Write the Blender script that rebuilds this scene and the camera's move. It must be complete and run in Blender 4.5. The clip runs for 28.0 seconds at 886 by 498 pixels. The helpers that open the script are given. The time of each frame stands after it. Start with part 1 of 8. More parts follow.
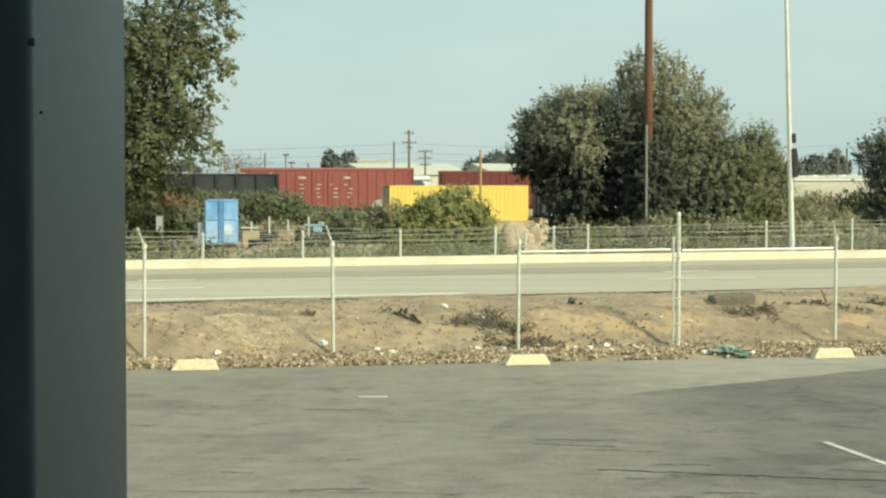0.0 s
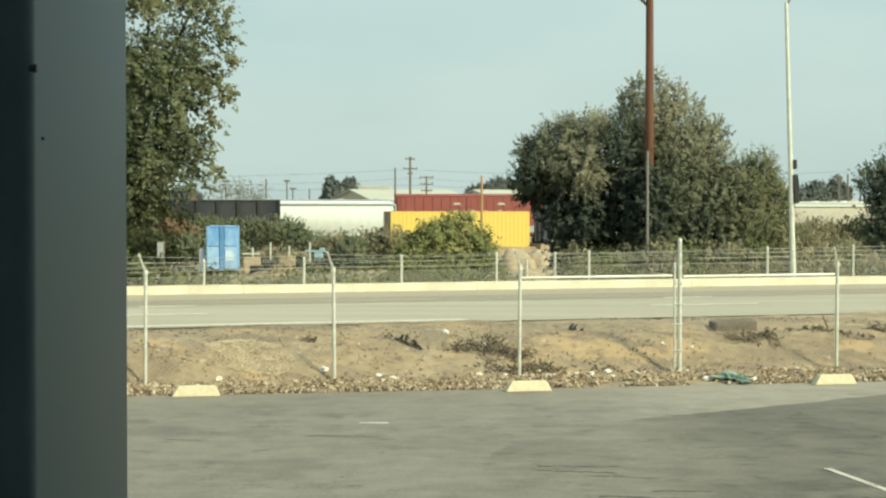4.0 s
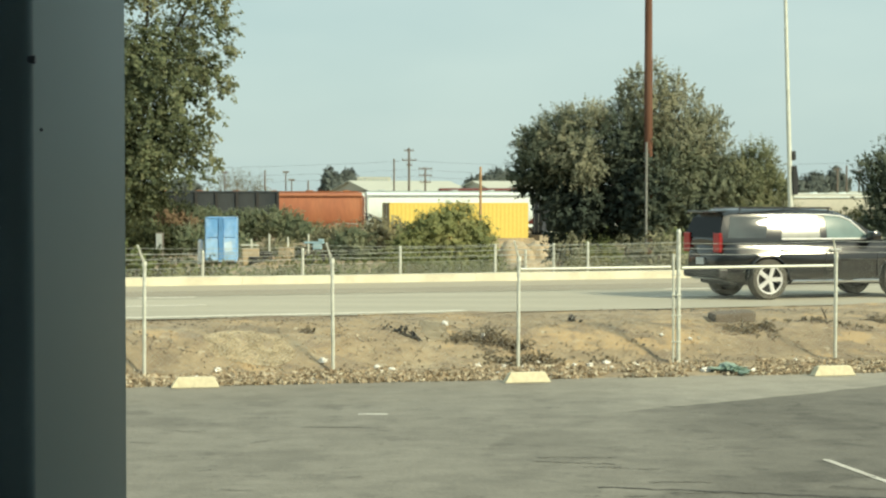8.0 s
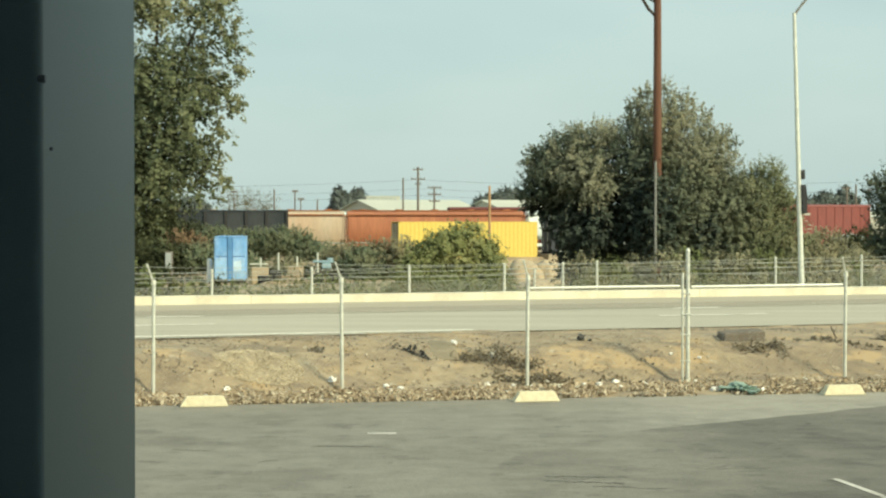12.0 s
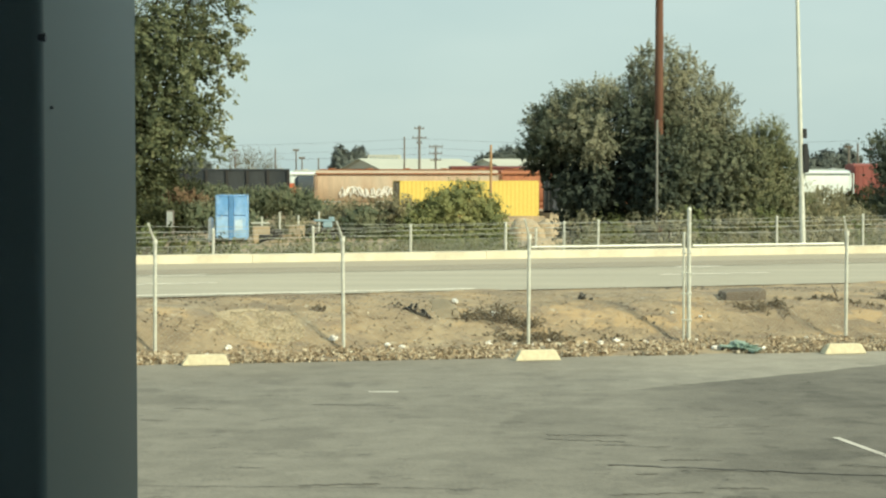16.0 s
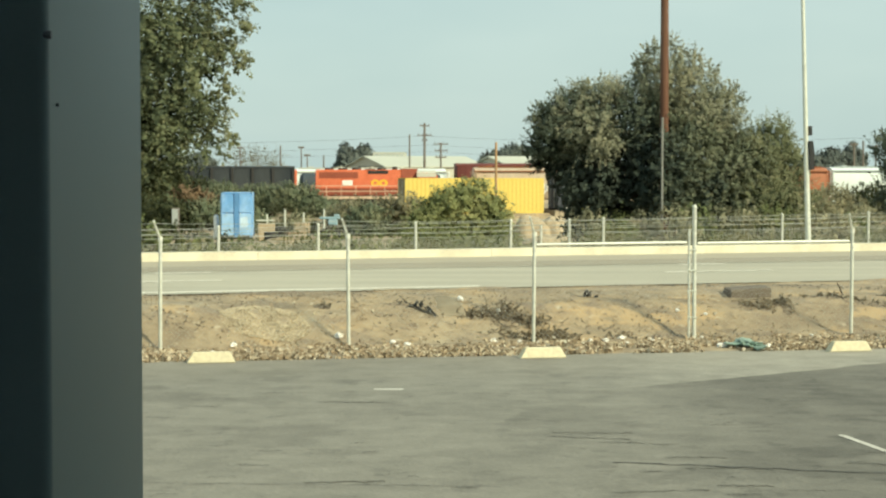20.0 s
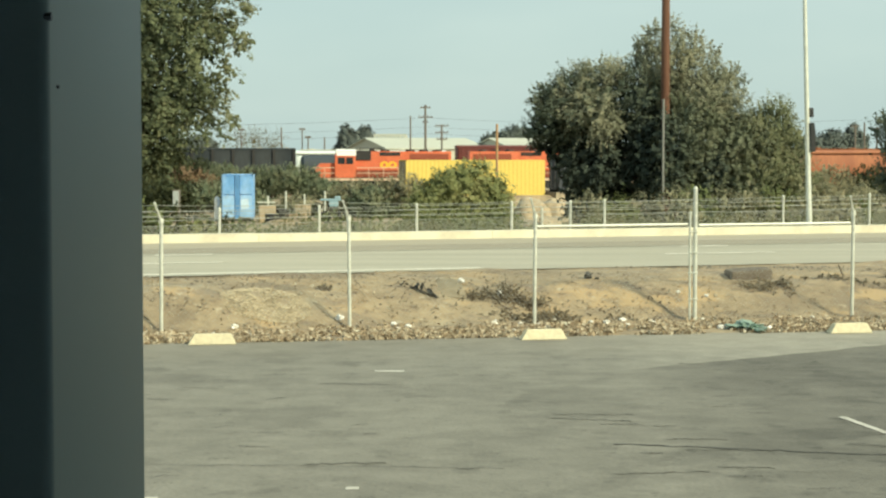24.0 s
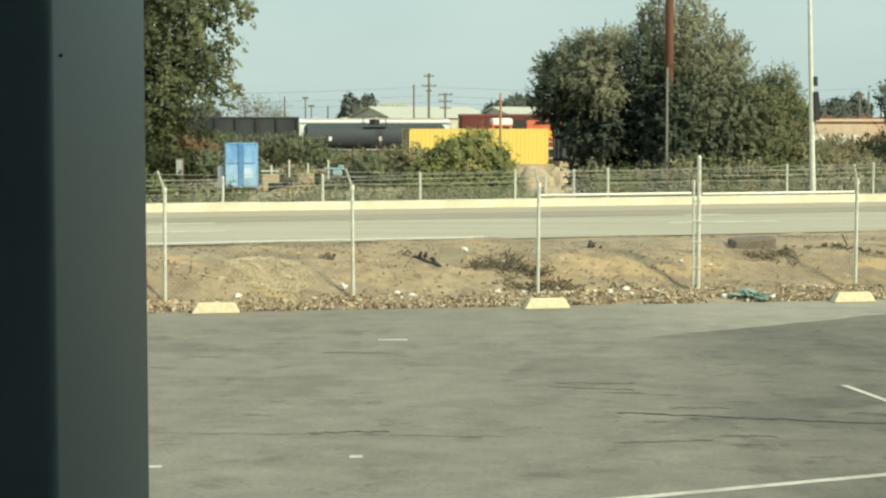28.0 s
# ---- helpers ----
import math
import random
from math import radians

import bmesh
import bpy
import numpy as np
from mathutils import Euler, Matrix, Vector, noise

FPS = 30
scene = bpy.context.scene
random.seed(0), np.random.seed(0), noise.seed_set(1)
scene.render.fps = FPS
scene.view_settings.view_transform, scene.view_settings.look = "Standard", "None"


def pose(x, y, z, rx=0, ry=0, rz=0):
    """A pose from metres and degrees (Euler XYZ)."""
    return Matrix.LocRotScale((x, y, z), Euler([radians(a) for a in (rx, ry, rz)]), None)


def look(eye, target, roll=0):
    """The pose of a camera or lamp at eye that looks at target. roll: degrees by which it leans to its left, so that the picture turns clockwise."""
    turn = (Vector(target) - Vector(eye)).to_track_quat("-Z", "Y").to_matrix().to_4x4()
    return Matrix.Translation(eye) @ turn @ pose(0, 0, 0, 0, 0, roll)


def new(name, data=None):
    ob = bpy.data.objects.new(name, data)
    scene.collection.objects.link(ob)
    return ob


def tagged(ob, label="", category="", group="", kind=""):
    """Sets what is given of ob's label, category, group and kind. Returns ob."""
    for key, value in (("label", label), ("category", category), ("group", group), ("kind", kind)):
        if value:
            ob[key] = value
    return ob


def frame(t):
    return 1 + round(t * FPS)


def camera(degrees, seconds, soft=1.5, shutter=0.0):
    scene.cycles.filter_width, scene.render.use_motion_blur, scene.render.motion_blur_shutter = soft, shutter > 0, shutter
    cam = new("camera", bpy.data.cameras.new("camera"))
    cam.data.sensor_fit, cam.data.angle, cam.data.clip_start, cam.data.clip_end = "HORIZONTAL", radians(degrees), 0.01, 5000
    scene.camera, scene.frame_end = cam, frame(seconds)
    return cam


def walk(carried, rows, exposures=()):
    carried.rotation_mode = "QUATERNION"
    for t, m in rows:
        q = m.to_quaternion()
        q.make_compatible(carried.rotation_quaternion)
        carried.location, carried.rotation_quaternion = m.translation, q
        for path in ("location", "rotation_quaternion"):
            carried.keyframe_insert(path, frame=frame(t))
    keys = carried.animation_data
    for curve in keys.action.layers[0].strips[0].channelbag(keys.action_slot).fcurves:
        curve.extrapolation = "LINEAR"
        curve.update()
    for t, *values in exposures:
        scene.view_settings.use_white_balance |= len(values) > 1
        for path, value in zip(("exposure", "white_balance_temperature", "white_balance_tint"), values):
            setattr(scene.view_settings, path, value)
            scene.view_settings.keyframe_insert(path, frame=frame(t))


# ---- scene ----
EYE = (0.0, 0.0, 2.75)
cam = camera(27.53, 28.0, soft=2.3)
PATH = [
    (0, pose(*EYE, 87.978, 0, 0.000)),
    (0.5, pose(*EYE, 88.115, 0, 0.027)),
    (1, pose(*EYE, 88.389, 0, 0.027)),
    (1.5, pose(*EYE, 88.635, 0, 0.027)),
    (2, pose(*EYE, 88.718, 0, 0.027)),
    (2.5, pose(*EYE, 88.854, 0, 0.027)),
    (3, pose(*EYE, 88.937, 0, 0.056)),
    (3.5, pose(*EYE, 88.883, 0, 0.054)),
    (5.5, pose(*EYE, 88.607, 0, -0.028)),
    (6, pose(*EYE, 88.580, 0, -0.028)),
    (6.5, pose(*EYE, 88.608, 0, -0.028)),
    (7, pose(*EYE, 88.607, 0, -0.028)),
    (7.5, pose(*EYE, 88.553, 0, -0.013)),
    (8, pose(*EYE, 88.527, 0, 0.000)),
    (8.5, pose(*EYE, 88.554, 0, 0.027)),
    (9, pose(*EYE, 88.745, 0, 0.082)),
    (9.5, pose(*EYE, 88.896, 0, 0.109)),
    (10, pose(*EYE, 89.129, 0, 0.136)),
    (10.5, pose(*EYE, 89.347, 0, 0.136)),
    (11, pose(*EYE, 89.512, 0, 0.136)),
    (11.5, pose(*EYE, 89.348, 0, 0.178)),
    (12, pose(*EYE, 89.128, 0, 0.287)),
    (12.5, pose(*EYE, 88.827, 0, 0.328)),
    (14.5, pose(*EYE, 88.429, 0, 0.301)),
    (15, pose(*EYE, 88.073, 0, 0.356)),
    (15.5, pose(*EYE, 88.210, 0, 0.356)),
    (16, pose(*EYE, 87.828, 0, 0.328)),
    (16.5, pose(*EYE, 87.444, 0, 0.356)),
    (17, pose(*EYE, 87.553, 0, 0.383)),
    (17.5, pose(*EYE, 87.608, 0, 0.439)),
    (18, pose(*EYE, 87.636, 0, 0.521)),
    (18.5, pose(*EYE, 87.691, 0, 0.548)),
    (19, pose(*EYE, 87.664, 0, 0.548)),
    (19.5, pose(*EYE, 87.622, 0, 0.521)),
    (20, pose(*EYE, 87.745, 0, 0.492)),
    (20.5, pose(*EYE, 87.691, 0, 0.466)),
    (21, pose(*EYE, 87.473, 0, 0.439)),
    (21.5, pose(*EYE, 87.417, 0, 0.439)),
    (23.5, pose(*EYE, 87.144, 0, 0.521)),
    (24, pose(*EYE, 87.171, 0, 0.521)),
    (24.5, pose(*EYE, 87.062, 0, 0.492)),
    (25, pose(*EYE, 86.706, 0, 0.410)),
    (25.5, pose(*EYE, 86.487, 0, 0.410)),
    (26, pose(*EYE, 86.680, 0, 0.492)),
    (26.5, pose(*EYE, 86.705, 0, 0.507)),
    (27, pose(*EYE, 86.487, 0, 0.521)),
    (27.5, pose(*EYE, 86.323, 0, 0.575)),
    (28, pose(*EYE, 86.187, 0, 0.630)),
]
walk(cam, PATH, exposures=[(0, 0.07, 6500, 3), (28, 0.07, 6500, 3)])

# ---- light ----
SUN_EL, SUN_AZ = 33.0, 131.0     # degrees; azimuth clockwise from +Y
world = bpy.data.worlds.new("sky")
scene.world = world
world.use_nodes = True
wn = world.node_tree.nodes
sky = wn.new("ShaderNodeTexSky")
sky.sky_type = "NISHITA"
sky.sun_disc = False
sky.sun_elevation, sky.sun_rotation = radians(SUN_EL), radians(SUN_AZ)
sky.air_density, sky.dust_density, sky.ozone_density = 1.2, 1.6, 1.5
# thin even cloud drawn over the clear sky
wl = world.node_tree.links
veil_noise = wn.new("ShaderNodeTexNoise")
veil_noise.inputs["Scale"].default_value, veil_noise.inputs["Detail"].default_value = 3.2, 4.0
veil_place = wn.new("ShaderNodeTexCoord")
veil_map = wn.new("ShaderNodeMapping")
veil_map.inputs["Scale"].default_value = (1, 1, 2.5)
wl.new(veil_place.outputs["Generated"], veil_map.inputs["Vector"])
wl.new(veil_map.outputs[0], veil_noise.inputs["Vector"])
veil_ramp = wn.new("ShaderNodeValToRGB")
veil_ramp.color_ramp.elements[0].position, veil_ramp.color_ramp.elements[0].color = 0.3, (5.1, 6.55, 6.6, 1)
veil_ramp.color_ramp.elements[1].position, veil_ramp.color_ramp.elements[1].color = 0.72, (6.7, 7.9, 7.6, 1)
wl.new(veil_noise.outputs[0], veil_ramp.inputs[0])
veil = wn.new("ShaderNodeMix")
veil.data_type = "RGBA"
veil.inputs[0].default_value = 0.82
wl.new(sky.outputs[0], veil.inputs[6])
wl.new(veil_ramp.outputs[0], veil.inputs[7])
wn["Background"].inputs[1].default_value = 0.1
wl.new(veil.outputs[2], wn["Background"].inputs[0])
sun_data = bpy.data.lights.new("sun", "SUN")
sun_data.energy, sun_data.angle, sun_data.color = 4.7, radians(10.0), (1.0, 0.89, 0.62)
SUN_DIR = Vector((math.sin(radians(SUN_AZ)) * math.cos(radians(SUN_EL)), math.cos(radians(SUN_AZ)) * math.cos(radians(SUN_EL)), math.sin(radians(SUN_EL))))
sun = new("sun", sun_data)
sun.matrix_world = look(SUN_DIR * 60, (0, 0, 0))

# ---- materials ----
def surface(name, color, rough=0.8, metal=0.0, var=0.18, fine=14.0, coarse=1.2, bump=0.15, tint=None, tint_amount=0.4, island=0.0, per_object=0.0, coat=0.0, coat_rough=0.04, stretch=(1, 1, 1), spec=0.5):
    """A principled surface whose colour varies at two scales, with stains of a second colour and fine relief."""
    m = bpy.data.materials.new(name)
    m.use_nodes = True
    n, l = m.node_tree.nodes, m.node_tree.links
    b = n["Principled BSDF"]
    b.inputs["Roughness"].default_value, b.inputs["Metallic"].default_value = rough, metal
    b.inputs["Coat Weight"].default_value = coat
    b.inputs["Coat Roughness"].default_value = coat_rough
    b.inputs["Coat IOR"].default_value = 1.66
    b.inputs["Specular IOR Level"].default_value = spec
    co = n.new("ShaderNodeTexCoord")
    mp = n.new("ShaderNodeMapping")
    mp.inputs["Scale"].default_value = stretch
    l.new(co.outputs["Object"], mp.inputs["Vector"])
    def noise_tex(scale, detail=5.0):
        t = n.new("ShaderNodeTexNoise")
        t.inputs["Scale"].default_value, t.inputs["Detail"].default_value = scale, detail
        l.new(mp.outputs[0], t.inputs["Vector"])
        return t
    f, c = noise_tex(fine), noise_tex(coarse, 4.0)
    def mix(kind, fac, a, b2):
        x = n.new("ShaderNodeMix")
        x.data_type, x.blend_type = "RGBA", kind
        for sock, v in ((x.inputs[0], fac), (x.inputs[6], a), (x.inputs[7], b2)):
            if isinstance(v, (int, float)):
                sock.default_value = v
            elif isinstance(v, tuple):
                sock.default_value = (*v, 1)
            else:
                l.new(v, sock)
        return x.outputs[2]
    def remap(v, a, b2, lo, hi):
        r = n.new("ShaderNodeMapRange")
        for i, k in enumerate((a, b2, lo, hi)):
            r.inputs[i + 1].default_value = k
        l.new(v, r.inputs[0])
        return r.outputs[0]
    col = color
    if tint:
        col = mix("MIX", remap(c.outputs[0], 0.42, 0.62, 0.0, tint_amount), color, tint)
    def scaled(col, v):
        h = n.new("ShaderNodeHueSaturation")
        h.inputs["Saturation"].default_value = 1.0
        if isinstance(col, tuple):
            h.inputs["Color"].default_value = (*col, 1)
        else:
            l.new(col, h.inputs["Color"])
        l.new(v, h.inputs["Value"])
        return h.outputs[0]
    col = scaled(col, remap(f.outputs[0], 0.25, 0.75, 1 - var, 1 + var))
    col = scaled(col, remap(c.outputs[0], 0.3, 0.7, 1 - var * 0.7, 1 + var * 0.7))
    if island:
        g = n.new("ShaderNodeNewGeometry")
        col = scaled(col, remap(g.outputs["Random Per Island"], 0, 1, 1 - island, 1 + island))
    if per_object:
        o = n.new("ShaderNodeObjectInfo")
        col = scaled(col, remap(o.outputs["Random"], 0, 1, 1 - per_object, 1 + per_object))
    l.new(col, b.inputs["Base Color"])
    if bump:
        l.new(remap(f.outputs[0], 0.3, 0.7, max(0.02, rough - 0.08), min(1, rough + 0.08)), b.inputs["Roughness"])
        bp = n.new("ShaderNodeBump")
        bp.inputs["Strength"].default_value, bp.inputs["Distance"].default_value = bump, 0.02
        l.new(f.outputs[0], bp.inputs["Height"])
        l.new(bp.outputs[0], b.inputs["Normal"])
    return m


def leafy(name, colors, rough=0.55, through_light=0.42, each=0.4):
    """Leaf surface: colour drawn from a ramp by patches and, in part, leaf by leaf; a little light let through."""
    m = bpy.data.materials.new(name)
    m.use_nodes = True
    n, l = m.node_tree.nodes, m.node_tree.links
    b = n["Principled BSDF"]
    b.inputs["Roughness"].default_value = rough + 0.2
    b.inputs["Specular IOR Level"].default_value = 0.25
    g = n.new("ShaderNodeNewGeometry")
    co = n.new("ShaderNodeTexCoord")
    patch = n.new("ShaderNodeTexNoise")
    patch.inputs["Scale"].default_value, patch.inputs["Detail"].default_value = 1.1, 4.0
    l.new(co.outputs["Object"], patch.inputs["Vector"])
    wide = n.new("ShaderNodeMapRange")
    wide.inputs[1].default_value, wide.inputs[2].default_value = 0.33, 0.67
    l.new(patch.outputs[0], wide.inputs[0])
    both = n.new("ShaderNodeMix")
    both.inputs[0].default_value = each
    l.new(wide.outputs[0], both.inputs[2])
    l.new(g.outputs["Random Per Island"], both.inputs[3])
    r = n.new("ShaderNodeValToRGB")
    while len(r.color_ramp.elements) < len(colors):
        r.color_ramp.elements.new(0.5)
    for i, c in enumerate(colors):
        r.color_ramp.elements[i].position = i / (len(colors) - 1)
        r.color_ramp.elements[i].color = (*c, 1)
    l.new(both.outputs[0], r.inputs[0])
    l.new(r.outputs[0], b.inputs["Base Color"])
    if through_light:
        t = n.new("ShaderNodeBsdfTranslucent")
        l.new(r.outputs[0], t.inputs[0])
        x = n.new("ShaderNodeMixShader")
        x.inputs[0].default_value = through_light
        l.new(b.outputs[0], x.inputs[1])
        l.new(t.outputs[0], x.inputs[2])
        l.new(x.outputs[0], n["Material Output"].inputs[0])
    return m


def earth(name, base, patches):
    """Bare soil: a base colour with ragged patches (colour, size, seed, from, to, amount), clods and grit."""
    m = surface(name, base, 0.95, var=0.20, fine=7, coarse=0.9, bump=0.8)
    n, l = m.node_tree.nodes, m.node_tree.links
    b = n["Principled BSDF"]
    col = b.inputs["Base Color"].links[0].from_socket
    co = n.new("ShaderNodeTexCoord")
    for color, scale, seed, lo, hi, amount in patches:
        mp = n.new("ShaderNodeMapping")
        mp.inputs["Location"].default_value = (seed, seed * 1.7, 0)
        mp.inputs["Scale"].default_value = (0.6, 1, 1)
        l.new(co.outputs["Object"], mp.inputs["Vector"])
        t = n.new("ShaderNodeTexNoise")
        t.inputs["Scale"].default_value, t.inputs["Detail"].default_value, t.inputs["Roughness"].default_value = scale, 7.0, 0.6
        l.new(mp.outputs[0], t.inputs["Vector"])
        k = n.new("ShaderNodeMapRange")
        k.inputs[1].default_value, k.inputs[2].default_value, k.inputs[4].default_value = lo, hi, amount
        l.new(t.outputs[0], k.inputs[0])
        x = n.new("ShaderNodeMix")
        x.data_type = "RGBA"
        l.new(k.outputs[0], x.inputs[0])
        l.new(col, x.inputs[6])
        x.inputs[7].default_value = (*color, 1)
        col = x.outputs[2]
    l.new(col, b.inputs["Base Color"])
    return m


def glowing(name, color, strength):
    m = surface(name, color, 0.3, var=0.05, bump=0)
    b = m.node_tree.nodes["Principled BSDF"]
    b.inputs["Emission Color"].default_value = (*color, 1)
    b.inputs["Emission Strength"].default_value = strength
    return m


M = {
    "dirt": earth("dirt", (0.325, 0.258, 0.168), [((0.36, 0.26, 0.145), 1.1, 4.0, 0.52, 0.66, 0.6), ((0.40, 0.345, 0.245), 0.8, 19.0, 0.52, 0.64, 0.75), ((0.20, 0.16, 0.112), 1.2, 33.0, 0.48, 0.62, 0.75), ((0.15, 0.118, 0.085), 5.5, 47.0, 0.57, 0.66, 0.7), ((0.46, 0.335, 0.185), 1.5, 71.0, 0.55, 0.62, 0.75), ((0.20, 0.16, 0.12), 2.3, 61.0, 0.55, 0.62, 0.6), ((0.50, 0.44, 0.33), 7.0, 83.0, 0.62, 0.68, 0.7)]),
    "asphalt_lot": surface("asphalt_lot", (0.182, 0.173, 0.147), 0.9, var=0.13, fine=19.0, coarse=2.4, bump=0.6, tint=(0.207, 0.197, 0.168), tint_amount=0.25, stretch=(0.9, 1.0, 1)),
    "asphalt_brown": surface("asphalt_brown", (0.315, 0.28, 0.215), 0.9, var=0.14, fine=18, coarse=0.5, bump=0.25, stretch=(0.25, 2.0, 1)),
    "asphalt_worn": surface("asphalt_worn", (0.41, 0.365, 0.275), 0.9, var=0.12, fine=18, coarse=0.5, bump=0.25, tint=(0.36, 0.315, 0.24), tint_amount=0.6, stretch=(0.2, 2.0, 1)),
    "asphalt_road": surface("asphalt_road", (0.40, 0.375, 0.30), 0.9, var=0.09, fine=14, coarse=0.4, bump=0.25, tint=(0.45, 0.42, 0.335), tint_amount=0.6, stretch=(0.25, 2.0, 1)),
    "seam": surface("seam", (0.22, 0.205, 0.17), 0.9, var=0.2, fine=6, coarse=0.5, bump=0.2),
    "asphalt_stain": surface("asphalt_stain", (0.138, 0.131, 0.113), 0.9, var=0.3, fine=14, coarse=3, bump=0.4),
    "tar": surface("tar", (0.05, 0.047, 0.042), 0.7, var=0.2, fine=20, coarse=2, bump=0.2),
    "paint_white": surface("paint_white", (0.62, 0.60, 0.54), 0.8, var=0.2, fine=16, coarse=2.5, bump=0.2, tint=(0.36, 0.34, 0.30), tint_amount=0.8),
    "paint_line": surface("paint_line", (0.80, 0.77, 0.66), 0.8, var=0.2, fine=9, coarse=1.0, bump=0.1, tint=(0.52, 0.49, 0.41), tint_amount=0.7),
    "concrete": surface("concrete", (0.72, 0.68, 0.53), 0.85, var=0.06, fine=10, coarse=1.3, bump=0.3, tint=(0.48, 0.44, 0.34), tint_amount=0.6),
    "concrete_stop": surface("concrete_stop", (0.66, 0.60, 0.42), 0.85, var=0.14, fine=14, coarse=3, bump=0.4, tint=(0.45, 0.42, 0.32), tint_amount=0.5, per_object=0.05),
    "galvanised": surface("galvanised", (0.60, 0.62, 0.56), 0.5, 0.2, var=0.15, fine=20, coarse=3, bump=0.05),
    "wire": surface("wire", (0.44, 0.46, 0.43), 0.5, 0.3, var=0.1, bump=0),
    "leaf_litter": leafy("leaf_litter", [(0.19, 0.145, 0.10), (0.31, 0.245, 0.165), (0.38, 0.305, 0.21), (0.60, 0.54, 0.42), (0.27, 0.21, 0.145)], 0.8, 0.1, 0.8),
    "twig": surface("twig", (0.115, 0.090, 0.066), 0.9, var=0.3, bump=0.2, island=0.4),
    "dead_leaf": leafy("dead_leaf", [(0.13, 0.11, 0.075), (0.21, 0.175, 0.12), (0.29, 0.24, 0.16), (0.17, 0.145, 0.105)], 0.85, 0.05),
    "slab": surface("slab", (0.15, 0.125, 0.098), 0.9, var=0.2, fine=20, coarse=3, bump=0.4),
    "gravel_pale": surface("gravel_pale", (0.50, 0.425, 0.295), 0.95, var=0.10, bump=0.1, island=0.10),
    "tyre_dusty": surface("tyre_dusty", (0.085, 0.08, 0.068), 0.85, var=0.2, bump=0.1),
    "rubber": surface("rubber", (0.03, 0.03, 0.029), 0.75, var=0.2, bump=0.1),
    "black_plastic": surface("black_plastic", (0.022, 0.023, 0.024), 0.5, var=0.15, bump=0.1),
    "paper_white": surface("paper_white", (0.75, 0.74, 0.70), 0.8, var=0.1, bump=0.3, island=0.1),
    "green_plastic": surface("green_plastic", (0.24, 0.33, 0.27), 0.4, var=0.3, fine=12, coarse=4, bump=0.3),
    "jamb_paint": surface("jamb_paint", (0.080, 0.124, 0.124), 0.5, var=0.005, fine=40, coarse=4, bump=0),
    "jamb_dark": surface("jamb_dark", (0.035, 0.045, 0.05), 0.6, var=0.15, fine=30, coarse=3, bump=0.1),
    "room_wall": surface("room_wall", (0.87, 0.86, 0.90), 0.85, var=0.06, fine=30, coarse=1.5, bump=0.1),
    "bark": surface("bark", (0.10, 0.075, 0.05), 0.95, var=0.35, fine=8, coarse=2, bump=0.8, stretch=(1, 1, 0.3)),
    "steel_grey": surface("steel_grey", (0.20, 0.20, 0.185), 0.6, var=0.12, bump=0.05),
    "pole_wood": surface("pole_wood", (0.125, 0.055, 0.032), 0.85, var=0.25, fine=12, coarse=1.5, bump=0.4, tint=(0.17, 0.10, 0.07), tint_amount=0.5, stretch=(3, 3, 0.15)),
    "pole_tan": surface("pole_tan", (0.40, 0.25, 0.13), 0.85, var=0.2, fine=12, coarse=1.5, bump=0.3, stretch=(3, 3, 0.2)),
    "pole_grey": surface("pole_grey", (0.16, 0.14, 0.12), 0.85, var=0.2, fine=12, coarse=1.5, bump=0.3, stretch=(3, 3, 0.2)),
    "leaf_oak": leafy("leaf_oak", [(0.052, 0.068, 0.045), (0.092, 0.115, 0.070), (0.145, 0.172, 0.096), (0.20, 0.225, 0.125), (0.33, 0.33, 0.205)], each=0.6),
    # Light, middle and dark copies of the tree's leaves, for sunlit and shaded lobes.
    "leaf_grey_lit": leafy("leaf_grey_lit", [(0.22, 0.24, 0.17), (0.29, 0.30, 0.215), (0.36, 0.36, 0.255), (0.45, 0.43, 0.31)], 0.6, 0.4, 0.25),
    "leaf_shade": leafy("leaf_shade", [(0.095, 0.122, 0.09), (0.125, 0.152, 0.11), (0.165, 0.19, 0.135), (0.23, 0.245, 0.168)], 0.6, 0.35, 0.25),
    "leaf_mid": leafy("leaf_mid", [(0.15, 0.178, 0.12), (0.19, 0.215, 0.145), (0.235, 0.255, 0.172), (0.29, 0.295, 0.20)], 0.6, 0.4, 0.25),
    "leaf_deep_shade": leafy("leaf_deep_shade", [(0.045, 0.060, 0.050), (0.065, 0.082, 0.064), (0.088, 0.104, 0.076)], 0.8, 0.15),
    "leaf_tan": leafy("leaf_tan", [(0.19, 0.19, 0.125), (0.27, 0.265, 0.17), (0.36, 0.34, 0.225), (0.45, 0.415, 0.28)], 0.6, 0.3),
    "leaf_sunny": leafy("leaf_sunny", [(0.22, 0.25, 0.12), (0.29, 0.315, 0.145), (0.36, 0.375, 0.175), (0.46, 0.45, 0.23)], 0.6, 0.45, 0.3),
    "leaf_olive": leafy("leaf_olive", [(0.15, 0.175, 0.105), (0.21, 0.235, 0.135), (0.29, 0.30, 0.18), (0.40, 0.39, 0.25)], each=0.6),
    "leaf_scrub": leafy("leaf_scrub", [(0.25, 0.25, 0.16), (0.31, 0.295, 0.19), (0.37, 0.335, 0.22), (0.30, 0.315, 0.195)], 0.6, 0.45, 0.2),
    "leaf_rust": leafy("leaf_rust", [(0.15, 0.11, 0.065), (0.22, 0.155, 0.095), (0.30, 0.21, 0.135)], 0.7, 0.2),
    "leaf_yard": leafy("leaf_yard", [(0.19, 0.235, 0.155), (0.23, 0.27, 0.175), (0.28, 0.305, 0.20), (0.33, 0.34, 0.22)], 0.6, 0.45, 0.2),
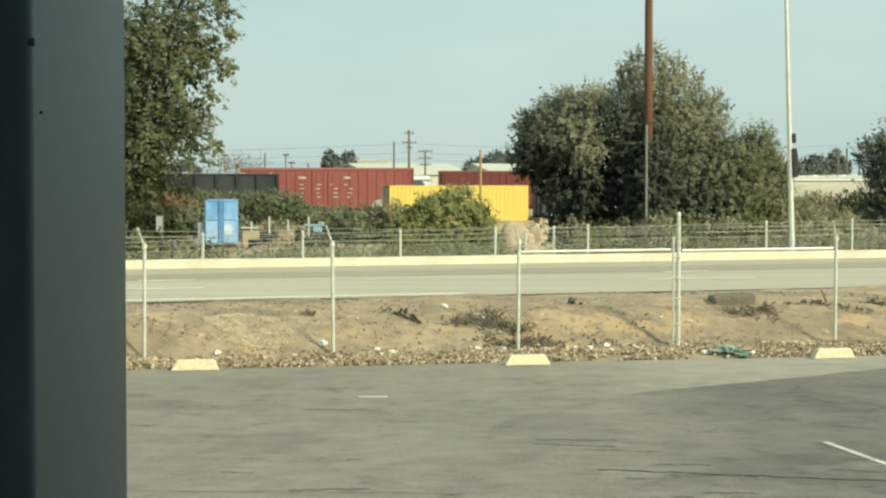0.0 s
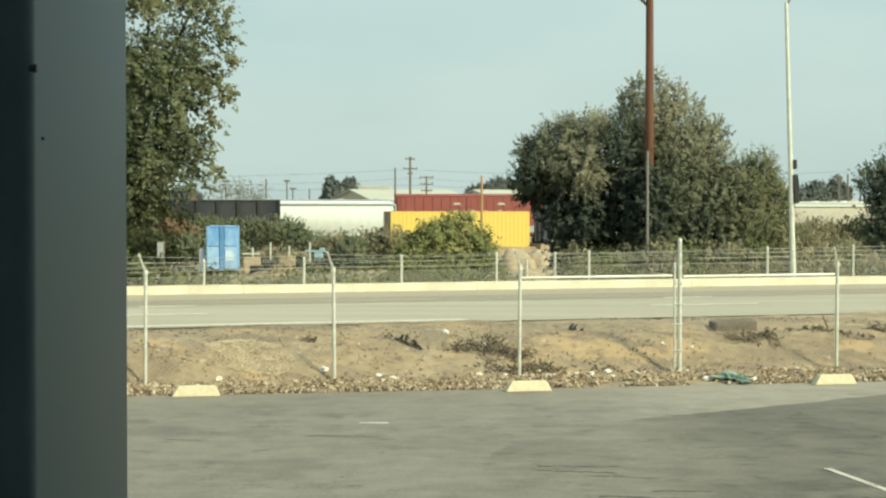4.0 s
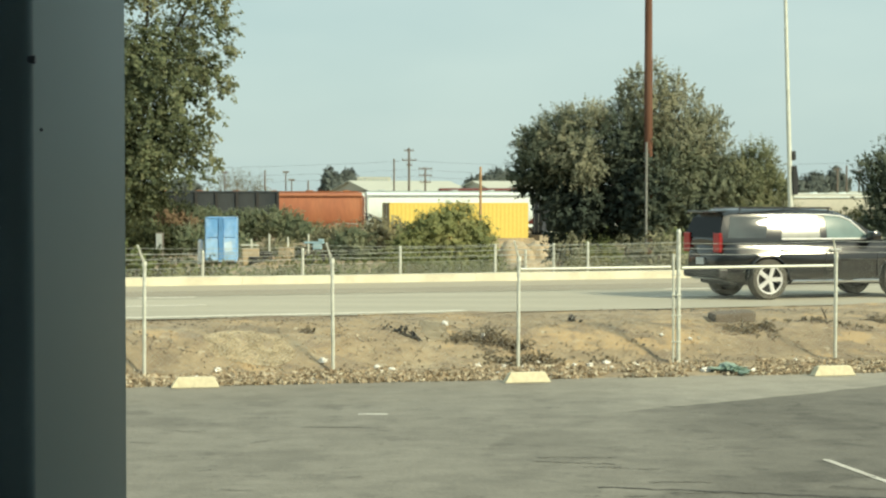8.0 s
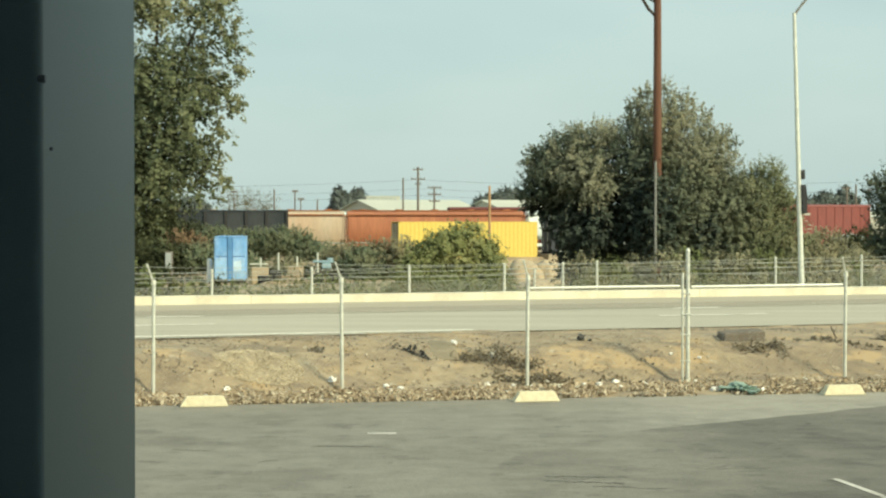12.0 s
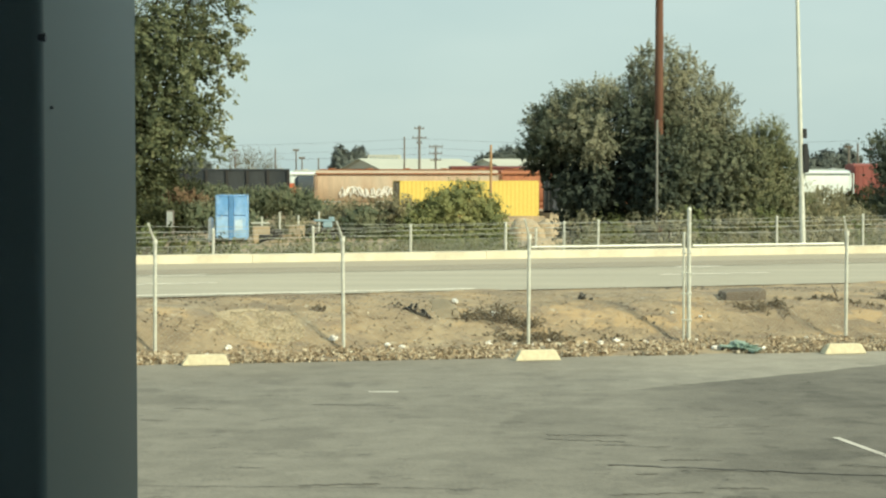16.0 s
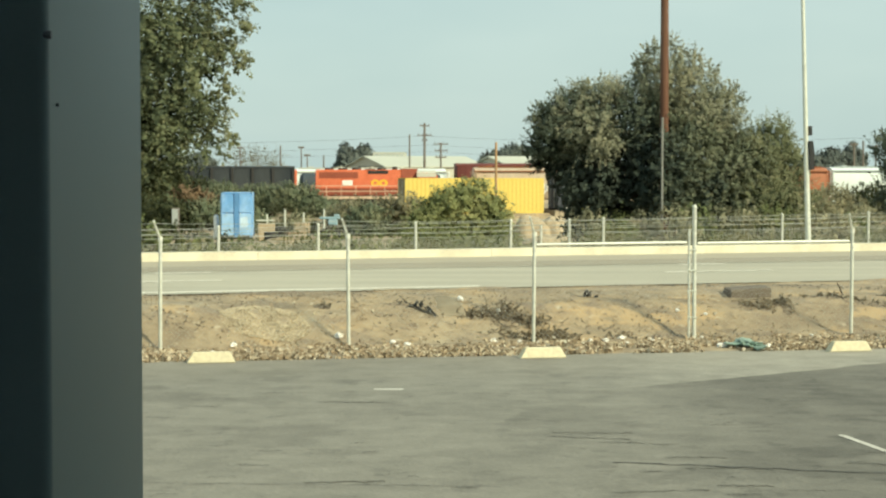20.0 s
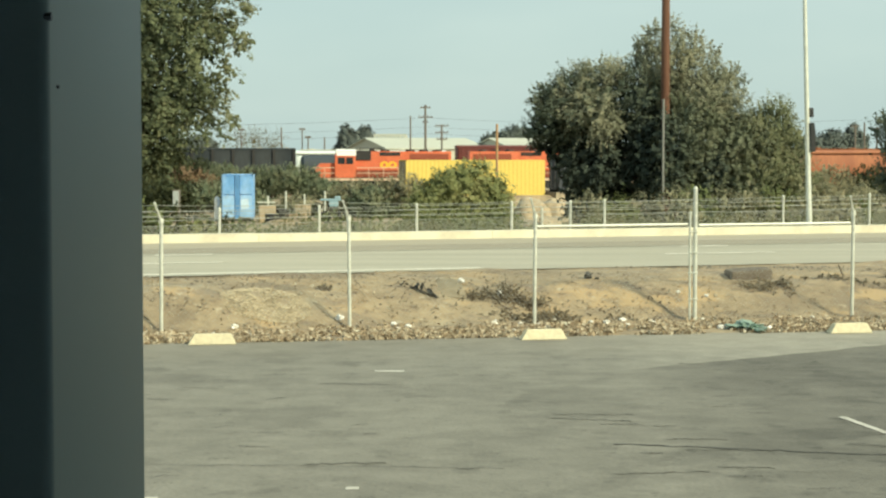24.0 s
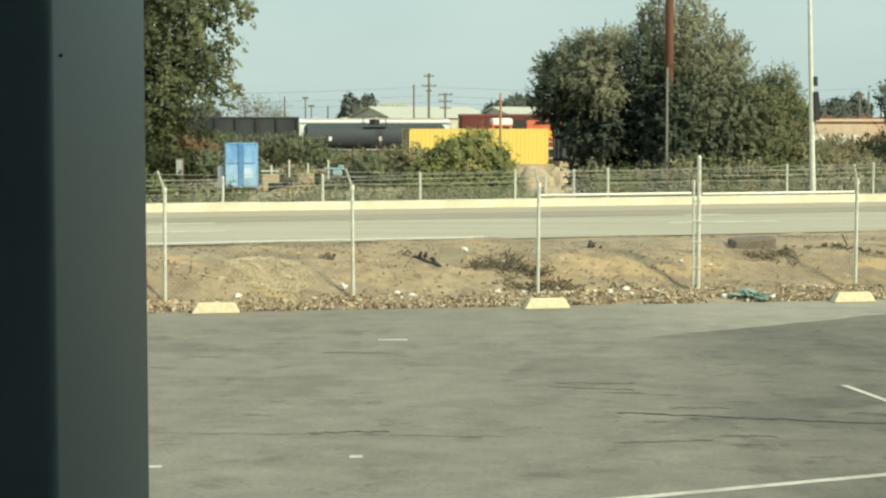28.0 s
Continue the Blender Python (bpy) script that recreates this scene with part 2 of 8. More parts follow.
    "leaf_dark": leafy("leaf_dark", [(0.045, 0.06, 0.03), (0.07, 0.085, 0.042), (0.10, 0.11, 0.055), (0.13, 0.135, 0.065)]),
    "leaf_bush": leafy("leaf_bush", [(0.15, 0.19, 0.085), (0.20, 0.24, 0.105), (0.27, 0.29, 0.13), (0.34, 0.33, 0.17)]),
    "leaf_dry": leafy("leaf_dry", [(0.11, 0.105, 0.055), (0.16, 0.145, 0.075), (0.21, 0.175, 0.09), (0.14, 0.145, 0.07)]),
    "leaf_weed": leafy("leaf_weed", [(0.08, 0.10, 0.04), (0.13, 0.15, 0.06), (0.19, 0.19, 0.085), (0.27, 0.23, 0.12)]),
    # Pale bluish base puts the distance haze into the leaves.
    "leaf_far_haze": leafy("leaf_far_haze", [(0.13, 0.16, 0.155), (0.16, 0.185, 0.17), (0.19, 0.21, 0.19)], 0.7, 0.1),
    "yellow_steel": surface("yellow_steel", (0.66, 0.50, 0.115), 0.5, var=0.08, fine=6, coarse=0.5, bump=0.05, tint=(0.57, 0.42, 0.10), tint_amount=0.4),
    "brown_steel": surface("brown_steel", (0.27, 0.21, 0.13), 0.7, var=0.2, fine=6, coarse=0.7, bump=0.1),
    "blue_steel": surface("blue_steel", (0.15, 0.36, 0.70), 0.45, var=0.12, fine=5, coarse=0.8, bump=0.05, tint=(0.36, 0.54, 0.78), tint_amount=0.7),
    "blue_shade": surface("blue_shade", (0.10, 0.25, 0.50), 0.5, var=0.12, fine=5, coarse=0.8, bump=0.05),
    "blue_pale": surface("blue_pale", (0.34, 0.54, 0.80), 0.5, var=0.14, fine=4, coarse=1.1, bump=0.05, tint=(0.22, 0.44, 0.74), tint_amount=0.8),
    "blue_white": surface("blue_white", (0.52, 0.66, 0.80), 0.6, var=0.15, fine=6, coarse=2, bump=0.05),
    "navy_steel": surface("navy_steel", (0.035, 0.042, 0.055), 0.6, var=0.2, fine=5, coarse=0.8, bump=0.05),
    "red_car": surface("red_car", (0.265, 0.074, 0.064), 0.7, var=0.14, fine=4, coarse=0.5, bump=0.05, tint=(0.215, 0.068, 0.060), tint_amount=0.6, stretch=(1, 1, 0.25)),
    "dark_red_car": surface("dark_red_car", (0.14, 0.035, 0.03), 0.75, var=0.16, fine=4, coarse=0.5, bump=0.05, stretch=(1, 1, 0.3)),
    "white_car": surface("white_car", (0.70, 0.79, 0.79), 0.6, var=0.06, fine=3, coarse=0.5, bump=0.04, tint=(0.68, 0.71, 0.67), tint_amount=0.5, stretch=(1, 1, 0.25)),
    "orange_car": surface("orange_car", (0.42, 0.165, 0.085), 0.75, var=0.16, fine=4, coarse=0.45, bump=0.05, tint=(0.30, 0.11, 0.06), tint_amount=0.8, stretch=(1, 1, 0.22)),
    "beige_car": surface("beige_car", (0.50, 0.41, 0.31), 0.75, var=0.12, fine=4, coarse=0.5, bump=0.05, tint=(0.42, 0.27, 0.17), tint_amount=0.5, stretch=(1, 1, 0.25)),
    "rust": surface("rust", (0.26, 0.10, 0.045), 0.9, var=0.3, fine=5, coarse=0.8, bump=0.2),
    "dark_car": surface("dark_car", (0.020, 0.028, 0.036), 0.75, var=0.25, fine=4, coarse=0.5, bump=0.05, tint=(0.04, 0.045, 0.048), tint_amount=0.6, stretch=(1, 1, 0.3)),
    "grey_tank": surface("grey_tank", (0.045, 0.058, 0.070), 0.7, var=0.15, fine=4, coarse=0.6, bump=0.05),
    "loco_orange": surface("loco_orange", (0.62, 0.14, 0.06), 0.5, var=0.12, fine=4, coarse=0.6, bump=0.04, tint=(0.62, 0.19, 0.10), tint_amount=0.4),
    "loco_grille": surface("loco_grille", (0.30, 0.075, 0.04), 0.7, var=0.15, bump=0.05),
    "loco_cream": surface("loco_cream", (0.62, 0.45, 0.33), 0.6, var=0.12, bump=0.02),
    "loco_yellow": surface("loco_yellow", (0.75, 0.45, 0.04), 0.5, var=0.08, bump=0.02),
    "loco_black": surface("loco_black", (0.025, 0.024, 0.024), 0.6, var=0.2, bump=0.05),
    "bogie_steel": surface("bogie_steel", (0.05, 0.04, 0.032), 0.85, var=0.25, fine=6, coarse=1, bump=0.1),
    "rail_steel": surface("rail_steel", (0.20, 0.15, 0.11), 0.5, 0.6, var=0.2, bump=0.05),
    "ballast": surface("ballast", (0.20, 0.18, 0.15), 0.95, var=0.35, fine=8, coarse=0.8, bump=0.8),
    "roof_white": surface("roof_white", (0.50, 0.51, 0.44), 0.7, var=0.06, fine=2, coarse=0.2, bump=0.02),
    "wall_cream": surface("wall_cream", (0.48, 0.47, 0.40), 0.85, var=0.08, fine=2, coarse=0.2, bump=0.05),
    "wall_grey": surface("wall_grey", (0.36, 0.40, 0.40), 0.85, var=0.1, fine=2, coarse=0.2, bump=0.05),
    "window_dark": surface("window_dark", (0.03, 0.035, 0.04), 0.1, var=0.1, bump=0),
    "brick_brown": surface("brick_brown", (0.30, 0.225, 0.155), 0.9, var=0.2, fine=10, coarse=2, bump=0.3),
    "blue_machine": surface("blue_machine", (0.27, 0.40, 0.47), 0.5, var=0.15, fine=6, coarse=2, bump=0.05),
    "apron": surface("apron", (0.50, 0.43, 0.31), 0.9, var=0.08, fine=12, coarse=1.5, bump=0.15),
    "rubble": surface("rubble", (0.44, 0.36, 0.25), 0.95, var=0.2, fine=5, coarse=1.5, bump=0.7, tint=(0.33, 0.26, 0.17), tint_amount=0.6),
    "paint_black": surface("paint_black", (0.010, 0.011, 0.012), 0.5, 0.0, var=0.05, bump=0, coat=1.0, coat_rough=0.13, spec=0.05),
    "paint_navy": surface("paint_navy", (0.012, 0.018, 0.045), 0.5, 0.2, var=0.05, bump=0, coat=1.0, coat_rough=0.14, spec=0.1),
    "paint_car_white": surface("paint_car_white", (0.90, 0.90, 0.88), 0.3, var=0.03, bump=0, coat=0.8),
    "truck_white": surface("truck_white", (0.82, 0.82, 0.79), 0.5, var=0.04, fine=3, coarse=0.6, bump=0.02),
    # Opaque panes; the base of glass_car is raised for the light interior behind.
    "glass_car": surface("glass_car", (0.05, 0.06, 0.06), 0.06, var=0.45, fine=1.5, coarse=0.7, bump=0, coat=0.8),
    "glass_tint": surface("glass_tint", (0.006, 0.007, 0.008), 0.15, var=0.05, bump=0, spec=0.1),
    # Pale base paints reflected sky and interior into the front panes.
    "glass_pale": surface("glass_pale", (0.17, 0.245, 0.24), 0.13, var=0.22, fine=1.2, coarse=0.6, bump=0, coat=0.5),
    "chrome": surface("chrome", (0.72, 0.73, 0.73), 0.12, 1.0, var=0.04, bump=0),
    "rim_alloy": surface("rim_alloy", (0.75, 0.75, 0.74), 0.3, 0.5, var=0.05, bump=0),
    "lamp_red": glowing("lamp_red", (0.33, 0.010, 0.012), 0.05),
    "lamp_red_dull": surface("lamp_red_dull", (0.38, 0.012, 0.014), 0.15, var=0.1, bump=0),
    "lamp_clear": surface("lamp_clear", (0.72, 0.74, 0.76), 0.08, 0.3, var=0.1, bump=0),
    "lamp_smoke": surface("lamp_smoke", (0.10, 0.11, 0.12), 0.1, var=0.3, fine=8, coarse=3, bump=0, coat=0.6),
    # Mid-grey base stands in for reflections on the rear door panes.
    "glass_soft": surface("glass_soft", (0.115, 0.135, 0.13), 0.2, var=0.35, fine=1.5, coarse=0.9, bump=0, coat=0.8, coat_rough=0.2),
    "plate": surface("plate", (0.55, 0.56, 0.55), 0.5, var=0.05, bump=0),
}

for k in ("paint_black", "paint_navy"):
    M[k].node_tree.nodes["Principled BSDF"].inputs["Coat IOR"].default_value = 1.72


def worn_strip(m):
    """A paler worn strip of the lot near its edge, with a ragged border."""
    n, l = m.node_tree.nodes, m.node_tree.links
    b = n["Principled BSDF"]
    was = b.inputs["Base Color"].links[0].from_socket
    co = n.new("ShaderNodeTexCoord")
    xyz = n.new("ShaderNodeSeparateXYZ")
    l.new(co.outputs["Object"], xyz.inputs[0])
    t = n.new("ShaderNodeTexNoise")
    t.inputs["Scale"].default_value, t.inputs["Detail"].default_value = 0.9, 6.0
    l.new(co.outputs["Object"], t.inputs["Vector"])
    def op(kind, a, c):
        k = n.new("ShaderNodeMath")
        k.operation = kind
        for i, v in enumerate((a, c)):
            if isinstance(v, (int, float)):
                k.inputs[i].default_value = v
            else:
                l.new(v, k.inputs[i])
        return k.outputs[0]
    line = op("SUBTRACT", op("SUBTRACT", xyz.outputs[1], 21.82), op("MULTIPLY", xyz.outputs[0], 0.794))
    line = op("ADD", line, op("MULTIPLY", op("SUBTRACT", t.outputs[0], 0.5), 0.45))
    k1 = n.new("ShaderNodeMapRange")
    k1.inputs[1].default_value, k1.inputs[2].default_value = 0.0, 0.04
    l.new(line, k1.inputs[0])
    k2 = n.new("ShaderNodeMapRange")
    k2.inputs[1].default_value, k2.inputs[2].default_value = 2.6, 4.4
    l.new(op("ADD", xyz.outputs[0], op("MULTIPLY", t.outputs[0], 1.5)), k2.inputs[0])
    # ragged darker stains and paler scuffs
    worn = 1.0
    for seed, scale, lo, hi, amount in ((3.0, 0.55, 0.52, 0.58, -0.18), (11.0, 0.8, 0.54, 0.62, 0.10), (23.0, 9.0, 0.61, 0.66, -0.30), (51.0, 1.5, 0.59, 0.62, -0.20), (67.0, 4.5, 0.58, 0.66, 0.10), (37.0, 0.30, 0.40, 0.60, -0.14)):
        mp = n.new("ShaderNodeMapping")
        mp.inputs["Location"].default_value = (seed, seed * 2, 0)
        l.new(co.outputs["Object"], mp.inputs["Vector"])
        q = n.new("ShaderNodeTexNoise")
        q.inputs["Scale"].default_value, q.inputs["Detail"].default_value, q.inputs["Roughness"].default_value = scale, 9.0, 0.62
        l.new(mp.outputs[0], q.inputs["Vector"])
        k3 = n.new("ShaderNodeMapRange")
        k3.inputs[1].default_value, k3.inputs[2].default_value = lo, hi
        l.new(q.outputs[0], k3.inputs[0])
        worn = op("ADD", op("MULTIPLY", k3.outputs[0], amount), worn)
    worn = op("ADD", worn, 0.08)
    h = n.new("ShaderNodeHueSaturation")
    l.new(was, h.inputs["Color"])
    patch = op("MULTIPLY", k2.outputs[0], op("SUBTRACT", op("MULTIPLY", k1.outputs[0], 0.86), 0.36))
    l.new(op("ADD", op("ADD", patch, worn), 0.13), h.inputs["Value"])
    # tan dust blown onto the lot along the dirt verge
    k4 = n.new("ShaderNodeMapRange")
    k4.inputs[1].default_value, k4.inputs[2].default_value, k4.inputs[4].default_value = 24.4, 28.6, 0.34
    edge = op("SUBTRACT", xyz.outputs[1], op("MULTIPLY", xyz.outputs[0], 0.2))
    l.new(op("ADD", edge, op("MULTIPLY", op("SUBTRACT", t.outputs[0], 0.5), 5.0)), k4.inputs[0])
    dust = n.new("ShaderNodeMix")
    dust.data_type = "RGBA"
    l.new(k4.outputs[0], dust.inputs[0])
    l.new(h.outputs[0], dust.inputs[6])
    dust.inputs[7].default_value = (0.30, 0.265, 0.20, 1)
    l.new(dust.outputs[2], b.inputs["Base Color"])


worn_strip(M["asphalt_lot"])

# ---- mesh helpers ----
def box(bm, x0, y0, z0, x1, y1, z1, m=None):
    r = bmesh.ops.create_cube(bm, size=1, matrix=Matrix.Translation(((x0 + x1) / 2, (y0 + y1) / 2, (z0 + z1) / 2)) @ Matrix.Diagonal((abs(x1 - x0), abs(y1 - y0), abs(z1 - z0), 1)))
    if m is not None:
        bmesh.ops.transform(bm, matrix=m, verts=r["verts"])
    return r["verts"]


def rod(bm, a, b, r0, r1=None, seg=8):
    """A closed tapered rod from a to b."""
    a, b = Vector(a), Vector(b)
    d = b - a
    m = Matrix.Translation((a + b) / 2) @ d.to_track_quat("Z", "Y").to_matrix().to_4x4()
    return bmesh.ops.create_cone(bm, cap_ends=True, segments=seg, radius1=r0, radius2=r0 if r1 is None else r1, depth=d.length, matrix=m)["verts"]


def bevel(bm, width, segments=1):
    bmesh.ops.bevel(bm, geom=[e for e in bm.edges if len(e.link_faces) == 2 and e.calc_face_angle(0) > 0.5], offset=width, segments=segments, profile=0.5, affect="EDGES", clamp_overlap=True)


def mesh_of(bm, name, material, smooth=None):
    bmesh.ops.recalc_face_normals(bm, faces=bm.faces)
    me = bpy.data.meshes.new(name)
    if smooth:
        for f in bm.faces:
            f.smooth = True
    bm.to_mesh(me)
    bm.free()
    if smooth:
        me.set_sharp_from_angle(angle=radians(smooth))
    me.materials.append(material)
    return me


def part(name, bm, material, parent=None, label="", smooth=None):
    """One mesh object under a thing or under a part."""
    ob = new(name, mesh_of(bm, name, material, smooth) if isinstance(bm, bmesh.types.BMesh) else bm)
    if parent:
        ob.parent = parent
    if label:
        tagged(ob, label)
    return ob


def thing(name, label, category, at=None, group="", kind=""):
    ob = new(name)
    ob.empty_display_size = 0.2
    if at is not None:
        ob.matrix_world = at
    return tagged(ob, label, category, group, kind)


def sheet(name, verts, faces, material, smooth=False):
    me = bpy.data.meshes.new(name)
    me.from_pydata([tuple(v) for v in verts], [], [tuple(f) for f in faces])
    me.materials.append(material)
    if smooth:
        me.shade_smooth()
    return new(name, me)


def prism(bm, outline, y0, y1):
    """A closed solid: an outline in x and z, drawn out from y0 to y1."""
    a = [bm.verts.new((x, y0, z)) for x, z in outline]
    b = [bm.verts.new((x, y1, z)) for x, z in outline]
    n = len(outline)
    bm.faces.new(a)
    bm.faces.new(b[::-1])
    for i in range(n):
        bm.faces.new((a[i], b[i], b[(i + 1) % n], a[(i + 1) % n]))


def plate_of(bm, corners, normal, thick):
    """A thin closed plate on the given corners."""
    n = Vector(normal).normalized() * thick
    a = [bm.verts.new(Vector(c)) for c in corners]
    b = [bm.verts.new(Vector(c) + n) for c in corners]
    k = len(a)
    bm.faces.new(a)
    bm.faces.new(b[::-1])
    for i in range(k):
        bm.faces.new((a[i], b[i], b[(i + 1) % k], a[(i + 1) % k]))


def lerp_list(pts, x):
    for (x0, z0), (x1, z1) in zip(pts, pts[1:]):
        if x <= x1:
            return z0 + (z1 - z0) * max(0, min(1, (x - x0) / max(1e-6, x1 - x0)))
    return pts[-1][1]


def ease(t):
    t = min(1, max(0, t))
    return t * t * (3 - 2 * t)

# ---- the lie of the land ----
SLOPE = 0.352                       # the road runs right and away
ANG = math.atan(SLOPE)
ALONG, ACROSS = Vector((math.cos(ANG), math.sin(ANG), 0)), Vector((-math.sin(ANG), math.cos(ANG), 0))
ROAD_Z, FAR_Z, YARD_Z = 0.74, 0.63, -0.75
def lot_edge(x): return min(27.85 + 0.2 * x, near_edge(x) - 1.5)
def fence_y(x): return 29.85 + 0.245 * x
def near_edge(x): return 32.8 + 0.345 * x
def kerb_y(x): return 45.9 + SLOPE * x
def far_edge(x): return 53.6 + SLOPE * x


def ground_z(x, y):
    le, ne, fe = lot_edge(x), near_edge(x), far_edge(x)
    if y < le:
        return -0.03
    if y < ne:
        s = (y - le) / max(0.5, ne - le)
        z = 0.012 + 0.70 * (0.72 * ease((s - 0.40) / 0.25) + 0.28 * ease((s - 0.5) / 0.4))
        n = noise.noise((x * 0.55, y * 0.55, 3.0)) * 0.06 + noise.noise((x * 1.9, y * 1.9, 8.0)) * 0.05 + noise.noise((x * 5.0, y * 5.0, 1.0)) * 0.035
        return min(0.76, z + n * ease((s - 0.38) / 0.12) * (1.0 - 0.75 * ease((s - 0.62) / 0.2)))
    if y < ne + 0.25:
        return ROAD_Z + 0.03 * ease(1 - (y - ne) / 0.25) + 0.05 * noise.noise((x * 1.1, y * 1.1, 4)) - 0.026
    if y < fe:
        return ROAD_Z - 0.05 if y < kerb_y(x) else FAR_Z - 0.04
    s = y - fe
    dip = 0.22 * ease((y - 126) / 12) * (1 - ease((y - 178) / 6))
    return FAR_Z - 0.04 - dip + (YARD_Z - FAR_Z + 0.04) * ease(s / 9.0) + 0.05 * noise.noise((x * 0.3, y * 0.3, 0))

# ---- large structure ----
def spread(stops):
    out = []
    for a, b, step in stops:
        out += list(np.arange(a, b, step))
    return out + [stops[-1][1]]


def build_ground():
    xs = spread([(-3000, -400, 400), (-400, -60, 40), (-60, -14, 4), (-14, 20, 0.25), (20, 60, 4), (60, 400, 40), (400, 3000, 400)])
    ws = spread([(-1500, -60, 240), (-60, 24, 12), (24, 36, 0.13), (36, 52, 2), (52, 66, 0.7), (66, 110, 6), (110, 400, 40), (400, 4400, 500)])
    verts = []
    for w in ws:
        for x in xs:
            y = w + 0.3 * min(60, max(-60, x))
            verts.append((x, y, ground_z(x, y)))
    n = len(xs)
    faces = [(j * n + i, j * n + i + 1, (j + 1) * n + i + 1, (j + 1) * n + i) for j in range(len(ws) - 1) for i in range(n - 1)]
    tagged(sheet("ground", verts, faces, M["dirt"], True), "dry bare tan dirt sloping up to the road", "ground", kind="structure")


def strip(name, lower, upper, z, material, label, category, step=1.0, x0=-240, x1=240, thick=0.0):
    xs = list(np.arange(x0, x1 + 0.01, step))
    verts = [(x, lower(x), z) for x in xs] + [(x, upper(x), z) for x in xs]
    n = len(xs)
    faces = [(i, i + 1, n + i + 1, n + i) for i in range(n - 1)]
    return tagged(sheet(name, verts, faces, material), label, category, kind="structure")


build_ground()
# parking lot, its edge a little ragged
strip("parking_lot", lambda x: -40.0, lambda x: lot_edge(x) + 0.10 * noise.noise((x * 0.9, 0, 0)) + 0.05 * noise.noise((x * 4, 2, 0)), 0.0, M["asphalt_lot"], "worn grey asphalt parking lot with faded marks", "parking lot", 0.2, -36, 36)
# roadway
strip("road", near_edge, lambda x: kerb_y(x) + 0.05, ROAD_Z, M["asphalt_road"], "sunlit grey asphalt road with three lanes", "road", 4.0)
strip("road_far", lambda x: kerb_y(x) + 0.5, far_edge, FAR_Z, M["asphalt_road"], "grey asphalt carriageway behind the median kerb", "road", 4.0)


def along_road(base, u, v, z):
    """A place u metres along the road and v metres beyond the line that crosses x = 0 at base."""
    return Vector((0, base, z)) + ALONG * u + ACROSS * v


def painted(name, pts, z, label, mat="paint_white"):
    verts = [(p[0], p[1], z) for p in pts]
    return tagged(sheet(name, verts, [tuple(range(len(verts)))], M[mat]), label, "road marking", kind="structure")


def road_quad(name, base, u0, u1, v0, v1, z, label, mat="paint_white"):
    return painted(name, [along_road(base, u, v, 0) for u, v in ((u0, v0), (u1, v0), (u1, v1), (u0, v1))], z, label, mat)


road_quad("edge_line", 33.3, -60, 0.45, -0.10, 0.24, ROAD_Z + 0.006, "worn white edge line along the road", "paint_line")
for k in range(-4, 5):
    road_quad("lane_dash", 33.3, k * 12.2 + 5.9, k * 12.2 + 8.5, 3.35, 3.62, ROAD_Z + 0.006, "faded white lane dash on the road", "paint_line")
    road_quad("lane_dash", 33.3, k * 12.2 - 4.5, k * 12.2 - 3.3, 6.28, 6.58, ROAD_Z + 0.006, "faded white lane dash on the road", "paint_line")
road_quad("lane_dash", 33.3, -6.3, -5.1, 9.8, 10.4, ROAD_Z + 0.007, "short bright white mark on the road", "paint_line")
road_quad("worn_lane", 33.3, -120, 120, 8.95, 11.7, ROAD_Z + 0.003, "tan dusty strip beside the median kerb", "asphalt_worn")
road_quad("worn_lane", 33.3, -120, 120, 6.95, 8.93, ROAD_Z + 0.003, "browner worn lane of the road", "asphalt_brown")
road_quad("lane_seam", 33.3, -120, 120, 6.62, 6.72, ROAD_Z + 0.004, "dark paving seam along the road", "seam")
road_quad("lane_seam", 33.3, -120, 120, 8.9, 9.0, ROAD_Z + 0.005, "dark paving seam along the road", "seam")

# median kerb of long cast pieces
median = thing("median_kerb", "low pale concrete kerb between the carriageways", "kerb", kind="structure")
bm = bmesh.new()
prism(bm, [(0, ROAD_Z - 0.2), (6.09, ROAD_Z - 0.2), (6.09, ROAD_Z + 0.195), (0, ROAD_Z + 0.195)], 0.0, 0.55)
bevel(bm, 0.025, 2)
kerb_mesh = mesh_of(bm, "kerb_stone", M["concrete"])
for k in range(-14, 15):
    p = along_road(45.9, k * 6.1 + 0.9, 0, 0)
    o = part("kerb_stone", kerb_mesh, None, median)
    o.matrix_world = pose(p.x, p.y, 0.006 * math.sin(k * 2.3), 0, 0, math.degrees(ANG))

# marks on the lot
painted("stall_line", [(1.0, 13.16), (4.6, 14.76), (4.6, 14.88), (1.0, 13.28)], 0.004, "worn white parking stall line on asphalt")
painted("stall_line", [(4.05, 19.27), (4.13, 19.27), (4.99, 14.6), (4.90, 14.6)], 0.005, "worn white parking stall line on asphalt")
painted("stall_dash", [(-1.10, 23.35), (-0.72, 23.35), (-0.72, 23.5), (-1.10, 23.5)], 0.004, "short white paint remnant on asphalt")
painted("stall_dash", [(-0.95, 14.95), (-0.84, 14.95), (-0.84, 15.08), (-0.95, 15.08)], 0.004, "small white paint remnant on asphalt")
painted("stall_dash", [(-2.62, 14.5), (-2.45, 14.5), (-2.45, 14.6), (-2.62, 14.6)], 0.004, "small white paint remnant on asphalt")

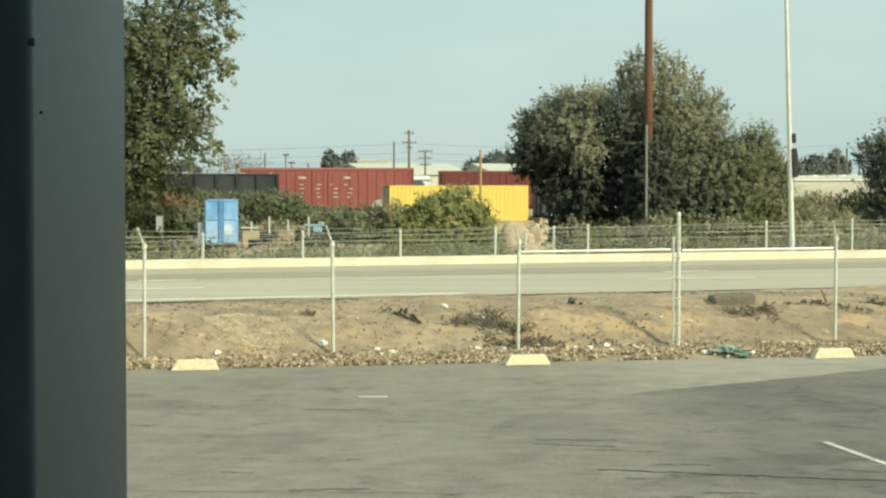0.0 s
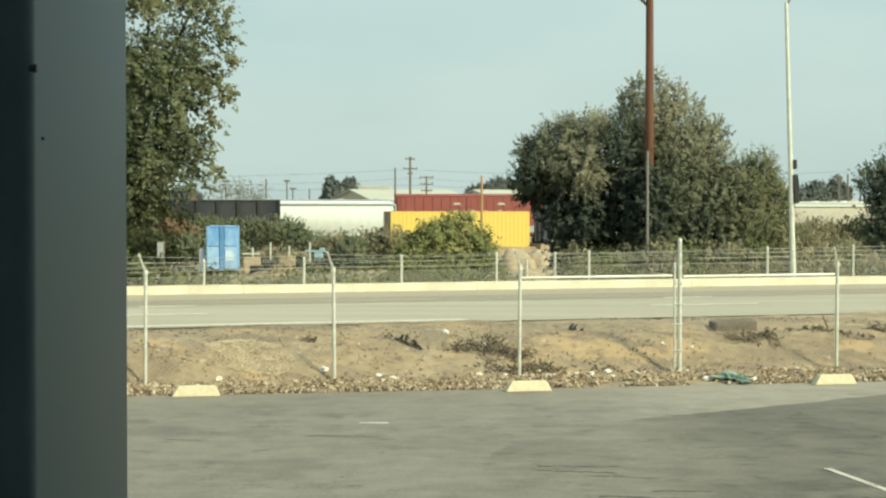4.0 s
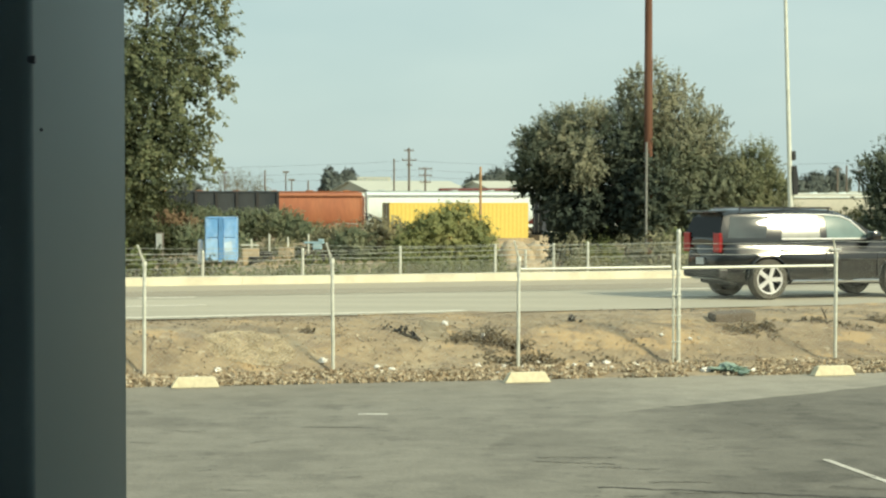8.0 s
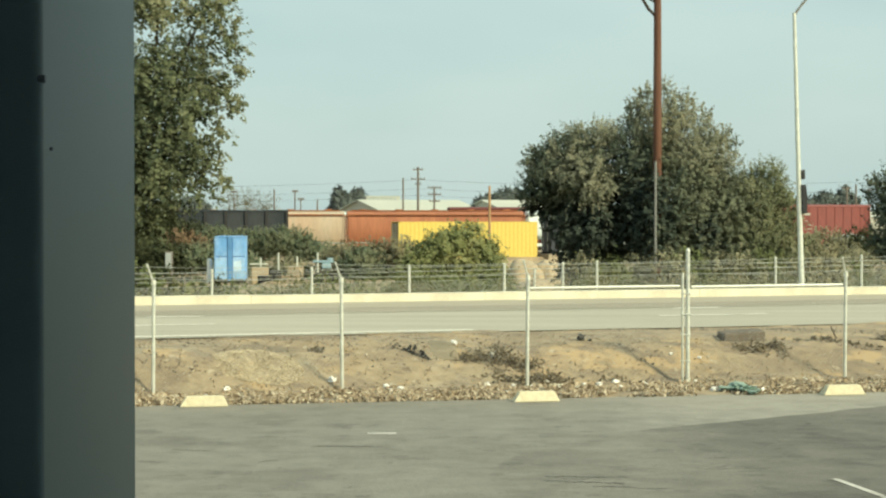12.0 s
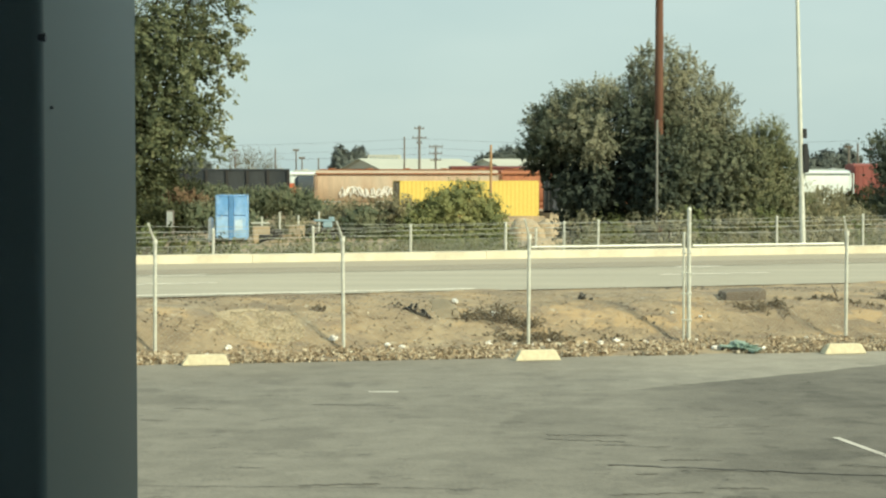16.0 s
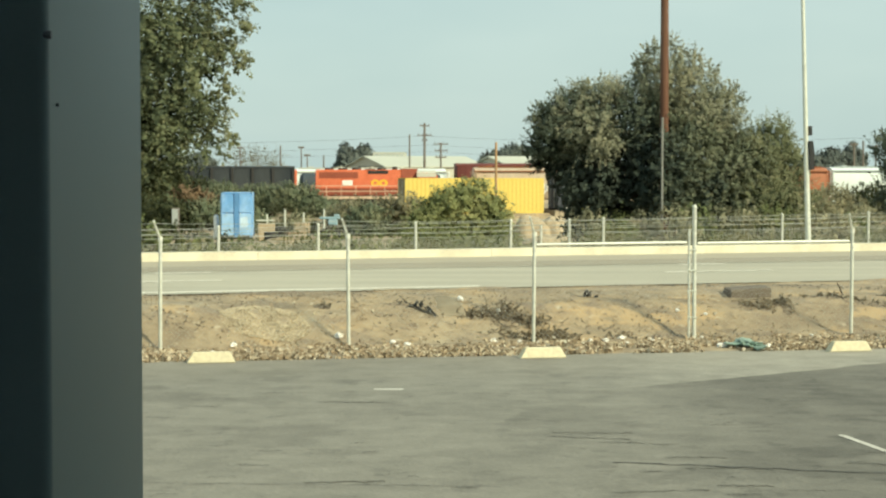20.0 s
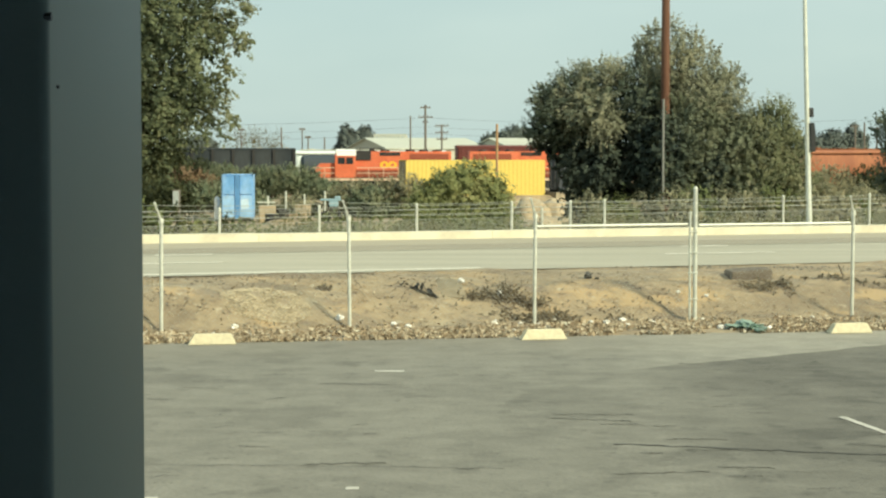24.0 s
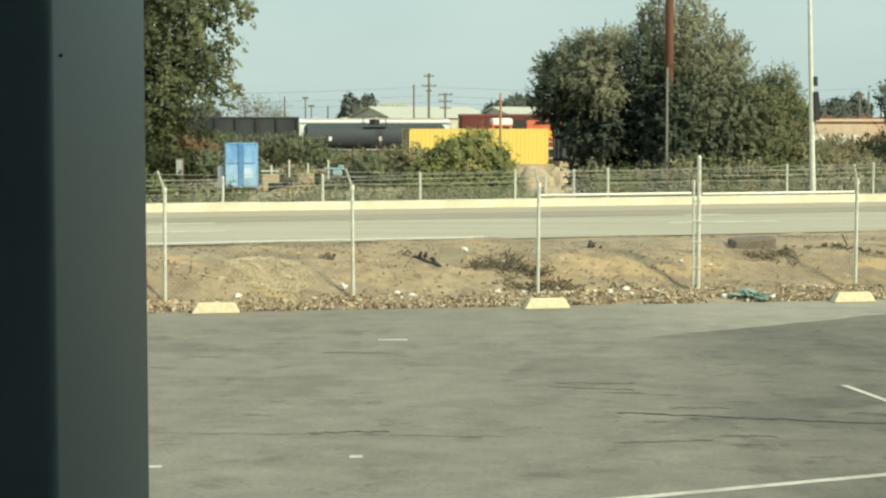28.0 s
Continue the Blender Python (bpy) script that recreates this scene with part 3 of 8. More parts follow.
def crack(a, b, width, seed, label="dark sealed crack across the asphalt", mat="tar"):
    rnd = random.Random(seed)
    a, b = Vector(a), Vector(b)
    n, d = 24, b - a
    side = Vector((-d.y, d.x)).normalized()
    L, R = [], []
    for i in range(n + 1):
        p = a + d * (i / n) + side * rnd.uniform(-0.04, 0.04)
        w = width * rnd.uniform(0.4, 1.2) / 2
        L.append((p.x - side.x * w, p.y - side.y * w, 0.006))
        R.append((p.x + side.x * w, p.y + side.y * w, 0.006))
    tagged(sheet("asphalt_crack", L + R, [(i, i + 1, n + 2 + i, n + 1 + i) for i in range(n)], M[mat]), label, "crack", kind="structure")


crack((1.5, 17.4), (4.8, 16.55), 0.05, 1)
crack((-3.4, 16.2), (0.4, 16.0), 0.015, 4)
rc = random.Random(31)
for k in range(80):
    x, y = rc.uniform(-4.5, 6.0), rc.uniform(14.5, 25)
    d = rc.uniform(0.05, 0.34)
    crack((x, y), (x + d, y + rc.uniform(-0.08, 0.12)), rc.uniform(0.010, 0.03), 40 + k, "small dark chip in the worn asphalt")
for k in range(20):
    x, y = (rc.gauss(2.6, 1.4), rc.gauss(17.6, 1.6)) if k < 10 else (rc.uniform(-4, 5), rc.uniform(15, 25))
    d = rc.uniform(0.2, 0.9)
    crack((x, y), (x + d, y + d * rc.uniform(-0.25, 0.15)), rc.uniform(0.015, 0.05), 140 + k, "faint dark scrape in the worn asphalt", "asphalt_stain")


# the room behind the camera: raised floor, walls, wide opening
def slab(name, x0, y0, z0, x1, y1, z1, mat, label, category):
    bm = bmesh.new()
    box(bm, x0, y0, z0, x1, y1, z1)
    return tagged(part(name, bm, M[mat]), label, category, kind="structure")


# Unseen surfaces, near-white and shallow so bounced light brightens the jamb.
slab("floor", -3, -1.7, 0.0, 3, 1.24, 1.15, "room_wall", "grey concrete raised floor", "floor")
slab("ceiling", -3, -1.7, 3.75, 3, 1.24, 3.95, "room_wall", "plain grey ceiling", "ceiling")
slab("wall_back", -3, -1.9, 1.15, 3, -1.7, 3.75, "room_wall", "plain grey wall", "wall")
slab("wall_side_1", -3.2, -1.7, 1.15, -3.0, 1.24, 3.75, "room_wall", "plain grey wall", "wall")
slab("wall_side_2", 3.0, -1.7, 1.15, 3.2, 1.24, 3.75, "room_wall", "plain grey wall", "wall")
slab("wall_front_1", -3, 0.966, 1.15, -0.28, 1.24, 3.75, "room_wall", "plain grey wall beside the opening", "wall")
slab("wall_front_2", 2.7, 0.966, 1.15, 3, 1.24, 3.75, "room_wall", "plain grey wall beside the opening", "wall")
slab("wall_front_3", -0.28, 0.966, 3.6, 2.7, 1.24, 3.75, "room_wall", "plain grey wall over the opening", "wall")
# Unseen facade, added so vehicle sides mirror a dark wall below the sky.
slab("wall_facade_1", -45, -0.6, -0.1, -3.2, 1.24, 7.2, "wall_grey", "unseen grey building wall beside the opening, added for reflections", "wall")
slab("wall_facade_2", 3.2, -0.6, -0.1, 45, 1.24, 7.2, "wall_grey", "unseen grey building wall beside the opening, added for reflections", "wall")
slab("wall_facade_3", -3.2, -0.6, 3.95, 3.2, 1.24, 7.2, "wall_grey", "unseen grey building wall over the opening, added for reflections", "wall")
jamb = thing("door_frame", "grey-green painted metal door frame", "door frame", pose(0, 0, 1.15), kind="structure")
bm = bmesh.new()
box(bm, -0.278, 0.969, 0.0, -0.22, 1.258, 2.45)
bevel(bm, 0.006, 4)
part("jamb", bm, M["jamb_paint"], jamb, smooth=40)
# Small dark discs added to stand for nicks in the jamb edge.
for y, z, r in ((0.972, 1.6766, 0.0022), (0.989, 1.6397, 0.0009)):
    bm = bmesh.new()
    rod(bm, (-0.2225, y, z), (-0.2185, y, z), r, seg=8)
    part("screw", bm, M["jamb_dark"], jamb)
bm = bmesh.new()
box(bm, -0.262, 1.0, 0.0, -0.24, 1.2, 0.012)
part("foot_plate", bm, M["jamb_dark"], jamb)

# ---- fences ----
def mesh_panel(length, height, pitch, r):
    """Crossing wires of a chain-link panel, in x and z."""
    verts, faces = [], []
    def wire(x0, z0, x1, z1, y):
        k = len(verts)
        for x, z in ((x0, z0), (x1, z1)):
            verts.extend([(x - r, y - r, z), (x + r, y - r, z), (x, y + r, z + r * 0.5)])
        for i in range(3):
            j = (i + 1) % 3
            faces.append((k + i, k + j, k + 3 + j, k + 3 + i))
    n = int((length + height) / pitch)
    for s in (1, -1):
        for i in range(n + 1):
            c = i * pitch
            x0, x1 = (c - height, c)
            z0, z1 = 0.0, height
            if x0 < 0:
                z0, x0 = -x0, 0.0
            if x1 > length:
                z1, x1 = height - (x1 - length), length
            if x1 - x0 < 0.01:
                continue
            if s > 0:
                wire(x0, z0, x1, z1, r)
            else:
                wire(x0, height - z0, x1, height - z1, -r)
    me = bpy.data.meshes.new("chain_link")
    me.from_pydata(verts, [], faces)
    me.materials.append(M["wire"])
    return me


def tube(bm, pts, r, seg=6):
    """One unbroken closed tube through the points."""
    pts = [Vector(p) for p in pts]
    rings = []
    for i, p in enumerate(pts):
        d = (pts[min(i + 1, len(pts) - 1)] - pts[max(i - 1, 0)]).normalized()
        side = d.cross(Vector((0, 0, 1)) if abs(d.z) < 0.9 else Vector((1, 0, 0))).normalized()
        up = side.cross(d)
        rings.append([bm.verts.new(p + (side * math.cos(2 * math.pi * k / seg) + up * math.sin(2 * math.pi * k / seg)) * r) for k in range(seg)])
    for a, c in zip(rings, rings[1:]):
        for k in range(seg):
            bm.faces.new((a[k], a[(k + 1) % seg], c[(k + 1) % seg], c[k]))
    bm.faces.new(rings[0][::-1])
    bm.faces.new(rings[-1])


def line_rod(bm, a, b, r, seg=6, sag=0.0, n=1):
    a, b = Vector(a), Vector(b)
    tube(bm, [a.lerp(b, i / n) - Vector((0, 0, sag * 4 * (i / n) * (1 - i / n))) for i in range(n + 1)], r, seg)


def post_mesh(h, r, arm, arm_y, seg=10):
    bm = bmesh.new()
    rod(bm, (0, 0, -0.25), (0, 0, h), r, seg=seg)
    rod(bm, (0, 0, h), (0, 0, h + 0.05), r * 1.25, r * 0.6, seg=seg)
    return mesh_of(bm, "post", M["galvanised"], 40)


def arm_mesh(h, dx, dy, dz):
    bm = bmesh.new()
    rod(bm, (0, 0, h), (dx, dy, h + dz), 0.022, 0.014, seg=6)
    for k in (0.35, 0.68, 0.98):
        rod(bm, (dx * k, dy * k - 0.015, h + dz * k), (dx * k, dy * k + 0.015, h + dz * k), 0.02, seg=5)
    return mesh_of(bm, "barb_arm", M["galvanised"])


near = thing("chain_link_fence", "galvanised chain-link fence with barbed wire arms beside the lot", "fence")
POSTS = [(-7.7, 1.74), (-4.75, 1.765), (-1.79, 1.785), (1.255, 1.80), (6.85, 1.82), (9.9, 1.83), (12.9, 1.81)]
for x, h in POSTS:
    p = part("post", post_mesh(h, 0.030, None, 0), None, near)
    p.matrix_world = pose(x, fence_y(x), 0.005, 0, 0.4 * math.sin(x), 0)
    a = part("barb_arm", arm_mesh(h, -0.085, -0.15, 0.30), None, p)
    part("cap", (lambda b: (rod(b, (0, 0, h - 0.03), (0, 0, h + 0.05), 0.042, 0.034, seg=8), mesh_of(b, "cap", M["galvanised"]))[1])(bmesh.new()), None, p)
# the gate's double post
for dx, h, r in ((0.0, 2.24, 0.036), (-0.088, 1.82, 0.021)):
    p = part("gate_post", post_mesh(h, r, None, 0), None, near, "thick galvanised gate post")
    p.matrix_world = pose(4.02 + dx, fence_y(4.02), 0.005)
    for z in (0.35, 0.8, 1.15, 1.5):
        bm = bmesh.new()
        box(bm, -r - 0.012, -r - 0.012, z, r + 0.012, r + 0.012, z + 0.03)
        bevel(bm, 0.008)
        part("hinge", bm, M["galvanised"], p)
for x0, x1 in ((1.30, 3.88), (4.08, 6.80)):
    bm = bmesh.new()
    rod(bm, (x0, fence_y(x0), 1.635), (x1, fence_y(x1), 1.65), 0.024, seg=8)
    part("top_rail", bm, M["galvanised"], near, "straight pale gate rail", 40)
allx = sorted([p[0] for p in POSTS] + [4.02])
for a, b in zip(allx, allx[1:]):
    za, zb = dict(POSTS).get(a, 1.80) - 0.03, dict(POSTS).get(b, 1.80) - 0.03
    d = Vector((b - a, fence_y(b) - fence_y(a), 0))
    h = 1.62 if 1.0 < a < 6.0 else za - 0.05
    o = part("chain_link", mesh_panel(d.length, h, 0.085, 0.0013), None, near)
    o.matrix_world = Matrix.Translation((a, fence_y(a), 0.03)) @ Vector((d.x, d.y, 0)).to_track_quat("X", "Z").to_matrix().to_4x4()
    for k in (0.35, 0.68, 0.98):
        bm = bmesh.new()
        line_rod(bm, (a - 0.085 * k, fence_y(a) - 0.15 * k, za + 0.30 * k), (b - 0.085 * k, fence_y(b) - 0.15 * k, zb + 0.30 * k), 0.0035, 4, 0.03, 6)
        part("barbed_wire", bm, M["wire"], near)

far = thing("roadside_fence", "galvanised chain-link fence with wire strands beyond the road", "fence")
FAR0 = 56.6
fp = post_mesh(1.86, 0.04, None, 0, 8)
def far_post(k): return -7.62 + 3.07 * k + 0.018 * k * abs(k)


for k in range(-6, 14):
    u, v = far_post(k), far_post(k + 1)
    a, b = along_road(FAR0, u, 0, 0), along_road(FAR0, v, 0, 0)
    za, zb = -0.487 + 0.0135 * u, -0.487 + 0.0135 * v
    p = part("post", fp, None, far)
    p.matrix_world = pose(a.x, a.y, za)
    o = part("chain_link", mesh_panel(v - u, 1.36, 0.11, 0.0042), None, far)
    o.matrix_world = pose(a.x, a.y, za, 0, -math.degrees(math.atan(0.0135)), math.degrees(ANG))
    for z in (1.40, 1.56, 1.70, 1.83):
        bm = bmesh.new()
        line_rod(bm, (a.x, a.y, za + z), (b.x, b.y, zb + z), 0.007, 4, 0.012, 4)
        part("wire_strand", bm, M["wire"], far)
q = along_road(FAR0, 3.8, 0.1, 0)
p = part("post", fp, None, far)
p.matrix_world = pose(q.x, q.y, -0.46)

# ---- wheel stops ----
bm = bmesh.new()
prism(bm, [(-0.36, 0), (0.36, 0), (0.29, 0.155), (-0.27, 0.155)], -0.11, 0.11)
bmesh.ops.scale(bm, vec=(0.97, 0.62, 1), verts=[v for v in bm.verts if v.co.z > 0.1])
bevel(bm, 0.012, 2)
bmesh.ops.translate(bm, vec=(0, 0, 0.002), verts=bm.verts)
stop_mesh = mesh_of(bm, "wheel_stop", M["concrete_stop"])
for x, y, r in ((-3.69, 26.85, 9), (1.28, 27.62, 11), (6.20, 28.72, 13)):
    o = new("wheel_stop", stop_mesh)
    o.matrix_world = pose(x, y, 0.0, 0, 0, r)
    tagged(o, "short cream painted concrete wheel stop on the lot edge", "wheel stop", "wheel stops along the lot")

# ---- foliage ----
def leaves(name, places, size, material, seed, parent=None, droop=0.0, stretch=1.6):
    """One mesh of rhombic leaves, one at each place, turned at random or, where a second row of three gives it, loosely to a side."""
    rng = np.random.default_rng(seed)
    c = np.asarray(places, dtype=float)
    n = len(c)
    a = rng.normal(size=(n, 3))
    face = None
    if c.shape[1] == 6:
        c, face = c[:, :3], c[:, 3:] + rng.normal(size=(n, 3)) * 0.30
    a[:, 2] -= droop
    a /= np.linalg.norm(a, axis=1)[:, None]
    if face is not None:
        a = np.cross(a, face)
        a /= np.linalg.norm(a, axis=1)[:, None] + 1e-9
    b = np.cross(a, rng.normal(size=(n, 3)) if face is None else face)
    b /= np.linalg.norm(b, axis=1)[:, None] + 1e-9
    s = size * rng.uniform(0.55, 1.35, size=(n, 1))
    v = np.stack([c - a * s * stretch / 2, c + b * s / 2, c + a * s * stretch / 2, c - b * s / 2], axis=1).reshape(-1, 3)
    me = bpy.data.meshes.new(name)
    me.vertices.add(4 * n)
    me.vertices.foreach_set("co", v.ravel())
    me.loops.add(4 * n)
    me.loops.foreach_set("vertex_index", np.arange(4 * n))
    me.polygons.add(n)
    me.polygons.foreach_set("loop_start", np.arange(0, 4 * n, 4))
    me.update(calc_edges=True)
    me.materials.append(material)
    ob = new(name, me)
    if parent:
        ob.parent = parent
    return ob


def sprays(lobes, density, each, length, seed, up=0.5, droop=0.0, thin=0.11, shell=0.22, front=0.6):
    """Leaf places on many short twigs that stand out of the skin of each lobe (x, y, z, rx, ry, rz), density to the square metre, each with so many leaves; with the way each leaf faces."""
    rng = np.random.default_rng(seed)
    out = []
    for x, y, z, rx, ry, rz in lobes:
        n = max(5, int(density * 4.2 * (rx * rz + rx * ry + ry * rz)))
        d = rng.normal(size=(n, 3))
        d[:, 1] = np.where(rng.random(n) < front, -np.abs(d[:, 1]), d[:, 1])
        d /= np.linalg.norm(d, axis=1)[:, None]
        lump = np.array([1 + 0.30 * noise.noise((v[0] * 2.0 + x, v[1] * 2.0 + y, v[2] * 2.0 + z)) + 0.16 * noise.noise((v[0] * 5.5 + z, v[1] * 5.5 + x, v[2] * 5.5)) for v in d])
        r = (1 - np.abs(rng.normal(size=n)) * shell).clip(0.2, 1) * lump
        c = np.array((x, y, z)) + d * (rx, ry, rz) * r[:, None]
        axis = d * 0.75 + np.array((0, 0, up)) + rng.normal(size=(n, 3)) * 0.38
        axis /= np.linalg.norm(axis, axis=1)[:, None]
        size = length * rng.uniform(0.45, 1.45, n) * min(1, 0.5 + max(rx, rz))
        t = rng.random((n, each)) ** 0.85
        p = c[:, None, :] + axis[:, None, :] * (size[:, None] * t)[:, :, None]
        p += rng.normal(size=(n, each, 3)) * (thin * size[:, None] * (1.15 - 0.8 * t))[:, :, None]
        p[:, :, 2] -= droop * size[:, None] * t * t
        f = (d * 0.8 + np.array((0, 0, 0.45)))[:, None, :] + rng.normal(size=(n, 1, 3)) * 0.25
        out.append(np.concatenate([p, np.broadcast_to(f, p.shape)], axis=2).reshape(-1, 6))
    return np.concatenate(out)


def limbs(parent, base, trunk_r, fork, tips, seed, material):
    """A tapered trunk with limbs that bend towards the tips."""
    rnd = random.Random(seed)
    bm = bmesh.new()
    base, fork = Vector(base), Vector(fork)
    mid = base.lerp(fork, 0.5) + Vector((rnd.uniform(-0.1, 0.1), rnd.uniform(-0.1, 0.1), 0))
    rod(bm, base - Vector((0, 0, 0.3)), base + Vector((0, 0, 0.15)), trunk_r * 1.5, trunk_r * 1.1, 10)
    rod(bm, base, mid, trunk_r * 1.1, trunk_r * 0.92, 10)
    rod(bm, mid, fork, trunk_r * 0.92, trunk_r * 0.8, 10)
    part("trunk", bm, material, parent, smooth=50)
    for tip in tips:
        bm = bmesh.new()
        tip = Vector(tip)
        p, r = fork.copy(), trunk_r * 0.55
        for k in range(1, 6):
            q = fork.lerp(tip, k / 5) + Vector((rnd.uniform(-0.15, 0.15), rnd.uniform(-0.15, 0.15), 0.12 * math.sin(k / 5 * 3.1)))
            rod(bm, p, q, r, r * 0.74, 7)
            if k > 1:
                for s in range(2):
                    d = Vector((rnd.uniform(-1, 1), rnd.uniform(-1, 1), rnd.uniform(-0.2, 0.9))) * rnd.uniform(0.3, 0.65)
                    rod(bm, q, q + d, r * 0.35, 0.008, 5)
            p, r = q, r * 0.74
        part("limb", bm, material, parent, smooth=50)


def tree(name, label, base, trunk_r, fork, crowns, seed, category="tree"):
    """crowns: leaf surface, leaf size, the lobes that bear it, and how its twigs grow."""
    t = thing(name, label, category)
    limbs(t, base, trunk_r, fork, [l[:3] for c in crowns for l in c[2] if min(l[3:]) > 0.55], seed, M["bark"])
    for k, (leaf, size, lobes, growth) in enumerate(crowns):
        leaves("crown", sprays(lobes, seed=seed + 40 * k, **growth), size, M[leaf], seed + k, t, 0.2)
    return t


def bush(label, lobes, leaf, size, seed, density=26, each=16, length=0.4, up=0.7, name="bush", **more):
    t = thing(name, label, "bush")
    rnd = random.Random(seed)
    for x, y, z, rx, ry, rz in lobes:
        bm = bmesh.new()
        g = ground_z(x, y)
        for k in range(4):
            rod(bm, (x, y, g - 0.1), (x + rnd.uniform(-rx, rx) * 0.7, y + rnd.uniform(-ry, ry) * 0.7, z + rz * rnd.uniform(0.2, 0.8)), 0.05, 0.012, 5)
        part("stem", bm, M["bark"], t)
    leaves("foliage", sprays(lobes, density, each, length, seed, up, **more), size, M[leaf], seed, t)
    return t


OAK = dict(density=8.5, each=22, length=0.8, up=0.05, droop=0.4, thin=0.16, shell=0.3)
rt = random.Random(41)
def ragged(n, x_of, z0, z1, y, r):
    """Small lobes at the ends of branches, scattered along an uneven edge."""
    out = []
    for k in range(n):
        z = z0 + (z1 - z0) * (k + rt.random()) / n
        q = rt.uniform(0.55, 1.3) * r
        out.append((lerp_list(x_of, z) + rt.gauss(0, 0.22), y + rt.uniform(-0.5, 0.5), z, q * 1.25, q, q * 0.75))
    return out


OAK_EDGE = [(3.2, -9.0), (4.0, -8.65), (4.8, -8.25), (5.4, -8.3), (6.2, -8.7), (6.9, -8.25), (7.6, -8.3), (8.4, -8.1), (9.4, -7.95), (11.0, -8.2)]
tree("broadleaf_tree", "tall leafy tree with green and yellowing leaves", (-12.6, 66, YARD_Z), 0.34, (-12.2, 66, 3.0),
     [("leaf_oak", 0.098, [(-10.0, 66, 8.3, 1.0, 1.3, 1.0), (-9.95, 65.6, 6.7, 0.9, 1.2, 1.0), (-10.9, 65.2, 5.6, 1.3, 1.5, 1.4), (-10.9, 65.4, 7.9, 1.2, 1.4, 1.1),
       (-11.5, 65.4, 3.9, 1.3, 1.3, 1.0), (-10.4, 65.6, 4.3, 0.8, 1.0, 0.7), (-9.9, 66, 5.3, 0.6, 0.8, 0.6), (-12.4, 66, 7.7, 1.6, 2.0, 1.3), (-13.6, 66, 5.5, 2.1, 2.2, 2.1), (-11.8, 66, 12.0, 1.7, 1.9, 1.4)], OAK),
      ("leaf_olive", 0.098, [(-10.6, 66, 10.7, 0.9, 1.2, 0.7), (-8.9, 66, 10.6, 0.7, 0.9, 0.6), (-9.2, 66.4, 7.8, 0.55, 0.8, 0.6), (-9.3, 66.3, 4.9, 0.4, 0.6, 0.45), (-9.3, 66.2, 8.9, 0.5, 0.6, 0.45)], dict(OAK, density=10)),
      ("leaf_olive", 0.094, ragged(24, OAK_EDGE, 3.5, 10.8, 66, 0.19) + [(-7.85, 66, 7.25, 0.22, 0.25, 0.16), (-7.62, 66, 7.0, 0.14, 0.2, 0.12)], dict(OAK, density=13, each=16, length=0.6)),
      ("leaf_oak", 0.094, ragged(12, [(z, x - 0.55) for z, x in OAK_EDGE], 3.4, 10.6, 65.7, 0.28), dict(OAK, density=11, length=0.6)),
      # Darker leaves paint shade into the low and rear lobes.
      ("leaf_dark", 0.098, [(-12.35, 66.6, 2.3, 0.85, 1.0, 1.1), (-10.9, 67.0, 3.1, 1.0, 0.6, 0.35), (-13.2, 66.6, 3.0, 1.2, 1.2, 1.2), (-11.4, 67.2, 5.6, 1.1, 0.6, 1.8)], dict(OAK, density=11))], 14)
FINE = dict(density=40, each=26, length=0.62, up=0.75, droop=0.0, thin=0.09, shell=0.2)
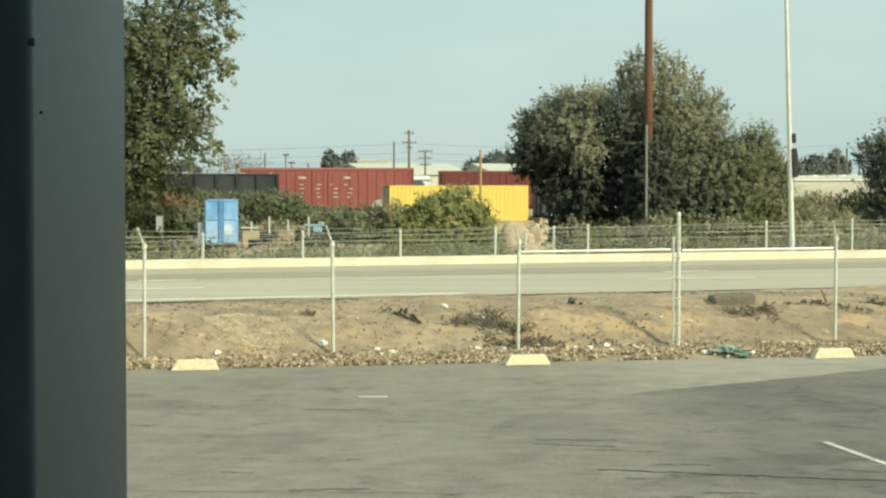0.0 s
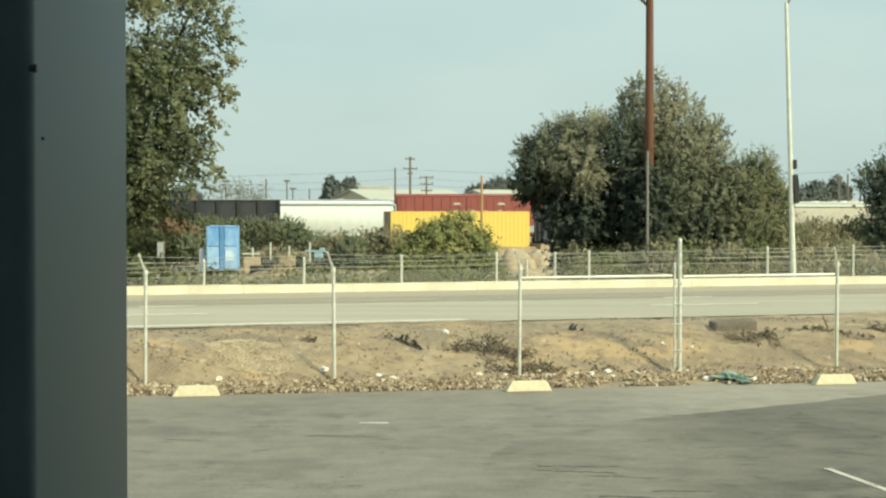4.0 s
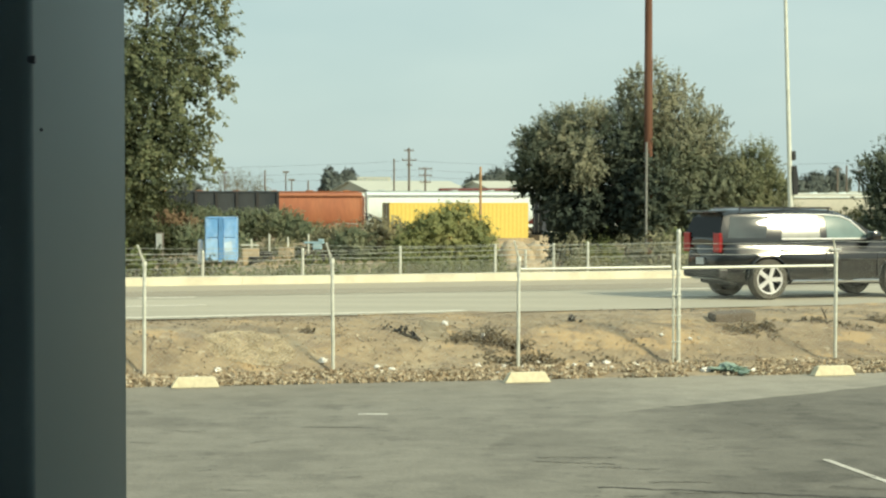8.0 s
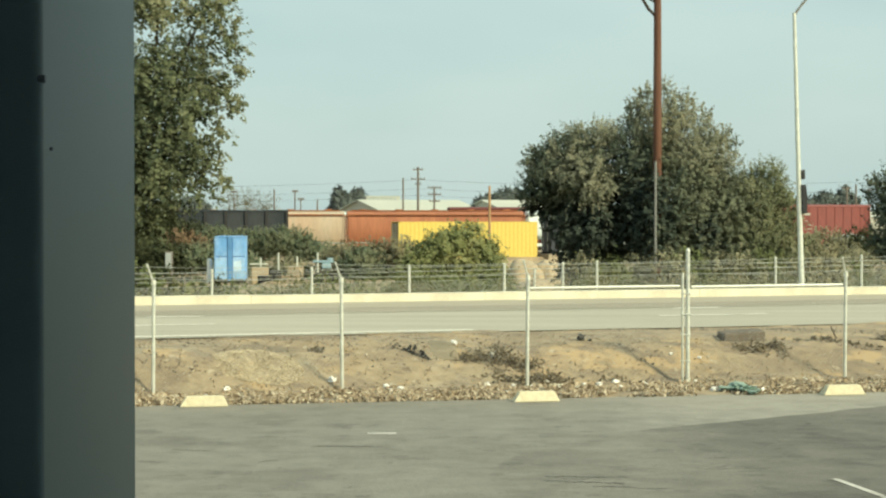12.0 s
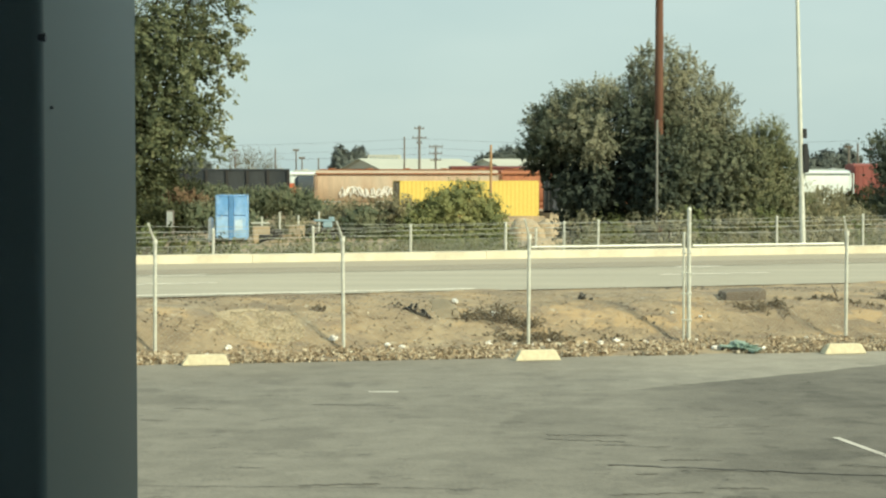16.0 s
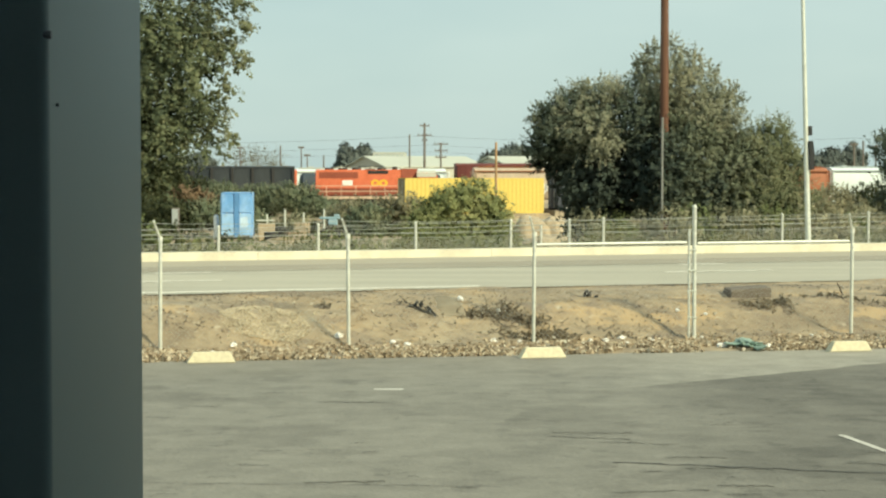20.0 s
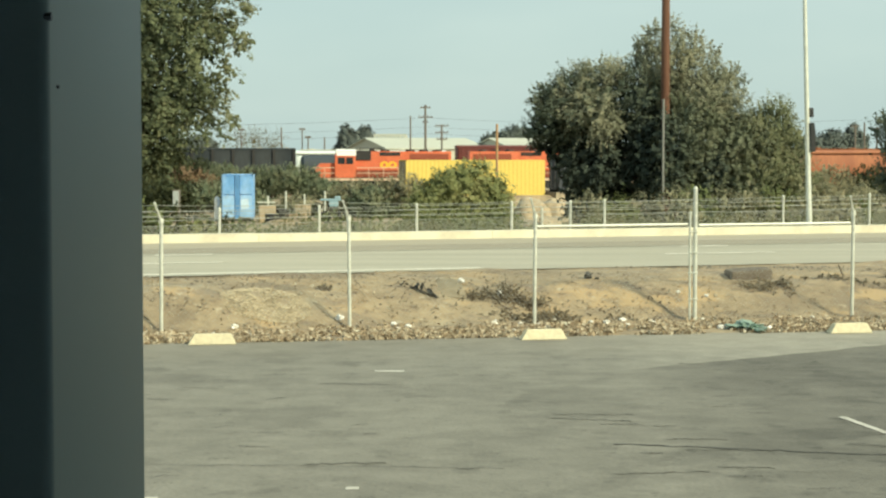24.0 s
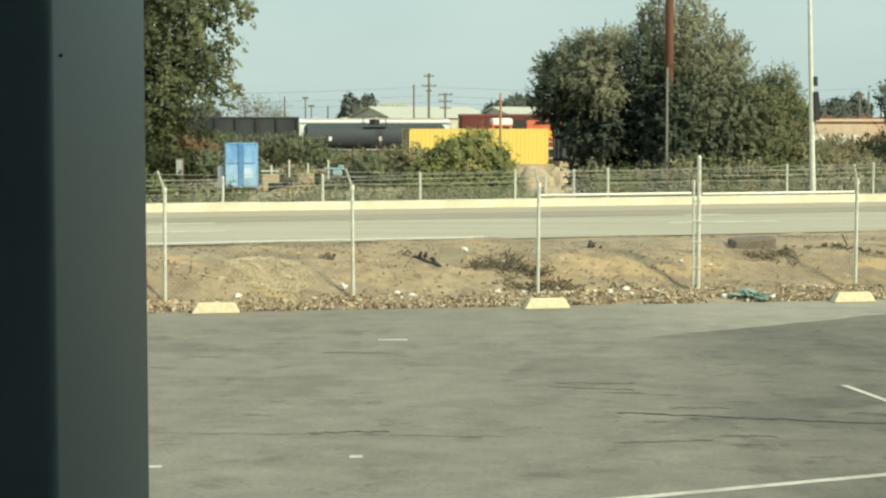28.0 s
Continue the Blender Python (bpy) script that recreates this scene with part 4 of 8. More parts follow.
# Sun and shade set by leaf colour: pale top, dark lower left and hollows.
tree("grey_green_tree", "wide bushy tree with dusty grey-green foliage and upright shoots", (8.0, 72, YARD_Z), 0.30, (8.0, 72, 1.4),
     [("leaf_grey_lit", 0.058, [(8.0, 72, 6.2, 0.95, 1.1, 0.85), (8.55, 72, 7.1, 0.6, 0.7, 0.5), (7.45, 72, 6.95, 0.35, 0.5, 0.4), (9.25, 72, 6.35, 0.65, 0.8, 0.55), (9.95, 71.8, 5.6, 0.6, 0.8, 0.65), (9.4, 71.5, 5.0, 1.2, 1.0, 1.0), (10.6, 71.8, 4.5, 0.55, 0.8, 0.75), (5.5, 71.6, 5.9, 0.85, 0.8, 0.5), (4.35, 71.6, 5.45, 0.6, 0.6, 0.45), (6.2, 72, 5.9, 0.5, 0.6, 0.45), (3.5, 71.9, 4.95, 0.4, 0.5, 0.35)] + ragged(12, [(5.0, 11.0), (6.0, 10.55), (6.8, 10.0), (7.4, 9.3), (7.9, 8.6)], 5.0, 7.9, 71.9, 0.2) + ragged(7, [(6.5, 7.1), (7.1, 7.15), (7.7, 7.6), (8.0, 8.3)], 6.5, 8.0, 71.9, 0.18), dict(FINE, density=24)),
      ("leaf_grey_lit", 0.058, [(5.35, 70.5, 4.5, 0.6, 0.45, 0.62), (5.7, 70.6, 3.9, 0.32, 0.3, 0.4), (4.7, 70.9, 4.8, 0.5, 0.4, 0.35)], dict(FINE, up=0.1, droop=0.3)),
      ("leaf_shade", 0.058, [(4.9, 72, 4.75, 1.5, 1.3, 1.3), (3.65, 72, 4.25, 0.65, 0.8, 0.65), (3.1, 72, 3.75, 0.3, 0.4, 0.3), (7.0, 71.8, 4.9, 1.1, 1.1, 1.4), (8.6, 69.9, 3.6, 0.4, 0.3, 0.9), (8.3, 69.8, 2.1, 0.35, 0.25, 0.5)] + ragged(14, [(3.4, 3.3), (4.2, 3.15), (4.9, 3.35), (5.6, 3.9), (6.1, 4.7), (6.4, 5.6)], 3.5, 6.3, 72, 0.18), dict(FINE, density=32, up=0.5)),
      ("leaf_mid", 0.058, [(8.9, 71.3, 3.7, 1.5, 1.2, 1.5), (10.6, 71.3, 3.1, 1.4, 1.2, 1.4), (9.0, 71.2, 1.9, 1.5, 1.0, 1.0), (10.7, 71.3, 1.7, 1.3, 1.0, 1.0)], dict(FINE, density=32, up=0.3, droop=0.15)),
      ("leaf_deep_shade", 0.11, [(5.6, 73.0, 2.7, 1.5, 0.8, 1.9), (4.6, 72.8, 3.5, 1.1, 0.7, 0.9), (3.8, 72.6, 3.5, 0.7, 0.5, 0.5), (7.2, 72.6, 2.8, 1.3, 0.8, 1.9), (5.4, 72.4, 1.2, 1.2, 0.7, 1.0), (9.4, 73.0, 3.4, 2.0, 0.6, 2.2), (11.3, 73.0, 2.4, 1.4, 0.5, 1.6), (8.2, 73.2, 5.4, 1.0, 0.5, 0.8), (5.0, 73.2, 4.6, 1.2, 0.5, 0.9), (7.9, 71.9, 2.0, 0.5, 0.4, 1.3), (5.3, 71.0, 2.5, 1.15, 0.4, 0.95), (7.3, 70.8, 3.0, 0.5, 0.3, 1.7), (9.8, 70.3, 2.2, 0.42, 0.3, 0.7), (7.98, 69.95, 2.9, 0.34, 0.22, 1.7), (6.9, 70.9, 5.1, 0.35, 0.3, 0.5)], dict(density=22, each=18, length=0.5, up=0.3, thin=0.16, shell=0.3))], 12)
tree("dusty_tree", "low bushy tree with pale dusty olive foliage", (12.3, 72, YARD_Z), 0.16, (12.2, 72, 1.0),
     [("leaf_olive", 0.058, [(12.4, 71.7, 3.8, 0.75, 0.9, 0.95), (11.6, 71.5, 3.4, 0.7, 0.8, 1.1), (12.95, 71.8, 3.1, 0.6, 0.8, 0.9), (11.9, 71.3, 2.0, 1.2, 1.0, 1.1), (13.1, 71.7, 1.6, 0.8, 0.8, 0.9)], dict(FINE, density=36)),
      # Dark core lobe paints in the tree's inner shade.
      ("leaf_deep_shade", 0.11, [(12.2, 72.6, 2.2, 1.1, 0.5, 1.4)], dict(density=22, each=16, length=0.4, up=0.3, thin=0.16))], 17)
tree("grey_green_tree", "dark bushy tree with dense foliage at the yard", (18.6, 72, YARD_Z), 0.2, (18.6, 72, 1.2),
     [("leaf_shade", 0.072, [(17.35, 72, 3.7, 0.7, 0.8, 0.7), (17.5, 72, 2.2, 0.8, 0.9, 0.9), (18.4, 72, 3.6, 1.4, 1.5, 1.4), (19.6, 72, 4.0, 1.5, 1.6, 1.4), (18.5, 71.5, 1.4, 1.3, 1.4, 1.2), (20.4, 72, 2.0, 1.8, 1.8, 1.8)], dict(FINE, density=22))], 13)
bush("dense sunlit green bush in front of the yellow container", [(0.05, 64, 1.35, 1.15, 0.9, 0.8), (0.42, 64, 2.0, 0.6, 0.6, 0.5), (-0.5, 63.7, 1.75, 0.55, 0.6, 0.4), (-1.15, 63.6, 1.1, 0.5, 0.6, 0.5), (1.15, 63.8, 1.45, 0.5, 0.6, 0.5), (1.4, 63.6, 0.8, 0.4, 0.5, 0.7), (-1.35, 63.4, 0.4, 0.55, 0.6, 0.7), (0.1, 63.3, 0.3, 1.5, 0.7, 0.75)], "leaf_sunny", 0.072, 21, 42, 20, 0.42, 0.55, thin=0.16)
rnd = random.Random(5)
for k in range(13):
    x = 4.4 + k * 1.0
    y = 60.6 + SLOPE * x + rnd.uniform(-0.6, 0.9)
    h = rnd.uniform(0.95, 1.35)
    bush("rough olive-green roadside bush behind the fence", [(x, y, 0.15 + (0.3 if 2 < k < 9 else 0), 0.8, 0.6, h), (x + 0.5, y + 0.5, 0.1, 0.6, 0.6, h * 0.85)], "leaf_bush" if k % 3 == 1 else "leaf_tan", 0.075, 30 + k, 24, 14)
for k in range(8):
    x = -12.0 + k * 0.7
    y = 61.0 + SLOPE * x + rnd.uniform(-0.4, 0.8)
    h = rnd.uniform(0.95, 1.3) if k < 5 else rnd.uniform(0.4, 0.55)
    bush("rough green roadside bush behind the fence", [(x, y, 0.1, 0.8, 0.7, h)], "leaf_bush" if k % 2 else "leaf_dark", 0.075, 60 + k, 24, 14)
for k in range(14):
    x = -7.2 + k * 0.68
    y = 60.4 + SLOPE * x + rnd.uniform(-0.3, 0.6)
    h = rnd.uniform(0.4, 0.6) if x < -4.9 else rnd.uniform(0.85, 1.15)
    bush("low weedy green bush behind the fence", [(x, y, -0.2, 0.7, 0.6, h)], "leaf_bush", 0.07, 80 + k, 26, 14, 0.34)
for x, y, z, rx, rz, leaf in ((-15.2, 165, 0.35, 2.4, 1.35, "leaf_yard"), (-18.4, 166, 0.45, 2.2, 1.1, "leaf_yard"), (-12.4, 164, -0.6, 1.9, 0.95, "leaf_yard"), (-13.6, 116, -0.6, 1.4, 0.7, "leaf_yard"), (-10.2, 114, -0.8, 1.2, 0.6, "leaf_tan"), (-16.8, 122, -0.15, 1.8, 0.75, "leaf_yard"), (-19.2, 122, -0.05, 1.8, 0.8, "leaf_dark"), (-21.5, 124, 0.1, 1.8, 0.9, "leaf_dark"),
                              (-28.5, 172, 1.6, 2.2, 1.9, "leaf_dark"), (-25.2, 171, 0.9, 2.2, 1.5, "leaf_dark"), (-22.4, 170, 0.6, 2.0, 1.2, "leaf_yard"),
                              (-6.6, 112, -0.2, 1.3, 0.95, "leaf_scrub"), (-4.5, 111, 0.05, 1.3, 0.95, "leaf_scrub"), (-7.4, 113, -0.5, 1.0, 0.7, "leaf_scrub"), (-3.1, 110, 0.2, 0.8, 0.9, "leaf_scrub"), (-5.3, 110, -0.4, 1.3, 0.9, "leaf_yard")):
    bush("low scrubby bush in the rail yard", [(x, y, z + 0.4, rx, 1.3, rz), (x + rx * 0.55, y, z - 0.1, rx * 0.7, 1.0, rz * 0.8)], leaf, 0.095, int(abs(x) * 10), 22, 18, 0.5, 0.5)
bush("rust-brown dried bush in the rail yard", [(-24.3, 161, 1.2, 1.5, 0.9, 0.8), (-22.8, 161, 0.7, 1.1, 0.7, 0.6), (-24.0, 161, -0.2, 2.2, 0.9, 1.0)], "leaf_rust", 0.13, 7, 18, 12, 0.4)
for k in range(9):
    x = 28 + k * 3.4
    bush("low scrubby bush beside the tracks", [((x - 4) * 1.187, 178.5, -0.1, 2.4, 1.4, rnd.uniform(1.5, 2.0)), ((x - 2) * 1.187, 178, -0.6, 1.9, 1.2, 1.4)], ("leaf_scrub" if k < 3 else "leaf_dark") if k % 2 else "leaf_tan", 0.13, 120 + k, 14, 14, 0.6)
bush("low scrubby bush beside the tracks", [(28.6, 150, -0.2, 1.3, 1.2, 1.3), (30.2, 149, -0.6, 1.5, 1.2, 1.1)], "leaf_scrub", 0.13, 131, 14, 14, 0.6)
bush("low scrubby bush beside the tracks", [(33.4, 150, -0.7, 1.8, 1.2, 0.9)], "leaf_tan", 0.13, 132, 14, 14, 0.6)


def weeds(n, seed):
    rng = random.Random(seed)
    out = []
    while len(out) < n:
        x = rng.uniform(-13, 18)
        y = 57.2 + SLOPE * x + abs(rng.gauss(0, 5.5))
        if x < -7.2 and rng.random() < 0.7:
            continue
        if -6.6 < x < -4.8 and y > 58.5 + SLOPE * x and rng.random() < 0.8:
            continue
        k = noise.noise((x * 0.5, y * 0.5, 2)) + 0.4 * noise.noise((x * 1.7, y * 1.7, 7))
        if k > rng.uniform(-0.6, 0.5):
            out.append((x, y, ground_z(x, y) + abs(rng.gauss(0, 0.34)) * (1 + k)))
    return out


tagged(leaves("weeds", weeds(110000, 6), 0.06, M["leaf_weed"], 6), "rough green and straw weeds behind the far fence", "weeds", kind="stuff")

# ---- yard: containers, piles, blocks ----
def container(name, label, length, width, height, mat, end_mat, at):
    c = thing(name, label, "container", at)
    bm = bmesh.new()
    n = int(length / 0.09)
    pts = []
    for i in range(n + 1):
        x = -length / 2 + 0.08 + (length - 0.16) * i / n
        pts.append((x, 0.02 if i % 4 in (1, 2) else 0.0))
    for side in (-1, 1):
        lo = [bm.verts.new((x, side * (width / 2 - d), 0.14)) for x, d in pts]
        hi = [bm.verts.new((x, side * (width / 2 - d), height - 0.1)) for x, d in pts]
        for i in range(n):
            bm.faces.new((lo[i], lo[i + 1], hi[i + 1], hi[i]))
    part("side_wall", bm, M[mat], c)
    bm = bmesh.new()
    box(bm, -length / 2 + 0.05, -width / 2 + 0.02, height - 0.06, length / 2 - 0.05, width / 2 - 0.02, height)
    part("roof", bm, M[mat], c)
    bm = bmesh.new()
    for x in (-length / 2, length / 2 - 0.14):
        for y in (-width / 2, width / 2 - 0.14):
            box(bm, x, y, 0, x + 0.14, y + 0.14, height)
    for y in (-width / 2, width / 2 - 0.1):
        box(bm, -length / 2, y, 0, length / 2, y + 0.1, 0.16)
        box(bm, -length / 2, y, height - 0.12, length / 2, y + 0.1, height)
    bevel(bm, 0.01)
    part("frame", bm, M[mat], c)
    for x, s in ((-length / 2 + 0.04, -1), (length / 2 - 0.04, 1)):
        for y0 in (-width / 2 + 0.14, 0.01):
            bm = bmesh.new()
            box(bm, x - 0.03, y0, 0.16, x + 0.03, y0 + width / 2 - 0.15, height - 0.12)
            bevel(bm, 0.01)
            d = part("door", bm, M[end_mat], c)
            bm = bmesh.new()
            for k in (0.72,):
                yy = y0 + (width / 2 - 0.15) * k
                rod(bm, (x + s * 0.05, yy, 0.2), (x + s * 0.05, yy, height - 0.16), 0.018, seg=6)
            part("lock_rod", bm, M["galvanised"], d)
    return c


container("shipping_container", "bright yellow corrugated shipping container with a brown end", 12.0, 2.44, 2.95, "yellow_steel", "brown_steel", pose(1.05, 151, -0.22, 0, 0, 16))
bl = container("shipping_container", "faded blue shipping container standing on end posts", 6.06, 1.78, 2.55, "blue_steel", "blue_steel", pose(-12.95, 106, -0.65, 0, 0, 95.5))
bm = bmesh.new()
box(bm, -3.13, -0.13, 0.0, -3.02, 0.13, 2.55)
bevel(bm, 0.012)
part("center_post", bm, M["blue_shade"], bl, "deeper blue post between the doors")
for y0, y1, z0, z1, mt in ((-0.84, -0.15, 1.42, 2.46, "blue_steel"), (0.15, 0.84, 1.42, 2.46, "blue_steel"), (-0.84, -0.15, 0.12, 1.34, "blue_pale"), (0.15, 0.84, 0.12, 1.34, "blue_pale")):
    bm = bmesh.new()
    box(bm, -3.075, y0, z0, -3.03, y1, z1)
    bevel(bm, 0.015)
    part("door_panel", bm, M[mt], bl, "paler blue lower panel" if mt == "blue_pale" else "")
bm = bmesh.new()
plate_of(bm, [(-3.078, -0.66, 0.62), (-3.078, -0.22, 0.58), (-3.078, -0.20, 1.12), (-3.078, -0.62, 1.18)], (-1, 0, 0), 0.006)
part("patch", bm, M["blue_white"], bl, "whitish patch on the door")
for y in (-0.8, 0.8):
    for x in (-2.9, 2.9):
        bm = bmesh.new()
        box(bm, x - 0.12, y - 0.12, -0.16, x + 0.12, y + 0.12, 0.0)
        part("foot", bm, M["bogie_steel"], bl)
# raised dirt pads under the containers
for x, y, sx, sy, top, yaw in ((1.05, 151, 12.6, 3.4, -0.22, 16), (10.9, 153.8, 6.8, 3.4, 0.02, 16)):
    bm = bmesh.new()
    box(bm, -sx / 2, -sy / 2, -1.3, sx / 2, sy / 2, top)
    bmesh.ops.scale(bm, vec=(1.12, 1.5, 1), verts=[v for v in bm.verts if v.co.z < -1])
    o = part("dirt_pad", bm, M["dirt"])
    o.matrix_world = pose(x, y, 0, 0, 0, yaw)
    tagged(o, "low raised pad of packed dirt under a container", "ground", kind="structure")
container("shipping_container", "dark navy shipping container beside the yellow one", 6.06, 2.44, 2.9, "navy_steel", "navy_steel", pose(10.9, 153.8, 0.02, 0, 0, 16))



def mound(name, label, x, y, rx, ry, h, mat, seed, category):
    rng = random.Random(seed)
    n, rings = 28, 9
    verts, faces = [(x, y, ground_z(x, y) + h * 0.99)], []
    for j in range(1, rings + 1):
        s = j / rings
        for i in range(n):
            a = 2 * math.pi * i / n
            k = 1 + 0.18 * noise.noise((math.cos(a) * 2 + seed, math.sin(a) * 2, s * 2))
            z = h * (1 - s ** 2.6) ** 0.62 * (1 + 0.30 * min(1, s * 1.5) * noise.noise((math.cos(a) * 3 * s, math.sin(a) * 3 * s, seed))) + 0.10 * noise.noise((math.cos(a) * 8 * s, math.sin(a) * 8 * s, seed)) * (1 - s)
            px, py = x + rx * s * k * math.cos(a), y + ry * s * k * math.sin(a)
            verts.append((px, py, ground_z(px, py) + z - 0.02 - 0.1 * (j == rings)))
    faces += [(0, 1 + i, 1 + (i + 1) % n) for i in range(n)]
    for j in range(rings - 1):
        for i in range(n):
            a, b = 1 + j * n + i, 1 + j * n + (i + 1) % n
            faces.append((a, a + n, b + n, b))
    tagged(sheet(name, verts, faces, M[mat], True), label, category)


mound("dirt_mound", "pale tan pile of dirt and rubble", 3.6, 90, 1.15, 1.3, 1.62, "rubble", 1, "dirt pile")
mound("dirt_mound", "pale tan pile of dirt and rubble", 4.75, 90.5, 1.0, 1.3, 1.55, "rubble", 2, "dirt pile")
mound("dirt_mound", "pale tan pile of dirt and rubble", 5.85, 91, 0.9, 1.3, 1.6, "rubble", 5, "dirt pile")
mound("dirt_mound", "low pale tan pile of dirt", 4.6, 88.5, 1.8, 1.2, 0.7, "rubble", 3, "dirt pile")
mound("dirt_mound", "low brown pile of dirt in the yard", -9.0, 98, 1.7, 1.2, 0.35, "dirt", 4, "dirt pile")


def block(x, y, z, sx, sy, sz, r, mat, name, label, category):
    bm = bmesh.new()
    box(bm, -sx / 2, -sy / 2, 0, sx / 2, sy / 2, sz)
    bevel(bm, min(sx, sz) * 0.06, 2)
    o = part(name, bm, M[mat])
    o.matrix_world = pose(x, y, z, 0, 0, r)
    return tagged(o, label, category)


block(-10.75, 101, YARD_Z, 0.95, 0.8, 0.95, 8, "rubble", "concrete_block", "pale concrete block standing in the yard", "concrete block")
block(-8.75, 101, YARD_Z, 0.7, 0.8, 1.0, -12, "rubble", "concrete_block", "pale concrete block standing in the yard", "concrete block")
block(-9.1, 100, YARD_Z, 0.9, 0.8, 0.5, 20, "brick_brown", "concrete_block", "small tan concrete block in the yard", "concrete block")


def tyre_stack(x, y, n, r):
    t = thing("tyre_stack", "stack of old black tyres in the yard", "tyres", pose(x, y, YARD_Z))
    for k in range(n):
        bm = bmesh.new()
        rod(bm, (0, 0, k * 0.26), (0, 0, k * 0.26 + 0.25), r, seg=16)
        bevel(bm, 0.06, 2)
        o = part("tyre", bm, M["rubber"], t, smooth=50)
        o.matrix_local = pose(0.06 * math.sin(k * 3), 0.05 * math.cos(k * 2), 0)


tyre_stack(-9.95, 101.5, 3, 0.42)
tyre_stack(-9.2, 102.2, 2, 0.45)
tyre_stack(-10.3, 99.3, 2, 0.40)


def yard_post(x, y, h, r, mat="galvanised"):
    bm = bmesh.new()
    rod(bm, (0, 0, -0.2), (0, 0, h), r, seg=8)
    o = part("yard_post", bm, M[mat], smooth=40)
    o.matrix_world = pose(x, y, YARD_Z)
    return tagged(o, "plain grey metal post in the yard", "post", "posts in the yard")


for x, h in ((-9.75, 1.75), (-8.7, 1.55), (-7.55, 1.75), (-10.75, 1.45)):
    yard_post(x, 101.5, h, 0.05)
for x, y, h in ((5.25, 88, 2.1), (4.0, 87.5, 1.2)):
    yard_post(x, y, h, 0.06)
bm = bmesh.new()
rod(bm, (-11.35, 101.5, 0.35), (-10.35, 101.5, 0.35), 0.05, seg=6)
tagged(part("yard_rail", bm, M["galvanised"]), "short grey metal rail fixed to a post", "rail")
# pale tank and cabinet beside the blue container
bm = bmesh.new()
rod(bm, (0, 0, -0.05), (0, 0, 1.25), 0.16, seg=16)
rod(bm, (0, 0, 1.25), (0, 0, 1.38), 0.16, 0.07, 16)
o = part("upright_tank", bm, M["truck_white"], smooth=40)
o.matrix_world = pose(-13.95, 104, YARD_Z)
tagged(o, "pale upright metal tank beside the blue container", "tank")
cb = thing("utility_cabinet", "blue-grey metal cabinet under the tree", "cabinet", pose(-16.45, 105, YARD_Z))
bm = bmesh.new()
box(bm, -0.2, -0.25, 0, 0.2, 0.25, 1.75)
bevel(bm, 0.02)
part("body", bm, M["pole_grey"], cb)
bm = bmesh.new()
box(bm, -0.17, -0.28, 0.75, 0.17, -0.25, 1.68)
bevel(bm, 0.01)
part("door", bm, M["wall_grey"], cb)
# small blue machine among the weeds
mc = thing("yard_machine", "small pale blue machine frame standing in the weeds", "machine", pose(-7.0, 100, YARD_Z + 0.0))
bm = bmesh.new()
box(bm, -0.7, -0.2, 1.22, 0.45, 0.2, 1.34)
box(bm, 0.1, -0.2, 1.34, 0.4, 0.2, 1.48)
box(bm, -0.2, -0.18, 0.9, 0.3, 0.18, 1.22)
bevel(bm, 0.05, 2)
part("body", bm, M["blue_machine"], mc)
for dx in (-0.4, 0.4):
    bm = bmesh.new()
    rod(bm, (dx, -0.32, 0.34), (dx, -0.2, 0.34), 0.34, seg=16)
    part("wheel", bm, M["rubber"], mc)
    bm = bmesh.new()
    rod(bm, (dx, -0.2, 0.34), (dx * 0.5, 0, 1.0), 0.04, seg=6)
    part("strut", bm, M["bogie_steel"], mc)

# ---- poles ----
def utility_pole(x, y, base, top, r, arms, mat="pole_grey", label="weathered wooden utility pole with cross-arms", yaw=8):
    t = thing("utility_pole", label, "utility pole", pose(x, y, base, 0, 0, yaw))
    bm = bmesh.new()
    rod(bm, (0, 0, -0.3), (0, 0, top - base), r, r * 0.66, 10)
    part("pole", bm, M[mat], t, smooth=40)
    for h, w in arms:
        bm = bmesh.new()
        box(bm, -w / 2, -0.16, h - base - 0.07, w / 2, -0.04, h - base + 0.07)
        a = part("cross_arm", bm, M[mat], t)
        for k in range(4):
            bm = bmesh.new()
            xx = -w / 2 + 0.12 + (w - 0.24) * k / 3
            rod(bm, (xx, -0.1, h - base + 0.07), (xx, -0.1, h - base + 0.28), 0.05, 0.03, 6)
            part("insulator", bm, M["bogie_steel"], a)
    return t


Z0 = YARD_Z
utility_pole(-4.7, 250, Z0, 10.3, 0.21, [(9.9, 1.4), (8.6, 2.0), (7.9, 0.8)])
utility_pole(-2.4, 245, Z0, 7.5, 0.17, [(7.3, 1.9), (6.4, 1.8), (5.5, 1.5)])
utility_pole(-6.9, 255, Z0, 8.9, 0.16, [], label="plain weathered wooden pole without arms")
utility_pole(-24.6, 250, Z0, 7.2, 0.16, [], label="plain weathered wooden pole without arms")
utility_pole(-19.0, 255, Z0, 5.9, 0.15, [], label="plain weathered wooden pole without arms")
utility_pole(2.9, 140, Z0, 5.5, 0.13, [], "pole_tan", "slim tan wooden pole behind the yellow container")
utility_pole(54.5, 250, Z0, 7.6, 0.18, [(7.3, 1.2)])
utility_pole(56.2, 252, Z0, 7.9, 0.18, [])
utility_pole(69.0, 300, Z0, 8.2, 0.18, [(7.9, 1.4)])
